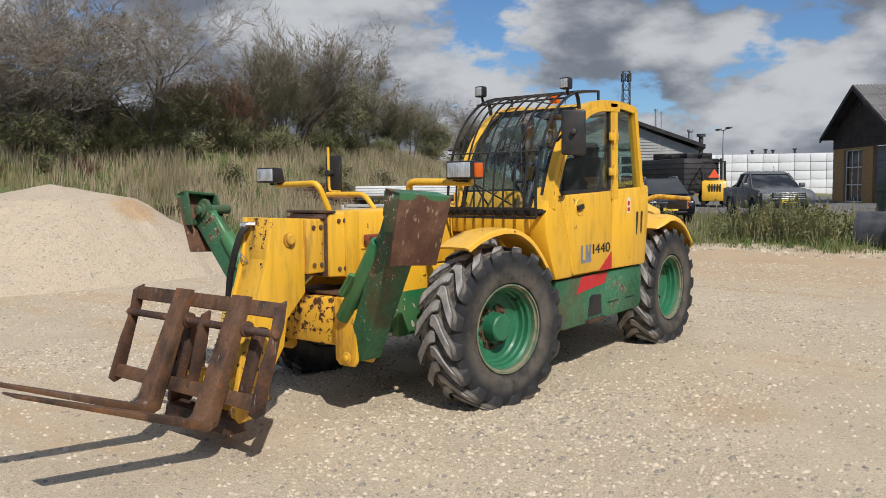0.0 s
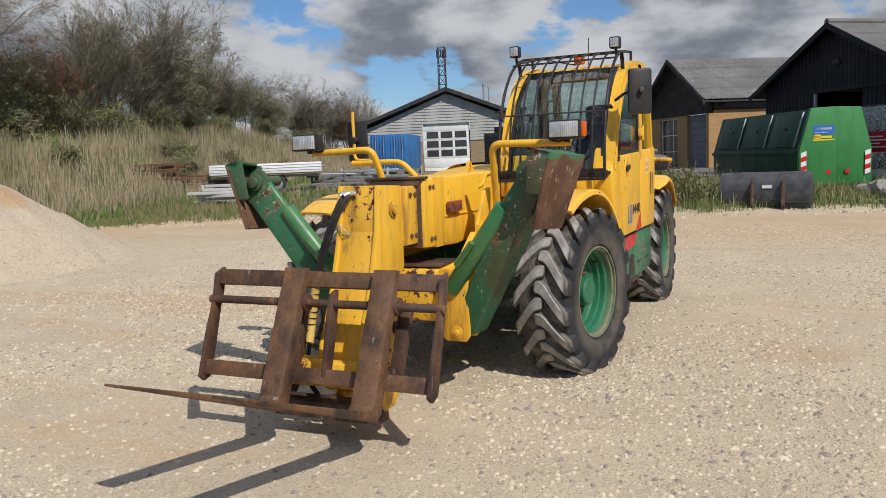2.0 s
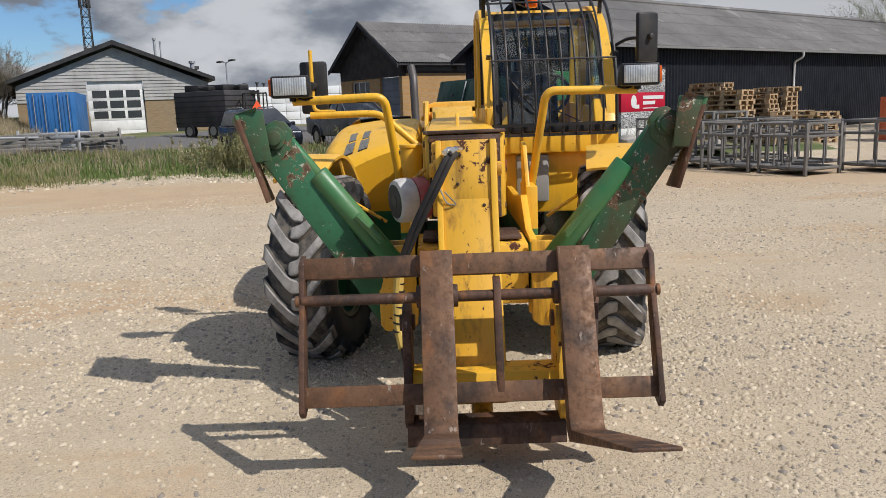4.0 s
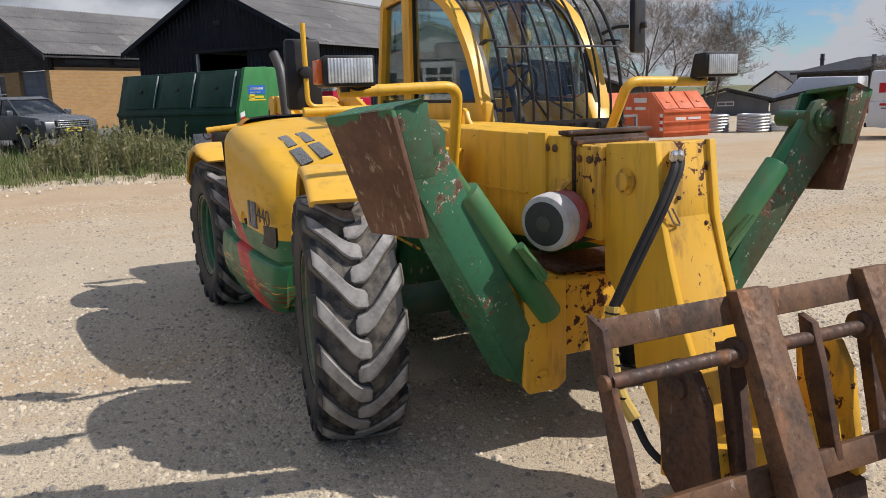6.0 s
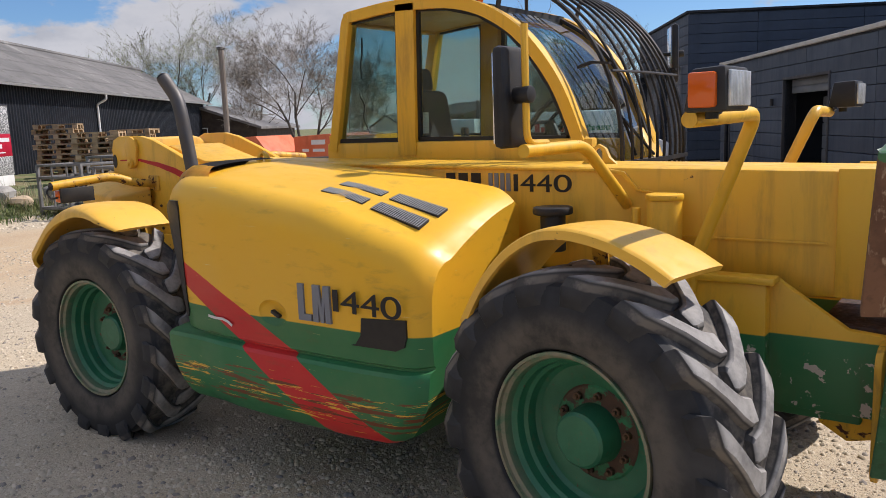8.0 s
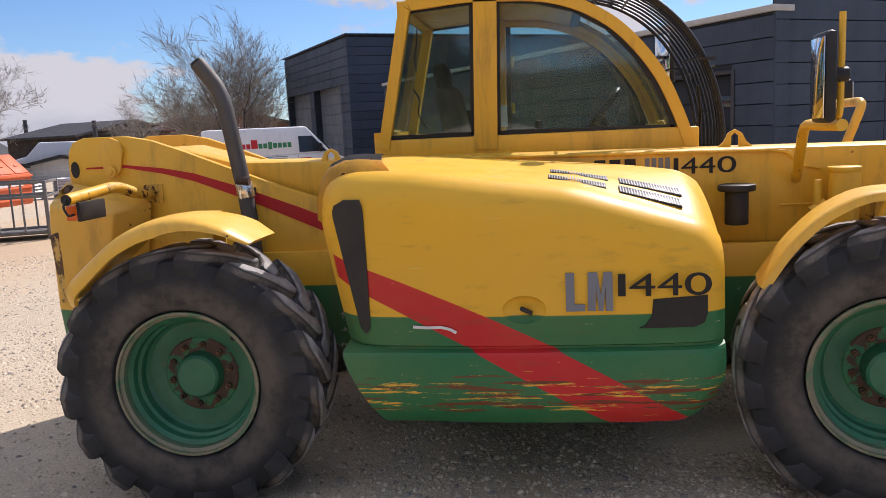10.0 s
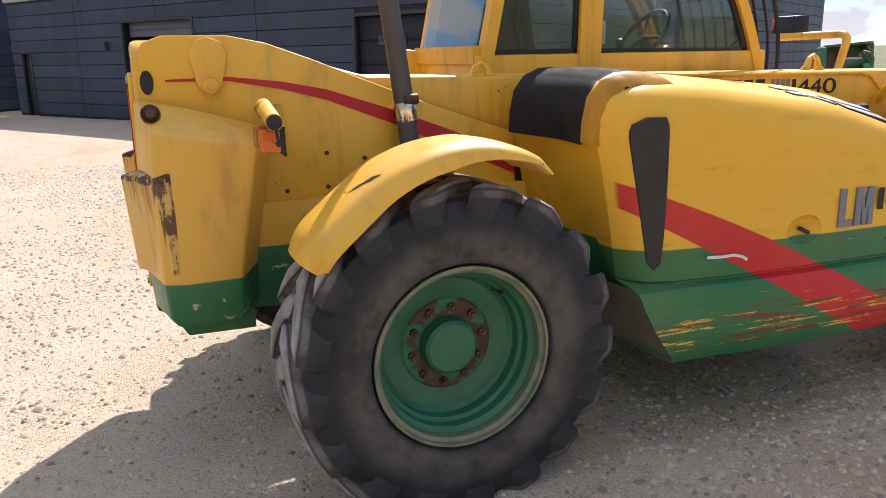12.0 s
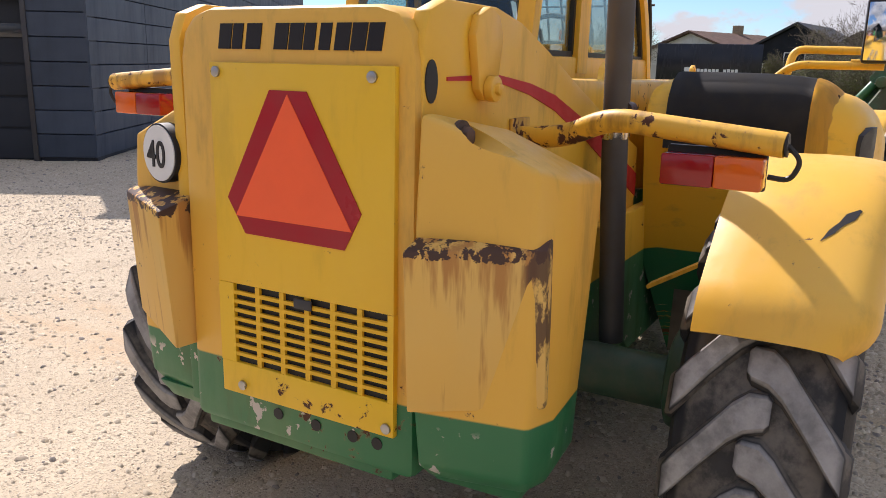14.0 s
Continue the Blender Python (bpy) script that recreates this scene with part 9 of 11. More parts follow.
def pickup():
    t = thing("pickup_truck", "grey double-cab pickup truck with chrome grille", "pickup truck", (-19.0, -2.92, 0.50), 33)
    t.matrix_world = t.matrix_world @ Matrix.Scale(0.80, 4)
    W = 0.92
    sill = 0.42
    low = [(-2.6, 0.55)] + wheel_arches(sill, (-1.62, 1.52), 0.43) + [(2.55, 0.48)]
    up = [(2.66, 0.75), (2.60, 1.00), (2.20, 1.12), (1.15, 1.20), (-0.95, 1.22), (-2.62, 1.18)]
    bm = B()
    prism(bm, low + up, "xz", -W, W, 0.05)
    body = part("body", bm, M_CARGREY, t)
    # bonnet with a raised middle, dark load bed
    bm = B()
    hexa(bm, [(1.10, -0.66, 1.15), (2.40, -0.56, 1.02), (2.40, 0.56, 1.02), (1.10, 0.66, 1.15), (1.16, -0.60, 1.245), (2.30, -0.50, 1.13), (2.30, 0.50, 1.13), (1.16, 0.60, 1.245)], 0.035)
    part("bonnet", bm, M_CARGREY, t)
    bm = B()
    span(bm, -2.52, -1.05, -W + 0.10, W - 0.10, 1.17, 1.205, 0.01)
    part("bed_cover", bm, M_BLK, t)
    # glasshouse, roof and pillars
    bm = B()
    hexa(bm, [(-0.98, -W + 0.07, 1.19), (1.16, -W + 0.07, 1.19), (1.16, W - 0.07, 1.19), (-0.98, W - 0.07, 1.19), (-0.72, -0.68, 1.73), (0.36, -0.68, 1.73), (0.36, 0.68, 1.73), (-0.72, 0.68, 1.73)], 0.03)
    part("glasshouse", bm, M_CARGLASS, t, "dark glazing all round the cab")
    bm = B()
    hexa(bm, [(-0.82, -0.73, 1.70), (0.46, -0.72, 1.70), (0.46, 0.72, 1.70), (-0.82, 0.73, 1.70), (-0.66, -0.60, 1.80), (0.26, -0.60, 1.80), (0.26, 0.60, 1.80), (-0.66, 0.60, 1.80)], 0.03)
    part("roof", bm, M_CARGREY, t)
    for s in (-1, 1):
        for a, c2, wd in (((1.20, s * 0.85, 1.18), (0.40, s * 0.70, 1.73), 0.07), ((0.08, s * 0.865, 1.18), (0.04, s * 0.70, 1.73), 0.09), ((-0.98, s * 0.865, 1.18), (-0.72, s * 0.70, 1.73), 0.16)):
            bm = B()
            strap(bm, [a, c2], wd, 0.03, (1, 0, 0))
            part("pillar", bm, M_CARGREY, t)
        bm = B()
        tube(bm, [(-1.0, s * 0.62, 1.60), (-1.35, s * 0.70, 1.32), (-1.75, s * 0.74, 1.22)], 0.04, 8)
        part("bed_bar", bm, M_BLK, t)
        for xw in (-1.62, 1.52):
            bm = B()
            tube(bm, [(xw + 0.47 * math.cos(q), s * (W - 0.005), 0.42 + 0.47 * math.sin(q)) for q in np.linspace(0.0, math.pi, 13)], 0.035, 6)
            part("arch_trim", bm, M_CARGREY, t)
        bm = B()
        box(bm, (0.95, s * 1.02, 1.28), (0.12, 0.22, 0.17), 0.04)
        part("wing_mirror", bm, M_CARGREY, t)
        bm = B()
        hexa(bm, [(2.30, s * 0.55, 0.86), (2.62, s * 0.55, 0.86), (2.45, s * 0.925, 0.88), (2.15, s * 0.925, 0.90), (2.30, s * 0.55, 1.01), (2.60, s * 0.55, 1.01), (2.40, s * 0.925, 1.05), (2.10, s * 0.925, 1.05)], 0.02)
        part("headlight", bm, M_LENS, t)
        bm = B()
        box(bm, (2.60, s * 0.70, 0.58), (0.1, 0.22, 0.16), 0.03)
        fog = part("fog_light", bm, M_BLK, t)
        bm = B()
        rod(bm, (2.65, s * 0.70, 0.58), (2.665, s * 0.70, 0.58), 0.05, 12)
        part("fog_lens", bm, M_LENS, fog)
        for x in (-1.62, 1.52):
            car_wheel(t, x, s * 0.80, 0.39, 0.26)
    bm = B()
    span(bm, 2.58, 2.685, -0.58, 0.58, 0.80, 1.02, 0.03)
    part("grille_surround", bm, M_BLK, t)
    bm = B()
    span(bm, 2.60, 2.71, -0.60, 0.60, 0.775, 0.82, 0.012)
    for k in range(3):
        span(bm, 2.6, 2.70, -0.54, 0.54, 0.85 + 0.065 * k, 0.885 + 0.065 * k, 0.012)
    part("grille", bm, M_BRASS, t, "chrome grille bars")
    bm = B()
    hexa(bm, [(2.50, -0.66, 0.50), (2.68, -0.50, 0.50), (2.68, 0.50, 0.50), (2.50, 0.66, 0.50), (2.50, -0.60, 0.74), (2.69, -0.48, 0.74), (2.69, 0.48, 0.74), (2.50, 0.60, 0.74)], 0.02)
    part("lower_grille", bm, M_BLK, t)
    bm = B()
    span(bm, 2.69, 2.705, -0.26, 0.26, 0.66, 0.77, 0)
    part("number_plate", bm, M_YPLATE, t, "yellow plate with a plain bar")
    bm = B()
    span(bm, 2.705, 2.71, -0.2, 0.22, 0.69, 0.74, 0)
    part("plate_bar", bm, M_BLK, t)
    bm = B()
    rod(bm, (-0.55, 0.5, 1.76), (-0.7, 0.5, 2.0), 0.008, 5)
    part("aerial", bm, M_BLK, t)


pickup()


def dark_car():
    t = thing("people_carrier", "dark blue people carrier parked on the lot", "car", (-17.3, -5.6, 0.42), 33)
    t.matrix_world = t.matrix_world @ Matrix.Scale(0.80, 4)
    W = 0.88
    low = [(-2.05, 0.4)] + wheel_arches(0.3, (-1.3, 1.35), 0.36) + [(2.05, 0.36)]
    up = [(2.15, 0.6), (2.1, 0.85), (1.5, 1.05), (-2.0, 1.08), (-2.12, 0.8)]
    bm = B()
    prism(bm, low + up, "xz", -W, W, 0.06)
    part("body", bm, M_CARDARK, t)
    bm = B()
    hexa(bm, [(-2.0, -W + 0.04, 1.05), (1.5, -W + 0.04, 1.02), (1.5, W - 0.04, 1.02), (-2.0, W - 0.04, 1.05), (-1.75, -0.66, 1.66), (0.35, -0.66, 1.68), (0.35, 0.66, 1.68), (-1.75, 0.66, 1.66)], 0.08)
    part("cabin", bm, M_CARDARK, t)
    bm = B()
    hexa(bm, [(0.46, -0.6, 1.62), (1.38, -0.76, 1.10), (1.38, 0.76, 1.10), (0.46, 0.6, 1.62), (0.49, -0.6, 1.64), (1.42, -0.76, 1.11), (1.42, 0.76, 1.11), (0.49, 0.6, 1.64)], 0)
    part("windscreen", bm, M_CARGLASS, t)
    for s in (-1, 1):
        bm = B()
        hexa(bm, [(-1.8, s * 0.835, 1.10), (1.15, s * 0.835, 1.10), (1.15, s * 0.85, 1.10), (-1.8, s * 0.85, 1.10), (-1.62, s * 0.69, 1.56), (0.38, s * 0.69, 1.58), (0.38, s * 0.705, 1.58), (-1.62, s * 0.705, 1.56)], 0)
        part("side_window", bm, M_CARGLASS, t)
        bm = B()
        box(bm, (2.02, s * 0.66, 0.76), (0.18, 0.36, 0.16), 0.04)
        part("headlight", bm, M_LENS, t)
        bm = B()
        box(bm, (0.98, s * 0.98, 1.10), (0.10, 0.20, 0.15), 0.04)
        part("wing_mirror", bm, M_CARDARK, t)
        bm = B()
        tube(bm, [(-1.6, s * 0.60, 1.66), (-1.5, s * 0.62, 1.73), (0.1, s * 0.62, 1.74), (0.25, s * 0.60, 1.68)], 0.02, 6)
        part("roof_rail", bm, M_GALV, t)
        for x in (-1.3, 1.35):
            car_wheel(t, x, s * 0.78, 0.32, 0.22)
    bm = B()
    span(bm, 2.06, 2.15, -0.50, 0.50, 0.66, 0.80, 0.02)
    part("grille", bm, M_BLK, t)
    bm = B()
    span(bm, 2.06, 2.14, -0.60, 0.60, 0.40, 0.48, 0.02)
    part("lower_grille", bm, M_BLK, t)
    bm = B()
    span(bm, 2.1, 2.17, -0.26, 0.26, 0.5, 0.61, 0)
    part("number_plate", bm, M_YPLATE, t)


dark_car()


def fork_truck():
    t = thing("forklift", "yellow forklift seen from behind with orange triangle", "forklift", (-31.8, -9.0, gz(-31.8, -9.0)), 200)
    bm = B()
    prism(bm, [(-1.1, 0.3), (-1.15, 0.7), (-1.0, 1.25), (-0.4, 1.3), (0.9, 0.8), (0.9, 0.3)], "xz", -0.55, 0.55, 0.06)
    part("body", bm, M_YEL, t)
    bm = B()
    for k in range(5):
        span(bm, -1.16, -1.12, -0.30 + 0.12 * k, -0.23 + 0.12 * k, 0.75, 1.1, 0.01)
    part("radiator_grille", bm, M_BLK, t)
    bm = B()
    for s in (-1, 1):
        for a, b in (((-0.9, s * 0.5, 1.25), (-0.75, s * 0.48, 2.15)), ((0.7, s * 0.5, 0.8), (0.3, s * 0.48, 2.15)), ((-0.75, s * 0.48, 2.15), (0.3, s * 0.48, 2.15))):
            rod(bm, a, b, 0.035, 8)
    for k in range(4):
        rod(bm, (-0.7 + 0.3 * k, -0.48, 2.15), (-0.7 + 0.3 * k, 0.48, 2.15), 0.02, 6)
    part("overhead_guard", bm, M_BLK, t)
    bm = B()
    for s in (-1, 1):
        span(bm, 1.0, 1.12, s * 0.35 - 0.06, s * 0.35 + 0.06, 0.1, 2.35, 0.01)
    span(bm, 1.0, 1.1, -0.35, 0.35, 2.2, 2.3, 0)
    part("mast", bm, M_BLK, t)
    bm = B()
    prism(bm, [(-0.26, 1.4), (0.26, 1.4), (0, 1.82)], "yz", -0.98, -0.95, 0)
    part("warning_triangle", bm, M_ORNG, t)
    for x, r in ((-0.75, 0.3), (0.6, 0.36)):
        for s in (-1, 1):
            car_wheel(t, x, s * 0.48, r, 0.22)


fork_truck()


def box_trailer():
    t = thing("covered_trailer", "dark covered trailer loaded with scrap parts", "trailer", (-33.0, -11.2, gz(-33, -11)), 60)
    bm = B()
    span(bm, -1.7, 1.7, -1.05, 1.05, 0.55, 2.25, 0.03)
    part("body", bm, M_DGREY, t)
    bm = B()
    for k in range(6):
        span(bm, -1.72, 1.72, -1.07, 1.07, 0.75 + 0.25 * k, 0.78 + 0.25 * k, 0)
    part("ribs", bm, M_BLK, t)
    rng = random.Random(5)
    for k in range(7):
        bm = B()
        box(bm, (rng.uniform(-1.3, 1.3), rng.uniform(-0.8, 0.8), 2.38), (rng.uniform(0.3, 0.9), rng.uniform(0.3, 0.8), rng.uniform(0.15, 0.45)), 0.05, turn(rng.uniform(0, 90), "Z"))
        part("load_piece", bm, M_BLK, t)
    for x in (-0.8, 0.8):
        for s in (-1, 1):
            car_wheel(t, x, s * 0.95, 0.36, 0.24)


box_trailer()


def white_van():
    P = Vector((-9.5, 19.2))
    Q = Vector((-6.8, 20.8))
    d = (Q - P).normalized()
    wb = 3.66
    t = thing("delivery_van", "white high-roof delivery van with coloured side lettering", "van", (P.x + d.y * 0.85, P.y - d.x * 0.85 + 0.0, gz(-8, 20)), math.degrees(math.atan2(d.y, d.x)))
    t.matrix_world = pose(P.x - d.y * 0.0, P.y + d.x * 0.0, gz(-8, 20), 0, 0, math.degrees(math.atan2(d.y, d.x))) @ pose(0, 0.7, 0) @ Matrix.Scale(0.76, 4)
    W = 0.99
    low = [(-1.15, 0.45)] + wheel_arches(0.38, (0.0, wb), 0.41) + [(4.72, 0.40)]
    up = [(4.80, 0.62), (4.78, 0.95), (4.62, 1.12), (3.95, 1.38), (-1.17, 1.38)]
    bm = B()
    prism(bm, low + up, "xz", -W, W, 0.05)
    part("body", bm, M_VAN, t)
    bm = B()
    hexa(bm, [(-1.17, -W + 0.01, 1.36), (4.05, -W + 0.01, 1.36), (4.05, W - 0.01, 1.36), (-1.17, W - 0.01, 1.36), (-1.08, -0.86, 2.52), (3.0, -0.86, 2.52), (3.0, 0.86, 2.52), (-1.08, 0.86, 2.52)], 0.09)
    part("cargo_box", bm, M_VAN, t)
    bm = B()
    hexa(bm, [(3.10, -0.80, 2.36), (4.0, -0.90, 1.42), (4.0, 0.90, 1.42), (3.10, 0.80, 2.36), (3.14, -0.80, 2.38), (4.06, -0.90, 1.44), (4.06, 0.90, 1.44), (3.14, 0.80, 2.38)], 0)
    part("windscreen", bm, M_CARGLASS, t)
    for s in (-1, 1):
        bm = B()
        hexa(bm, [(2.62, s * 0.975, 1.46), (3.78, s * 0.975, 1.46), (3.78, s * 0.99, 1.46), (2.62, s * 0.99, 1.46), (2.62, s * 0.905, 2.12), (3.2, s * 0.905, 2.12), (3.2, s * 0.92, 2.12), (2.62, s * 0.92, 2.12)], 0)
        part("side_window", bm, M_CARGLASS, t)
        bm = B()
        box(bm, (3.5, s * 1.12, 1.62), (0.12, 0.2, 0.36), 0.04)
        part("wing_mirror", bm, M_BLK, t)
        bm = B()
        span(bm, -1.20, -1.10, s * 0.93 - 0.07, s * 0.93 + 0.07, 0.95, 1.45, 0.02)
        part("tail_light", bm, M_RLENS, t)
        bm = B()
        box(bm, (4.66, s * 0.78, 0.95), (0.2, 0.34, 0.22), 0.05)
        part("headlight", bm, M_LENS, t)
        bm = B()
        span(bm, 0.5, 3.15, s * W - 0.01, s * W + 0.02, 0.50, 0.66, 0.01)
        part("side_moulding", bm, M_BLK, t)
        for x in (0.0, wb):
            car_wheel(t, x, s * 0.86, 0.345, 0.24)
        for x in (2.55, 1.1):
            bm = B()
            span(bm, x, x + 0.012, s * W - 0.002, s * W + 0.004, 0.6, 1.36, 0)
            part("door_seam", bm, M_DGREY, t)
    bm = B()
    span(bm, 4.6, 4.84, -0.95, 0.95, 0.4, 0.62, 0.04)
    part("front_bumper", bm, M_BLK, t)
    bm = B()
    span(bm, -1.24, -1.12, -0.95, 0.95, 0.42, 0.58, 0.03)
    part("rear_bumper", bm, M_BLK, t)
    m = face_pose((-0.9, -W + 0.045, 1.75), (1, 0, 0), (0, 0.1, 1))
    rows = [(0.1, 0.32, 0.12, 0.36, 0)]
    x = 0.36
    for k in range(6):
        rows.append((x, x + 0.16, 0.04, 0.20, 0))
        x += 0.20
    rows.append((x, x + 0.26, 0.12, 0.36, 0))
    x += 0.29
    for k in range(7):
        rows.append((x, x + 0.16, 0.04, 0.20 + 0.1 * (k == 2), 1))
        x += 0.20
    bars(t, [M_REDP, plain("lettering_green", (0.03, 0.22, 0.09), 0.5)], rows, m)
    m = face_pose((-0.9, -W - 0.006, 0.8), (1, 0, 0), (0, 0, 1))
    bars(t, [M_REDP, M_GREYT], [(0.15, 0.9, 0.46, 0.09, 0), (0.2, 0.8, 0.32, 0.05, 1), (1.9, 3.0, 0.52, 0.03, 1), (1.9, 3.0, 0.44, 0.03, 1), (1.9, 2.9, 0.36, 0.03, 1), (1.9, 3.0, 0.28, 0.03, 1), (3.55, 4.0, 0.40, 0.06, 0), (3.55, 4.3, 0.28, 0.05, 1)], m)


white_van()
far_van = thing("small_van", "white van parked far off under a canopy", "van", (-27.6, 38.0, 0.0), 200)
bm = B()
prism(bm, [(-2.3, 0.4), (-2.3, 1.9), (0.9, 1.95), (1.6, 1.2), (2.4, 1.0), (2.45, 0.4)], "xz", -0.9, 0.9, 0.08)
part("body", bm, M_VAN, far_van)
bm = B()
hexa(bm, [(0.98, -0.75, 1.82), (1.6, -0.8, 1.24), (1.6, 0.8, 1.24), (0.98, 0.75, 1.82), (1.02, -0.75, 1.84), (1.65, -0.8, 1.25), (1.65, 0.8, 1.25), (1.02, 0.75, 1.84)], 0)
part("windscreen", bm, M_CARGLASS, far_van)
for s in (-1, 1):
    for x in (-1.5, 1.5):
        car_wheel(far_van, x, s * 0.8, 0.33, 0.22)


# ---- flat trailer and scrap by the bank ----
def flat_trailer():
    x, y = -17.35, -15.9
    t = thing("flatbed_trailer", "white aluminium-sided tandem-axle trailer", "trailer", (x, y, gz(x, y)), 127)
    bm = B()
    for a, b, c, d in ((-2.0, 2.0, -1.0, -0.96), (-2.0, 2.0, 0.96, 1.0), (-2.0, -1.96, -0.96, 0.96), (1.96, 2.0, -0.96, 0.96)):
        span(bm, a, b, c, d, 0.72, 1.08, 0.006)
    part("drop_sides", bm, M_WPAINT, t)
    bm = B()
    for z in (0.80, 0.90, 1.0):
        span(bm, -2.01, 2.01, -1.012, -1.0, z, z + 0.015, 0)
        span(bm, -2.01, 2.01, 1.0, 1.012, z, z + 0.015, 0)
    part("side_ribs", bm, M_GALV, t)
    bm = B()
    span(bm, -1.96, 1.96, -0.96, 0.96, 0.66, 0.72, 0)
    part("deck", bm, M_WOOD, t)
    bm = B()
    for s in (-1, 1):
        span(bm, -2.0, 2.0, s * 0.6 - 0.04, s * 0.6 + 0.04, 0.56, 0.66, 0)
        rod(bm, (2.0, s * 0.6, 0.6), (3.4, 0, 0.55), 0.04, 8)
    part("chassis", bm, M_GALV, t)
    for xx in (-0.38, 0.38):
        for s in (-1, 1):
            car_wheel(t, xx, s * 0.86, 0.31, 0.18)
    bm = B()
    for s in (-1, 1):
        for k in range(2):
            tube(bm, [(-0.38 + 0.76 * k + 0.37 * math.cos(a), s * 0.86, 0.31 + 0.37 * math.sin(a)) for a in np.linspace(0.2, 2.94, 9)], 0.03, 6)
    part("mudguard", bm, M_BLK, t)


flat_trailer()


def scrap_frame(x, y, yaw, mat, seed, label):
    rng = random.Random(seed)
    t = thing("scrap_frame", label, "scrap", (x, y, gz(x, y)), yaw, group="scrap steel along the bank")
    for k in range(6):
        bm = B()
        z = 0.05 + 0.1 * k
        a = rng.uniform(-12, 12)
        moved(span(bm, -1.1, 1.1, -0.05, 0.05, 0, 0.09, 0.004), pose(rng.uniform(-0.3, 0.3), rng.uniform(-0.5, 0.5), z, 0, 0, a))
        part("beam", bm, mat, t)
    for k in range(4):
        bm = B()
        moved(span(bm, -0.04, 0.04, -0.04, 0.04, 0, rng.uniform(0.5, 0.8), 0.004), pose(-0.9 + 0.6 * k, rng.uniform(-0.4, 0.4), 0, rng.uniform(-20, 20), 0, 0))
        part("strut", bm, mat, t)


scrap_frame(-15.6, -17.9, 120, M_RUST, 1, "pile of rusty steel frames in the grass")
scrap_frame(-14.7, -18.9, 105, M_RUST, 2, "pile of rusty steel frames in the grass")
scrap_frame(-18.7, -13.7, 125, M_CAGE, 3, "pile of grey steel profiles in the grass")
scrap_frame(-20.0, -13.2, 105, M_GALV, 4, "pile of grey steel profiles in the grass")
scrap_frame(-21.0, -12.2, 130, M_CAGE, 5, "pile of grey steel profiles in the grass")
scrap_frame(-13.3, -14.2, 118, M_DIRTW, 7, "bent pale sheet profiles lying in the grass")


# ---- orange skip, coils, distant houses to the north-west ----
def orange_skip():
    t = thing("lidded_skip", "faded orange lidded skip with white lettering bars", "skip", (-15.5, 15.9, gz(-16, 17) - 0.02), 0)
    W, L = 2.35, 2.0
    bm = B()
    prism(bm, [(-W, 0.12), (-W, 1.45), (-0.62, 1.52), (0.0, 0.92), (0.0, 0.85), (-0.03, 0.0), (-W, 0.0)], "xz", 0, L, 0.015)
    part("body", bm, M_SKIP, t)
    bm = B()
    for z in (0.16, 0.5, 0.83):
        span(bm, 0, 0.05, -0.03, L + 0.03, z, z + 0.06, 0.008)
    part("ribs", bm, M_SKIP, t)
    f = face_pose((0.0, 0, 0.92), (0, 1, 0), (-0.62, 0, 0.60))
    for k in range(3):
        bm = B()
        span(bm, 0.05 + 0.65 * k, 0.65 + 0.65 * k, 0.03, 0.83, 0, 0.03, 0.01)
        lid = part("lid", moved(bm, f), M_SKIP, t, "lighter orange lid flap")
        bm = B()
        span(bm, 0.28 + 0.65 * k, 0.42 + 0.65 * k, 0.30, 0.38, 0.03, 0.06, 0.01)
        part("handle", moved(bm, f), M_SKIP, lid)
    e = face_pose((-W, -0.008, 0), (1, 0, 0), (0, 0, 1))
    bars(t, [M_WHT], [(0.85, 1.5, 1.25, 0.16, 0), (0.4, 0.7, 0.98, 0.10, 0), (0.9, 1.45, 0.98, 0.10, 0)], e)
    e = face_pose((0.006, 0, 0), (0, 1, 0), (0, 0, 1))
    bars(t, [M_WHT], [(0.5, 0.95, 0.62, 0.10, 0), (1.05, 1.6, 0.62, 0.08, 0)], e)
    for j in range(5):
        bm = B()
        span(bm, -0.18, -0.03, -0.012, -0.004, 0.25 + j * 0.11, 0.36 + j * 0.11, 0)
        part("hazard_stripe", bm, (M_WHT, M_REDP)[j % 2], t)
    bm = B()
    span(bm, -W + 0.3, -W + 0.42, -0.06, 0, 0.15, 0.6, 0.01)
    part("hook_bracket", bm, M_SKIP, t)


orange_skip()


def orange_skip_b():
    t = thing("lidded_skip", "faded orange lidded skip standing behind another skip", "skip", (-18.2, 15.0, gz(-19, 16) - 0.02), 8)
    bm = B()
    prism(bm, [(-2.2, 0.0), (-2.2, 1.45), (-0.5, 1.52), (0.0, 0.95), (0.0, 0.0)], "xz", 0, 1.9, 0.015)
    part("body", bm, M_SKIP, t)
    e = face_pose((-2.2, -0.008, 0), (1, 0, 0), (0, 0, 1))
    bars(t, [M_WHT], [(0.5, 1.5, 1.1, 0.16, 0), (0.6, 1.3, 0.8, 0.10, 0)], e)


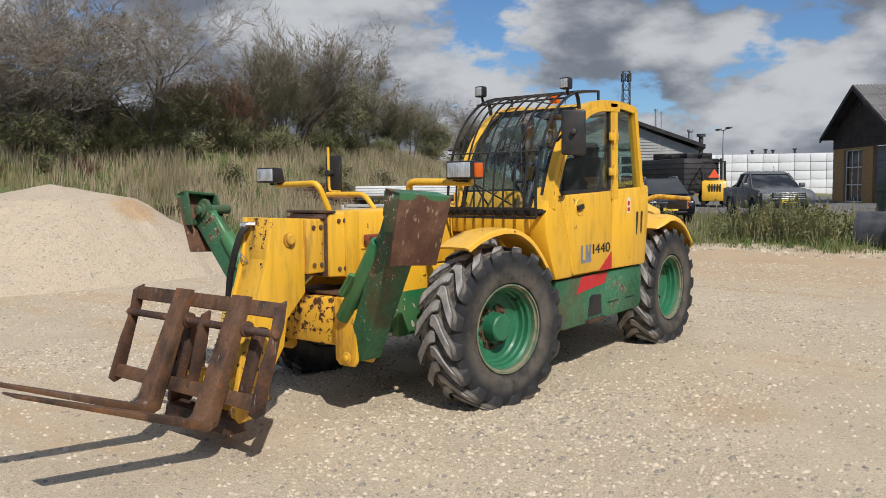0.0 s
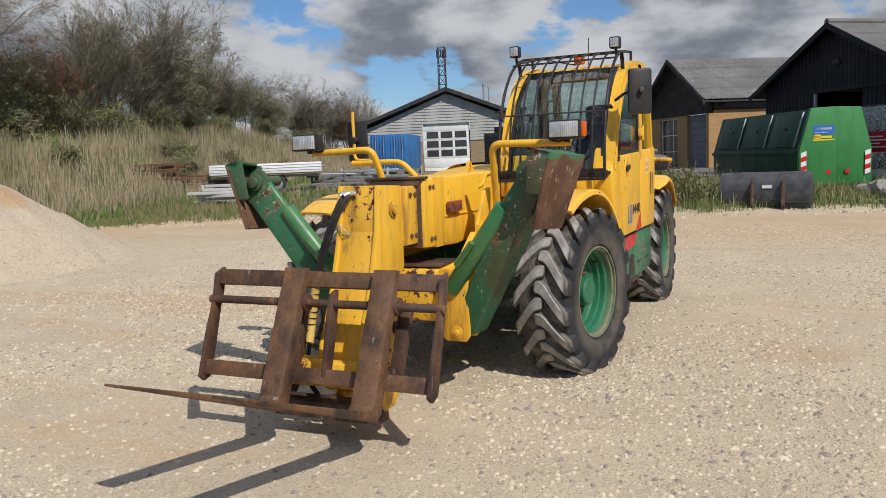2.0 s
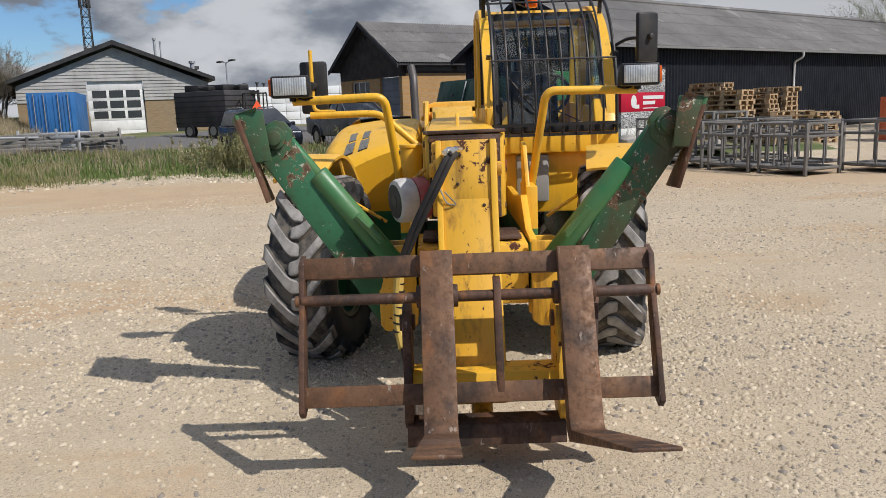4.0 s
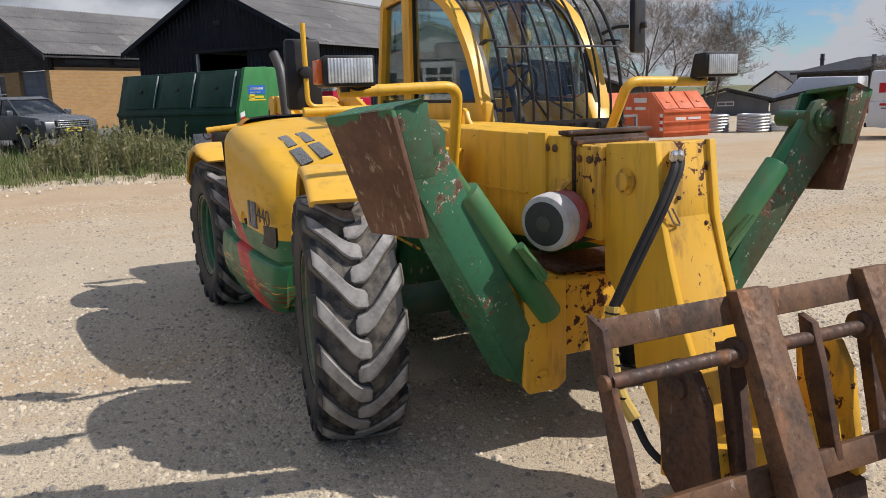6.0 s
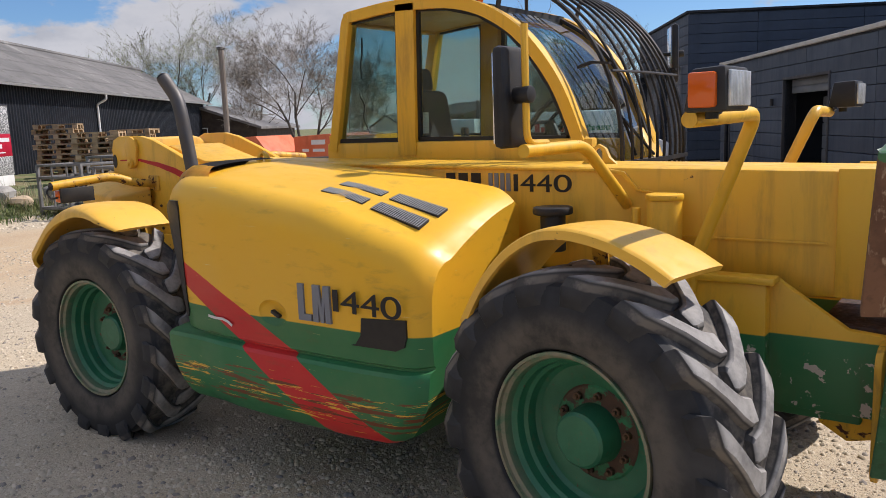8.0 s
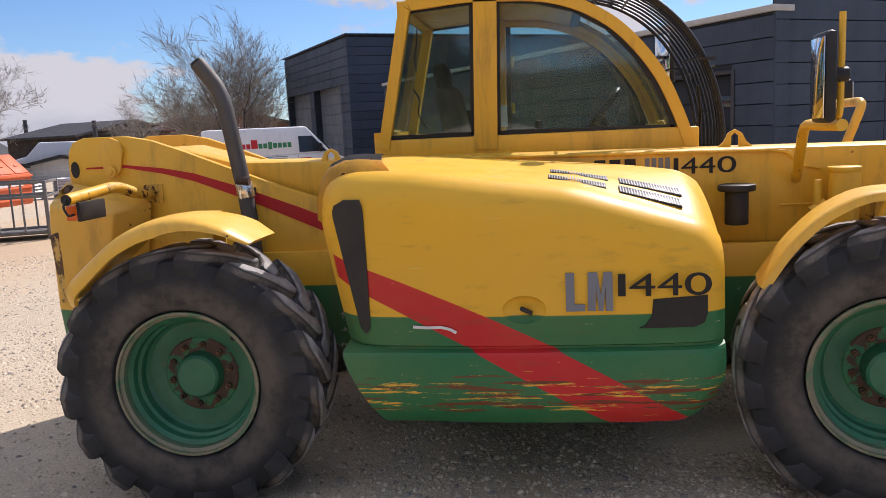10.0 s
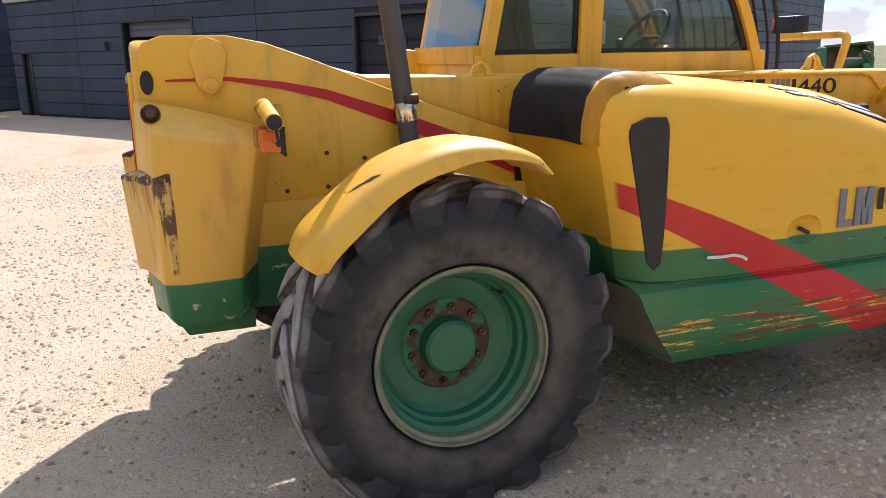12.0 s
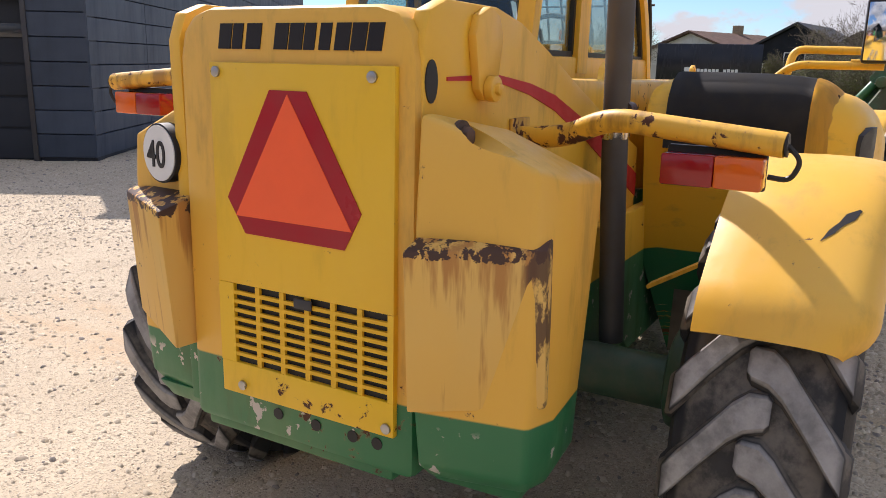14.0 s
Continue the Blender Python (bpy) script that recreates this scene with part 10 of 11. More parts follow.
orange_skip_b()
# the two tall grey coils stand in for wrapped pallets
for x_, y_, n_, mat_ in ((-16.6, 19.1, 6, M_GALV), (-15.55, 20.0, 6, M_GALV), (-14.95, 20.9, 3, M_WHT)):
    t_ = thing("pipe_coil", "grey coil standing in for wrapped pallet goods on the ground" if n_ > 3 else "low pale coil of plastic pipe on the ground", "coil", (x_, y_, gz(x_, y_)), 20, group="pipe coils")
    for q in range(n_):
        bm = B()
        tube(bm, [(0.52 * math.cos(a), 0.52 * math.sin(a), 0.06 + 0.105 * q) for a in np.linspace(0, 2 * math.pi, 25)], 0.058, 6)
        part("coil_turn", bm, mat_, t_)


def small_house(x, y, w, d, e, a, yaw, wall, roof, label, base=0.0, chimney=True):
    t = thing("house", label, "house", (x, y, base), yaw)
    bm = B()
    span(bm, 0, w, 0, d, -0.5, e, 0)
    prism(bm, [(0, e), (w, e), (w / 2, a)], "xz", 0, d, 0)
    part("wall", bm, wall, t)
    for s, xe in ((-1, 0.0), (1, w)):
        bm = B()
        k = (a - e) / (w / 2)
        prism(bm, [(xe + s * 0.4, e - 0.4 * k + 0.04), (xe + s * 0.4, e - 0.4 * k + 0.2), (w / 2, a + 0.2), (w / 2, a + 0.04)], "xz", -0.35, d + 0.35, 0)
        part("roof", bm, roof, t)
    if chimney:
        bm = B()
        span(bm, w / 2 - 0.3, w / 2 + 0.3, d * 0.6, d * 0.6 + 0.6, a - 0.4, a + 0.8, 0.02)
        part("chimney", bm, M_TBRICK, t)
    window_unit(t, w * 0.4, w * 0.6, e * 0.35 + e * 0.35, e * 1.05, -0.03, 2, 1)
    window_unit(t, w * 0.12, w * 0.3, e * 0.3, e * 0.75, -0.03, 2, 1)
    return t


small_house(-59.93, 67.04, 5.0, 8.0, 1.1, 2.8, 20, M_RENDER, M_SLATE, "pale rendered gable house with a steep dark roof", chimney=False)
small_house(-29.5, 29.5, 4.4, 4.0, 0.72, 1.30, 44, M_DOORG, M_SLATE, "low grey shed with a dark roof", chimney=False)
small_house(-27.0, 33.4, 4.0, 3.0, 0.60, 1.05, 30, M_RENDER, M_SLATE, "low pale corrugated shed with a dark roof", chimney=False)
small_house(-33.5, 49.0, 11.0, 7.0, 2.3, 3.3, 75, M_BROWNB, M_SLATE, "dark low barn with an open side", chimney=False)
small_house(-27, 52.0, 12.0, 8.0, 2.4, 3.5, 60, M_TILE, M_SLATE, "dark red boarded barn with a dark roof", chimney=False)
small_house(-44.5, 27.0, 8.0, 12.0, 1.9, 3.3, 35, M_BROWNB, M_ROOF, "low dark shed with grey roof beyond the barn", chimney=False)
for x_, y_, h_, r_ in ((-42.24, 55.97, 3.95, 0.17), (-39.8, 51.5, 2.35, 0.22), (-30.4, 46.3, 3.3, 0.15)):
    t_ = thing("chimney_flue", "tall dark steel chimney flue", "flue", (x_, y_, 0), 0, group="flues")
    bm = B()
    rod(bm, (0, 0, 0), (0, 0, h_), r_, 10, 0.02)
    rod(bm, (0, 0, h_ - 0.5), (0, 0, h_ - 0.4), r_ * 1.25, 10)
    part("pipe", bm, M_DGREY, t_)


# ---- dark panelled hall ----
PLANKS = {}


def plank_wall(parent, m, L, z0, z1, holes, row=0.33, run=3.6, shift=0.0):
    """Long slate-grey panels laid in rows with open joints; the pose m sets the wall's foot line, -y faces out."""
    n = int(round((z1 - z0) / row))
    row = (z1 - z0) / n
    for j in range(n):
        a = z0 + j * row
        x = -(((j % 2) * 0.0 + shift) % run)
        while x < L:
            s, e = max(x, 0), min(x + run, L)
            x += run
            pieces = [(s, e)]
            for h in holes:
                if h[2] < a + row * 0.5 < h[3]:
                    pieces = [q for p, r in pieces for q in ((p, min(r, h[0])), (max(p, h[1]), r)) if q[1] - q[0] > 0.05]
            for p, r in pieces:
                key = (round(r - p, 2), round(row, 3))
                if key not in PLANKS:
                    w = r - p
                    me = bpy.data.meshes.new("panel")
                    g, dp = 0.011, 0.035
                    me.from_pydata([(g, 0, g), (w - g, 0, g), (w - g, -0.006, row - g), (g, -0.006, row - g), (0, dp, 0), (w, dp, 0), (w, dp, row), (0, dp, row)], [],
                                   [(0, 1, 2, 3), (0, 4, 5, 1), (1, 5, 6, 2), (2, 6, 7, 3), (3, 7, 4, 0)])
                    me.materials.append(M_PANEL)
                    PLANKS[key] = me
                o = new("panel", PLANKS[key])
                o.parent = parent
                o.matrix_local = m @ pose(p, 0, a)


def panel_hall():
    D = Vector((-0.539, 0.842))
    C = Vector((3.67, 9.09))
    t = thing("panel_hall", "flat-roofed hall clad in slate-grey horizontal panels", "hall", (C.x, C.y, 0), math.degrees(math.atan2(D.y, D.x)))
    # local x runs along the front away from the corner, and the front faces +y, so it is laid out in a turned pose
    L, H = 17.27, 3.2
    f = pose(L, 0, 0, 0, 0, 180)          # front: x from the far end back to the corner, facing out

    def u(a):                             # distance from the corner -> place on the front
        return L - a
    holes = [(u(11.5), u(8.7), 0, 2.45), (u(16.7), u(16.25), 0, 1.75), (u(3.6), u(0.9), 0, 2.3)]
    bm = B()
    cut_wall(bm, 0, L, -0.3, H, 0.035, 0.3, [(a, b, -0.3, d) for a, b, c, d in holes])
    part("wall", moved(bm, f), M_PANELD, t)
    plank_wall(t, f, L, 0.05, H - 0.05, holes)
    bm = B()
    span(bm, -0.05, L + 0.02, -0.06, 0.4, H, H + 0.10, 0.012)
    part("coping", moved(bm, f), M_COPING, t)
    for a, b, c, d in holes:
        bm = B()
        for x0, x1, z0, z1 in ((a - 0.07, a, 0, d + 0.07), (b, b + 0.07, 0, d + 0.07), (a, b, d, d + 0.07)):
            span(bm, x0, x1, -0.03, 0.32, z0, z1, 0.004)
        part("door_frame", moved(bm, f), M_DGREY, t)
    bm = B()
    h = holes[0]
    span(bm, h[0] - 0.5, h[1] + 0.5, 3.0, 3.1, 0, 2.8, 0)
    span(bm, h[0] - 0.6, h[0] - 0.5, 0.3, 3.1, 0, 2.8, 0)
    span(bm, h[1] + 0.5, h[1] + 0.6, 0.3, 3.1, 0, 2.8, 0)
    part("inner_wall", moved(bm, f), M_PANELD, t)
    slat_door(t, 0, 1, 0, 1, 0, M_DOORG, 2, "shutter_box").matrix_local = f @ pose(h[0], 0.2, 2.1) @ Matrix.Diagonal((h[1] - h[0], 1, 0.35, 1))
    slat_door(t, 0, 1, 0, 1, 0, M_DOORG, 6, "inner_door").matrix_local = f @ pose(h[0] + 0.25, 0.9, 0) @ Matrix.Diagonal((1.5, 1, 2.0, 1))
    h = holes[1]
    slat_door(t, 0, 1, 0, 1, 0, M_PANELD, 1, "side_door").matrix_local = f @ pose(h[0], 0.08, 0) @ Matrix.Diagonal((h[1] - h[0], 1, 1.75, 1))
    h = holes[2]
    g = slat_door(t, 0, 1, 0, 1, 0, M_PANELD, 5, "folding_gate")
    g.matrix_local = f @ pose(h[0], 0.12, 0) @ Matrix.Diagonal((h[1] - h[0], 1, 2.3, 1))
    for k, x in enumerate((h[0] + 0.5, h[0] + 2.2)):
        bm = B()
        span(bm, x, x + 0.7, 0.09, 0.12, 1.75, 1.95, 0.02)
        part("gate_window", moved(bm, f), M_WINGLASS, t)
    bm = B()
    rod(bm, (u(12.2), -0.07, 1.8), (u(12.2), -0.07, 2.0), 0.05, 8)
    part("wall_lamp", moved(bm, f), M_BLK, t)
    # the side that runs off from the corner, a little higher
    s = pose(0, 0, 0, 0, 0, -90)
    bm = B()
    cut_wall(bm, 0.3, 24, -0.3, 4.75, 0.0, 0.3)
    part("side_wall", moved(bm, pose(0.035, 0, 0) @ s @ pose(0, 0, 0)), M_PANELD, t)
    plank_wall(t, pose(0, 0, 0) @ s @ pose(0.0, 0, 0), 24, 0.05, 4.75, [], shift=1.0)
    bm = B()
    span(bm, -0.02, 24, -0.05, 0.35, 4.75, 4.83, 0.01)
    part("side_coping", moved(bm, s), M_DGREY, t)
    bm = B()
    span(bm, 0.3, L, -20, -0.3, H - 0.17, H - 0.04, 0)
    span(bm, 0.1, 0.3, -24, -0.3, H - 0.12, 4.75, 0)
    part("flat_roof", bm, M_SLATE, t)
    bm = B()
    span(bm, L - 0.1, L, -20, -0.3, -0.2, H - 0.1, 0)
    part("end_wall", bm, M_PANELD, t)
    # taller block behind the far end
    b = thing("tall_hall", "taller slate-panelled hall with two roller doors", "hall", (-7.24, 25.0, 0), math.degrees(math.atan2(D.y, D.x)))
    H2, L2, W2 = 5.18, 9.36, 14.0
    f2 = pose(L2, 0, 0, 0, 0, 180)
    holes = [(L2 - 4.8, L2 - 1.1, 0, 3.6), (L2 - 9.2, L2 - 5.4, 0, 3.6)]
    bm = B()
    cut_wall(bm, 0, L2, -0.3, H2, 0.035, 0.4, [(p, q, -0.3, d) for p, q, c, d in holes])
    part("wall", moved(bm, f2), M_PANELD, b)
    plank_wall(b, f2, L2, 0.05, H2 - 0.05, holes)
    for p, q, c, d in holes:
        slat_door(b, p, q, 0, d, 0.3, M_DOORG, 9).matrix_local = f2
    s2 = pose(0, 0, 0, 0, 0, -90)
    bm = B()
    cut_wall(bm, 0.05, W2, -0.3, H2, 0.035, 0.4)
    part("side_wall", moved(bm, s2), M_PANELD, b)
    plank_wall(b, s2, W2, 0.05, H2 - 0.05, [], shift=1.2)
    bm = B()
    span(bm, 0.4, L2, -W2, -0.4, H2 - 0.2, H2, 0)
    part("flat_roof", bm, M_SLATE, b)
    bm = B()
    span(bm, -0.06, L2, -0.3, 0.06, H2, H2 + 0.08, 0.01)
    span(bm, -0.06, 0.3, -W2, -0.3, H2, H2 + 0.08, 0.01)
    part("coping", bm, M_PANELD, b)


panel_hall()


# ---- sign board and roofs to the east ----
def sign_board():
    A, Bq = Vector((45.5, 6.5)), Vector((44.3, 12.2))
    d = (Bq - A).normalized()
    t = thing("sign_board", "dark blue-black sign board with white lettering bars", "sign", (A.x, A.y, 0), math.degrees(math.atan2(d.y, d.x)))
    L = (Bq - A).length
    bm = B()
    span(bm, 0, L, -0.1, 0.1, 0.7, 2.85, 0.02)
    part("board", bm, M_CARDARK, t)
    for x in (0.4, L - 0.4):
        bm = B()
        span(bm, x - 0.08, x + 0.08, -0.3, -0.1, -0.4, 2.7, 0)
        part("post", bm, M_GALV, t)
    m = face_pose((L, 0.106, 1.35), (-1, 0, 0), (0, 0, 1))
    rows = [(1.6, 1.95, 0.0, 0.34, 0)]
    x = 2.1
    for k in range(12):
        if k != 7:
            rows.append((x, x + 0.16, -0.03 + 0.02 * (k % 2), 0.22, 0))
        x += 0.21
    bars(t, [M_WHT], rows, m)


sign_board()
small_house(58, 17.5, 9.0, 10.0, 2.3, 3.9, 250, M_RENDER, M_TILE, "house with a brown tiled roof")
small_house(56, 9.5, 7.0, 9.0, 2.5, 4.4, 262, M_BLACKCLAD, M_SLATE, "black gabled barn roof behind the board", chimney=False)
small_house(60, 5.2, 6.0, 8.0, 2.4, 4.0, 255, M_BLACKCLAD, M_SLATE, "black gabled shed behind the board", chimney=True)

# ---- trees and shrubs ----
class Prisms:
    """Collects three- and five-sided tapering sticks and leaf blades for one mesh."""

    def __init__(self):
        self.v, self.f = [], []

    def spike(self, a, b, r):
        """A twig that runs out to a point."""
        d = b - a
        u = d.orthogonal().normalized()
        w = d.normalized().cross(u)
        k = len(self.v)
        self.v += [a + u * r, a - u * r * 0.5 + w * r * 0.87, a - u * r * 0.5 - w * r * 0.87, b]
        self.f += [(k, k + 1, k + 3), (k + 1, k + 2, k + 3), (k + 2, k, k + 3)]

    def sliver(self, a, b, r):
        """The thinnest twig: one long triangle."""
        u = (b - a).orthogonal().normalized() * r
        k = len(self.v)
        self.v += [a + u, a - u, b]
        self.f.append((k, k + 1, k + 2))

    def stick(self, a, b, ra, rb, n=3):
        d = b - a
        if d.length < 1e-4:
            return
        u = d.orthogonal().normalized()
        w = d.normalized().cross(u)
        k = len(self.v)
        for p, r in ((a, ra), (b, rb)):
            for j in range(n):
                q = 2 * math.pi * j / n
                self.v.append(p + (u * math.cos(q) + w * math.sin(q)) * r)
        self.f += [(k + j, k + (j + 1) % n, k + n + (j + 1) % n, k + n + j) for j in range(n)]

    def leaf(self, p, r, rng):
        d = Vector((rng.gauss(0, 1), rng.gauss(0, 1), rng.gauss(0, 0.7))).normalized()
        s = d.orthogonal().normalized() * r * 0.45
        k = len(self.v)
        self.v += [p - s, p + s, p + d * r * 1.1]
        self.f.append((k, k + 1, k + 2))


def grow(rng, wood, twigs, leaves, a, d, length, r, level, top, spread, leaf, kids):
    """One limb: bends as it goes, then forks; the last levels are twigs."""
    seg = 3 if level < 2 else 2
    p = a.copy()
    if level == top:
        e = p + d * length
        twigs.spike(p, e, max(r * 1.1, 0.0062))
        for _ in range(2):
            fork = Vector((rng.gauss(0, 1), rng.gauss(0, 1), rng.gauss(0.3, 0.7))) * 0.35
            twigs.sliver(p.lerp(e, rng.uniform(0.1, 0.6)), p + (d + fork) * length * rng.uniform(0.8, 1.15), 0.0075)
        if leaf > 0:
            for _ in range(int(leaf) + (rng.random() < leaf % 1)):
                leaves.leaf(p.lerp(e, rng.random()) + Vector((rng.gauss(0, 0.08), rng.gauss(0, 0.08), rng.gauss(0, 0.08))), rng.uniform(0.042, 0.080), rng)
        return
    for i in range(seg):
        bend = Vector((rng.gauss(0, 1), rng.gauss(0, 1), rng.gauss(0, 0.6) + 0.35)) * (0.10 + 0.05 * level)
        d = (d + bend).normalized()
        q = p + d * length / seg
        ra, rb = r * (1 - 0.45 * i / seg), r * (1 - 0.45 * (i + 1) / seg)
        (wood if level < 2 else twigs).stick(p, q, ra, rb, 6 if level < 2 else 3)
        if level < top and (i > 0 or level > 0):
            for _ in range(kids if level < top - 1 else kids + 1):
                side = Vector((rng.gauss(0, 1), rng.gauss(0, 1), rng.gauss(0.15, 0.45)))
                side = (side - d * side.dot(d)).normalized()
                nd = (d * (1 - spread) + side * spread).normalized()
                grow(rng, wood, twigs, leaves, q if rng.random() < 0.6 else p.lerp(q, rng.random()), nd, length * rng.uniform(0.5, 0.78), max(rb * rng.uniform(0.4, 0.62), 0.004), level + 1, top, spread, leaf, kids)
        if leaf > 0 and level == top - 1:
            for _ in range(int(leaf) + (rng.random() < leaf % 1)):
                leaves.leaf(p.lerp(q, rng.random()) + Vector((rng.gauss(0, 0.08), rng.gauss(0, 0.08), rng.gauss(0, 0.08))), rng.uniform(0.042, 0.080), rng)
        p = q


def tree(x, y, h, seed, stems=1, spread=0.5, top=4, kids=2, leaf=0.0, twig=None, leafmat=None, lean=0.12, girth=0.022, name="tree", label="bare tree with fine upright branches", category="tree", base=None, group=""):
    rng = random.Random(seed)
    twigs, leaves, woods = Prisms(), Prisms(), []
    for k in range(stems):
        a = 2 * math.pi * (k + rng.random() * 0.6) / stems
        off = 0.0 if stems == 1 else 0.10 * h * rng.uniform(0.2, 1.0)
        d = Vector((math.cos(a) * lean * (1 if stems == 1 else rng.uniform(1, 3.6)), math.sin(a) * lean * (1 if stems == 1 else rng.uniform(1, 3.6)), 1)).normalized()
        woods.append(Prisms())
        grow(rng, woods[-1], twigs, leaves, Vector((math.cos(a) * off, math.sin(a) * off, -0.2)), d, h * (0.46 if stems == 1 else rng.uniform(0.34, 0.5)), h * girth / (1 if stems == 1 else 1.9), 0, top, spread, leaf, kids)
    z = gz(x, y) if base is None else base
    t = thing(name, label, category, (x, y, z), rng.uniform(0, 360), group)
    for wood in woods:
        raw("trunk" if stems == 1 else "stem", wood.v, wood.f, M_BARK, t, smooth=60)
    raw("crown", twigs.v, twigs.f, twig or M_TWIG, t)
    if leaves.f:
        raw("foliage", leaves.v, leaves.f, leafmat or M_LEAFO, t)
    return t


def polar(az, dist, cx=6.44, cy=4.44):
    a = radians(az)
    return cx + dist * math.cos(a), cy + dist * math.sin(a)


BARE, TWIGGY = "bare tree with fine twigs on the grassy bank", "dense brown twiggy shrub on the grassy bank"
# the bank: tall bare trees, a domed shrub, thicket between
for az, dist, h, kw in (
        (-121.0, 29, 6.9, dict(stems=2, spread=0.52, top=5, kids=2, label=BARE, lean=0.16)),
        (-113.5, 27, 5.5, dict(stems=5, spread=0.45, top=4, twig=M_TWIGP, leaf=0.32, label=TWIGGY, name="shrub", category="shrub")),
        (-117.0, 28, 5.7, dict(stems=6, spread=0.42, top=4, twig=M_TWIG, leaf=0.26, label=TWIGGY, name="shrub", category="shrub")),
        (-109.0, 27, 5.9, dict(stems=4, spread=0.48, top=5, label=BARE)),
        (-124.3, 30, 3.0, dict(stems=8, spread=0.42, top=4, leaf=1.72, label="green and brown shrub on the bank", name="shrub", category="shrub")),
        (-126.6, 29, 2.8, dict(stems=9, spread=0.42, top=4, twig=M_TWIGR, leaf=0.00, label="reddish-brown bush on the bank", name="bush", category="bush")),
        (-131.0, 30, 4.8, dict(stems=11, spread=0.36, top=4, leaf=0.48, lean=0.17, label="large domed bare shrub on the bank", name="shrub", category="shrub")),
        (-129.2, 30.5, 3.8, dict(stems=9, spread=0.36, top=4, leaf=1.15, lean=0.15, label="large domed bare shrub on the bank", name="shrub", category="shrub")),
        (-133.2, 30, 3.0, dict(stems=9, spread=0.38, top=4, leaf=2.00, label="olive green shrub on the bank", name="shrub", category="shrub")),
        (-136.6, 32, 4.9, dict(stems=1, spread=0.52, top=5, kids=2, leaf=0.15, label=BARE)),
        (-139.2, 34, 3.2, dict(stems=3, spread=0.46, top=4, leaf=0.71, label=BARE)),
        (-135.2, 32, 3.1, dict(stems=9, spread=0.38, top=4, leaf=1.72, label="olive green shrub on the bank", name="shrub", category="shrub")),
        (-138.0, 33, 2.7, dict(stems=9, spread=0.38, top=4, leaf=1.43, label="olive green shrub on the bank", name="shrub", category="shrub")),
        (-140.9, 36, 2.6, dict(stems=9, spread=0.38, top=4, leaf=1.43, label="olive green shrub on the bank", name="shrub", category="shrub")),
        (-143.6, 41, 3.8, dict(stems=4, spread=0.42, top=4, leaf=0.22, twig=M_TWIGP, label=BARE)),
        (-144.0, 38, 2.6, dict(stems=9, spread=0.38, top=4, leaf=1.15, label="olive green shrub on the bank", name="shrub", category="shrub")),
        (-145.0, 44, 4.5, dict(stems=5, spread=0.42, top=4, leaf=0.71, twig=M_TWIGP, label=BARE)),
        (-147.4, 46, 4.2, dict(stems=6, spread=0.42, top=4, leaf=0.48, twig=M_TWIGP, label=BARE)),
        (-145.6, 42, 2.8, dict(stems=9, spread=0.4, top=4, twig=M_TWIGR, leaf=0.57, label="dark reddish-brown bush by the bank", name="bush", category="bush")),
        (-147.8, 44, 2.7, dict(stems=9, spread=0.4, top=4, twig=M_TWIGR, leaf=0.43, label="dark reddish-brown bush by the bank", name="bush", category="bush")),
        (-121.6, 31, 2.5, dict(stems=9, spread=0.42, top=4, leaf=1.72, label="olive green shrub on the bank", name="shrub", category="shrub")),
        (-118.4, 30, 2.7, dict(stems=9, spread=0.42, top=4, leaf=1.43, label="olive green shrub on the bank", name="shrub", category="shrub")),
        (-114.8, 30, 2.7, dict(stems=9, spread=0.42, top=4, leaf=1.15, label="olive green shrub on the bank", name="shrub", category="shrub")),
        (-110.4, 30, 2.7, dict(stems=9, spread=0.42, top=4, leaf=1.15, label="olive green shrub on the bank", name="shrub", category="shrub"))):
    far = dist
    while float(bank_dist(*polar(az, far))) < 6.2:
        far += 0.5
    px_, py_ = polar(az, far)
    tree(px_, py_, h * far / dist * 0.97, int(abs(az) * 10), **kw)
# low brambles on the slope
rng_b = random.Random(31)
for k in range(16):
    bx = rng_b.uniform(-26, 0)
    d_ = rng_b.uniform(1.5, 6.5)
    by = -14.6 + 0.215 * min(bx + 4, 0) + 0.5 * math.sin(bx * 0.25) - d_
    red = k % 3 == 0
    tree(bx, by, rng_b.uniform(0.7, 1.25), 300 + k, stems=8, spread=0.5, top=3, lean=0.3, twig=M_TWIGR if red else M_TWIG, leaf=0.00 if red else 2.5, name="bramble", category="bramble",
         label="low reddish-brown bramble on the slope" if red else "low green bramble on the slope", group="brambles on the slope")
# dark undergrowth below the trees
for k in range(13):
    az_, far = -110 - 2.8 * k + rng_b.uniform(-0.6, 0.6), 28
    while float(bank_dist(*polar(az_, far))) < 5.6:
        far += 0.5
    tree(*polar(az_, far), rng_b.uniform(1.5, 2.2), 340 + k, stems=9, spread=0.5, top=3, lean=0.28, twig=M_TWIG, leaf=3.50, name="undergrowth_bush", category="bush",
         label="dark leafy undergrowth bush below the trees", group="undergrowth bushes")
# beyond the barn
tree(*polar(144.2, 60, 2.67, -3.44), 10.8, 71, stems=4, spread=0.36, top=4, leaf=5.0, leafmat=M_LEAFL, twig=M_TWIGP, label="tree with thin pale green spring leaves")
tree(*polar(147.3, 62, 2.67, -3.44), 8.2, 75, stems=3, spread=0.36, top=4, leaf=4.0, leafmat=M_LEAFL, twig=M_TWIGP, label="tree with thin pale green spring leaves")
tree(*polar(136.2, 42, 2.67, -3.44), 8.2, 72, stems=3, spread=0.46, top=5, twig=M_TWIGP, label="tall bare tree with pale upright branches")
tree(*polar(132.6, 43, 2.67, -3.44), 6.6, 73, stems=2, spread=0.46, top=5, twig=M_TWIGP, label="bare tree with pale upright branches")
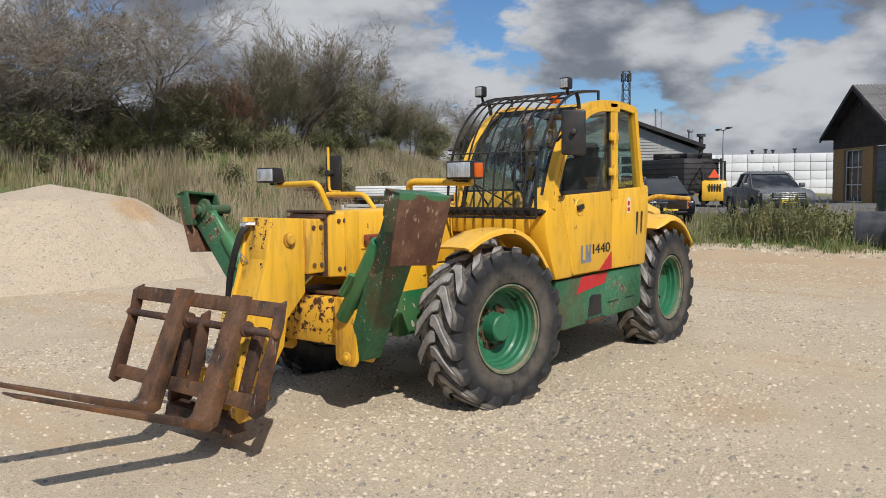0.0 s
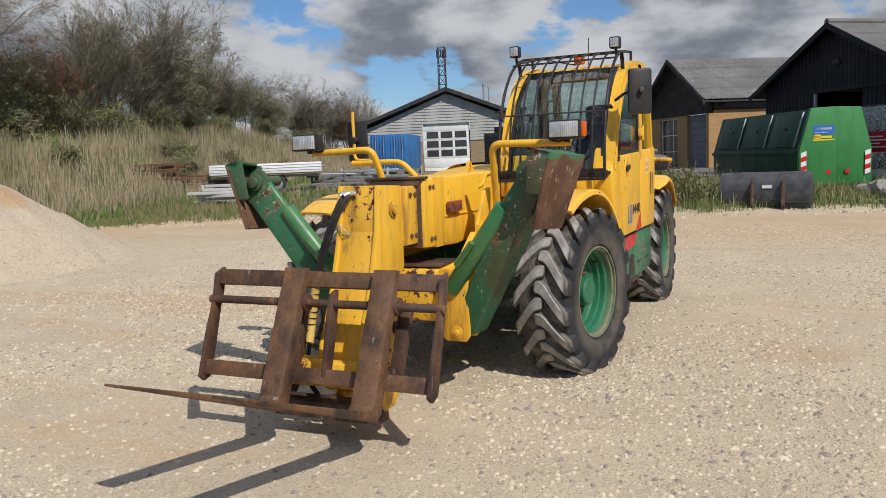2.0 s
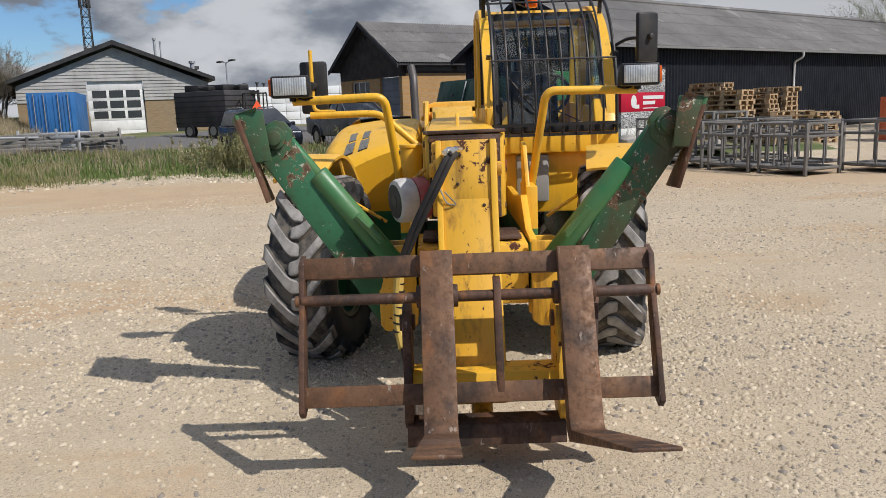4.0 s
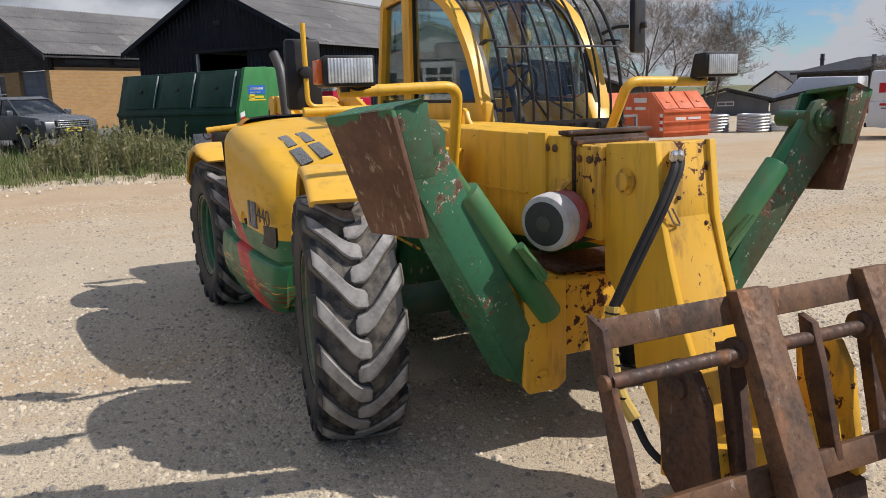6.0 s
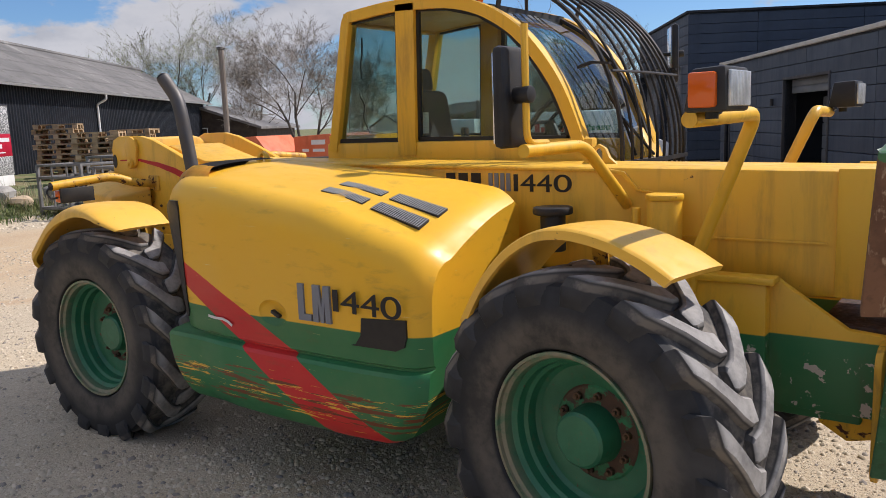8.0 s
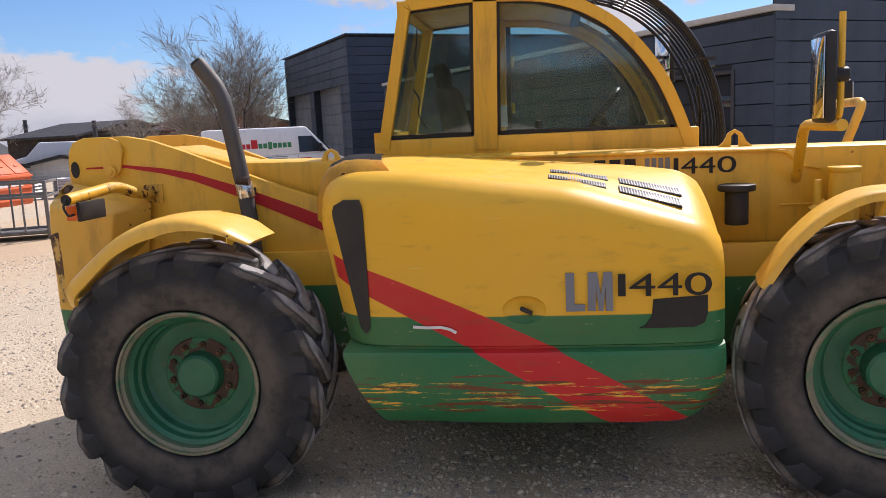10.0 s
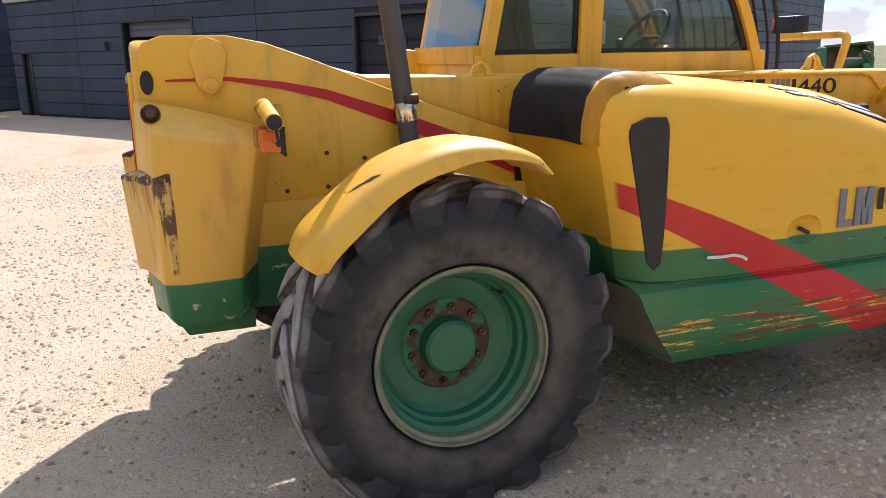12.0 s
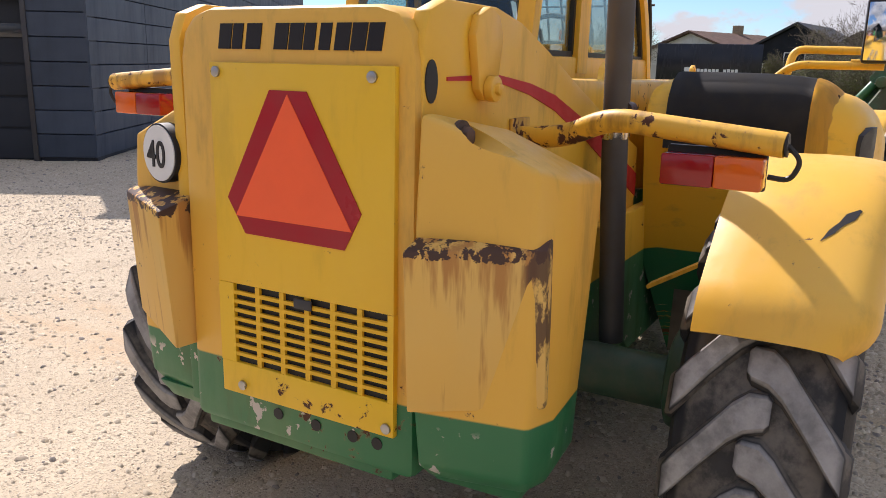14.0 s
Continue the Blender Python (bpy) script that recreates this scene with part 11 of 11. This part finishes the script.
tree(*polar(139.5, 58, 2.67, -3.44), 7.6, 74, stems=2, spread=0.46, top=4, twig=M_TWIGP, label="bare tree with pale upright branches")
pole = thing("utility_pole", "weathered wooden utility pole", "utility pole", (*polar(141.2, 40, 2.67, -3.44), 0.2), 0)
bm = B()
rod(bm, (0, 0, 0), (0, 0, 5.35), 0.13, 10)
part("post", bm, plain("grey_pole_wood", (0.26, 0.22, 0.18), 0.85, vary=0.4), pole)
bm = B()
box(bm, (0, 0, 5.40), (0.30, 0.30, 0.14), 0.04)
part("cap", bm, M_DGREY, pole)
# behind the van, and far to the west
tree(*polar(118.0, 40, 4.2, -2.8), 6.6, 81, stems=7, spread=0.34, top=4, twig=M_TWIGP, lean=0.1, label="upright bare tree with dense pale twigs")
tree(*polar(120.5, 44, 4.2, -2.8), 5.4, 82, stems=4, spread=0.4, top=4, twig=M_TWIGP, label="bare tree with pale twigs")
tree(*polar(123.6, 52, 4.2, -2.8), 4.6, 83, stems=4, spread=0.4, top=4, twig=M_TWIGP, label="bare tree with pale twigs")
tree(*polar(111.0, 56, -1.28, -4.2), 6.4, 84, stems=4, spread=0.42, top=4, twig=M_TWIGR, label="bare reddish tree in the distance")
tree(*polar(114.0, 56, -1.28, -4.2), 4.4, 85, stems=6, spread=0.42, top=4, twig=M_TWIGR, label="bare reddish tree in the distance")
# to the east
for az, dist, h, seed, kw in ((4.4, 55, 4.6, 91, dict(stems=5, leaf=0.4)), (2.2, 58, 5.6, 92, dict(stems=3, leaf=0.4, leafmat=M_LEAFL)), (-0.6, 52, 4.4, 93, dict(stems=6, leaf=0.8)), (5.6, 50, 2.6, 94, dict(stems=8, leaf=1.2)), (7.6, 56, 2.6, 97, dict(stems=8, leaf=1.2)), (3.2, 46, 2.4, 98, dict(stems=8, leaf=1.2)), (-2.5, 46, 2.6, 99, dict(stems=8, leaf=1.2)),
                               (17.5, 60, 5.0, 95, dict(stems=4, leaf=0.4)), (20, 62, 5.4, 96, dict(stems=3, leaf=0.5))):
    tree(*polar(az, dist, -3.9, -1.1), h, seed, spread=0.42, top=4, label="leafing tree beyond the yard" if h > 3 else "low scrub beyond the yard", **kw)


# ---- grass ----
def blades(name, place, count, per, hmin, hmax, width, mat, seed, label, lean=0.35, category="grass", tip=0.0):
    """Tufts of grass: every blade a bent, tapering strip."""
    rng = np.random.RandomState(seed)
    x, y = place(rng, count)
    x, y = np.repeat(x, per) + rng.normal(0, 0.07, count * per), np.repeat(y, per) + rng.normal(0, 0.07, count * per)
    n = len(x)
    z = ground_z(x, y) - 0.03
    h = rng.uniform(hmin, hmax, n) * (0.65 + 0.7 * fbm(x * 0.45, y * 0.45, 77))
    a, la = rng.uniform(0, 6.283, n), rng.normal(0, lean, n)
    wd = rng.uniform(0, 6.283, n)
    dx, dy = np.cos(a) * la * h, np.sin(a) * la * h
    wx, wy = np.cos(wd) * width / 2, np.sin(wd) * width / 2
    P = np.stack([np.stack([x - wx, y - wy, z], 1), np.stack([x + wx, y + wy, z], 1),
                  np.stack([x + dx * 0.35 + wx * 0.8, y + dy * 0.35 + wy * 0.8, z + h * 0.6], 1), np.stack([x + dx * 0.35 - wx * 0.8, y + dy * 0.35 - wy * 0.8, z + h * 0.6], 1),
                  np.stack([x + dx, y + dy, z + h], 1)], 1).reshape(-1, 3)
    k = np.arange(n) * 5
    me = bpy.data.meshes.new(name)
    quads = np.stack([k, k + 1, k + 2, k + 3], 1)
    tris = np.stack([k + 3, k + 2, k + 4], 1)
    me.vertices.add(len(P))
    me.vertices.foreach_set("co", P.astype(np.float32).ravel())
    loops = np.concatenate([quads, tris], 1).ravel()
    me.loops.add(len(loops))
    me.loops.foreach_set("vertex_index", loops.astype(np.int32))
    me.polygons.add(2 * n)
    st = np.stack([np.arange(n) * 7, np.arange(n) * 7 + 4], 1).ravel()
    me.polygons.foreach_set("loop_start", st.astype(np.int32))
    me.update(calc_edges=True)
    me.materials.append(mat)
    return tagged(new(name, me), label, category, kind="stuff")


def on_bank(rng, n):
    """Tufts up the slope, in loose drifts."""
    X, Y = np.zeros(0), np.zeros(0)
    while len(X) < n:
        x, d = rng.uniform(-40, 12, n), rng.uniform(0.0, 13, n) ** 1.0
        foot = -14.6 + 0.215 * np.minimum(x + 4, 0) + 0.5 * np.sin(x * 0.25)
        y = foot - d
        keep = fbm(x * 0.16, y * 0.16, 55) > 0.45 + 0.12 * rng.uniform(-1, 1, n)
        X, Y = np.concatenate([X, x[keep]]), np.concatenate([Y, y[keep]])
    return X[:n], Y[:n]


def on_verge(lo, hi, y0, y1):
    def place(rng, n):
        y = rng.uniform(y0, y1, n)
        return edge_x(y) - rng.uniform(lo, hi, n) ** 1.0, y
    return place


def bank_green(rng, n):
    x = rng.uniform(-38, 10, n)
    foot = -14.6 + 0.215 * np.minimum(x + 4, 0) + 0.5 * np.sin(x * 0.25)
    return x, foot + 0.6 - rng.uniform(0, 13, n)


blades("dry_grass", on_bank, 9500, 7, 0.35, 0.95, 0.019, M_DRYG, 1, "tall dry straw-coloured grass on the bank", 0.34)
blades("bank_grass", bank_green, 8500, 6, 0.18, 0.5, 0.022, M_GRASS, 2, "green grass between the dry grass on the bank", 0.4)
blades("verge_grass", on_verge(0.0, 7.5, -20, 5.5), 8500, 6, 0.08, 0.28, 0.016, M_GRASS, 3, "short green grass along the verge", 0.5)
blades("verge_straw", on_verge(0.4, 8.5, -22, 6.5), 1800, 5, 0.15, 0.5, 0.014, M_DRYG, 4, "dry grass stalks along the verge", 0.35)


def weeds():
    """Dead-and-green dock and mugwort stalks along the verge."""
    rng = random.Random(12)
    s = Prisms()
    lv = Prisms()
    for k in range(760):
        near = k % 5 < 2
        y = rng.gauss(-5.3, 0.75) if near else rng.gauss(-1.15, 0.85)
        if -4.1 < y < -2.7 or y > 0.45 or y < -8:
            continue
        x = float(edge_x(np.array(y))) - 0.7 - abs(rng.gauss(0, 0.8 if near else 1.0))
        h = rng.uniform(0.35, 1.05) * rng.uniform(0.7, 1.2)
        p = Vector((x, y, gz(x, y) - 0.05))
        d = Vector((rng.gauss(0, 0.16), rng.gauss(0, 0.16), 1)).normalized()
        q = p + d * h
        s.stick(p, q, 0.012, 0.006)
        for j in range(18):
            f = rng.uniform(0.15, 1.0)
            lv.leaf(p.lerp(q, f), rng.uniform(0.04, 0.10), rng)
    t = raw("weeds", s.v + lv.v, s.f + [tuple(i + len(s.v) for i in f) for f in lv.f], M_WEED)
    return tagged(t, "tall straggling weeds with small pale leaves on the verge", "weeds", kind="stuff")


weeds()


# ---- boards, slats and sheets that can be picked apart ----
def pick_apart(ob, piece):
    """Leaves the first loose piece of a mesh in place and makes each other one a part below it."""
    bm = bmesh.new()
    bm.from_mesh(ob.data)
    bm.verts.ensure_lookup_table()
    left, islands = set(bm.verts), []
    while left:
        todo, seen = [min(left, key=lambda v: v.index)], set()
        while todo:
            v = todo.pop()
            if v in seen:
                continue
            seen.add(v)
            todo += [e.other_vert(v) for e in v.link_edges if e.other_vert(v) not in seen]
        left -= seen
        islands.append({v.index for v in seen})
    if len(islands) < 2 or len(islands) > 40:
        bm.free()
        return
    made = []
    for keep in islands:
        c = bm.copy()
        bmesh.ops.delete(c, geom=[v for v in c.verts if v.index not in keep], context="VERTS")
        me = bpy.data.meshes.new(piece)
        c.to_mesh(me)
        c.free()
        for m in ob.data.materials:
            me.materials.append(m)
        made.append(me)
    bm.free()
    ob.data = made[0]
    for me in made[1:]:
        new(piece, me).parent = ob


for kind, piece in (("pallet", "board"), ("garage_door", "slat"), ("roll_door", "slat"), ("inner_door", "slat"), ("guard_bracket", "bracket_plate"), ("chassis", "chassis_plate"), ("cab_shell", "shell_panel")):
    for ob in [o for o in bpy.data.objects if o.type == "MESH" and o.name.split(".")[0] == kind]:
        pick_apart(ob, piece)
for ob in [o for o in bpy.data.objects if o.type == "MESH" and o.name.split(".")[0] == "roof" and o.parent and o.parent.name == "barn"]:
    pick_apart(ob, "roof_sheet")
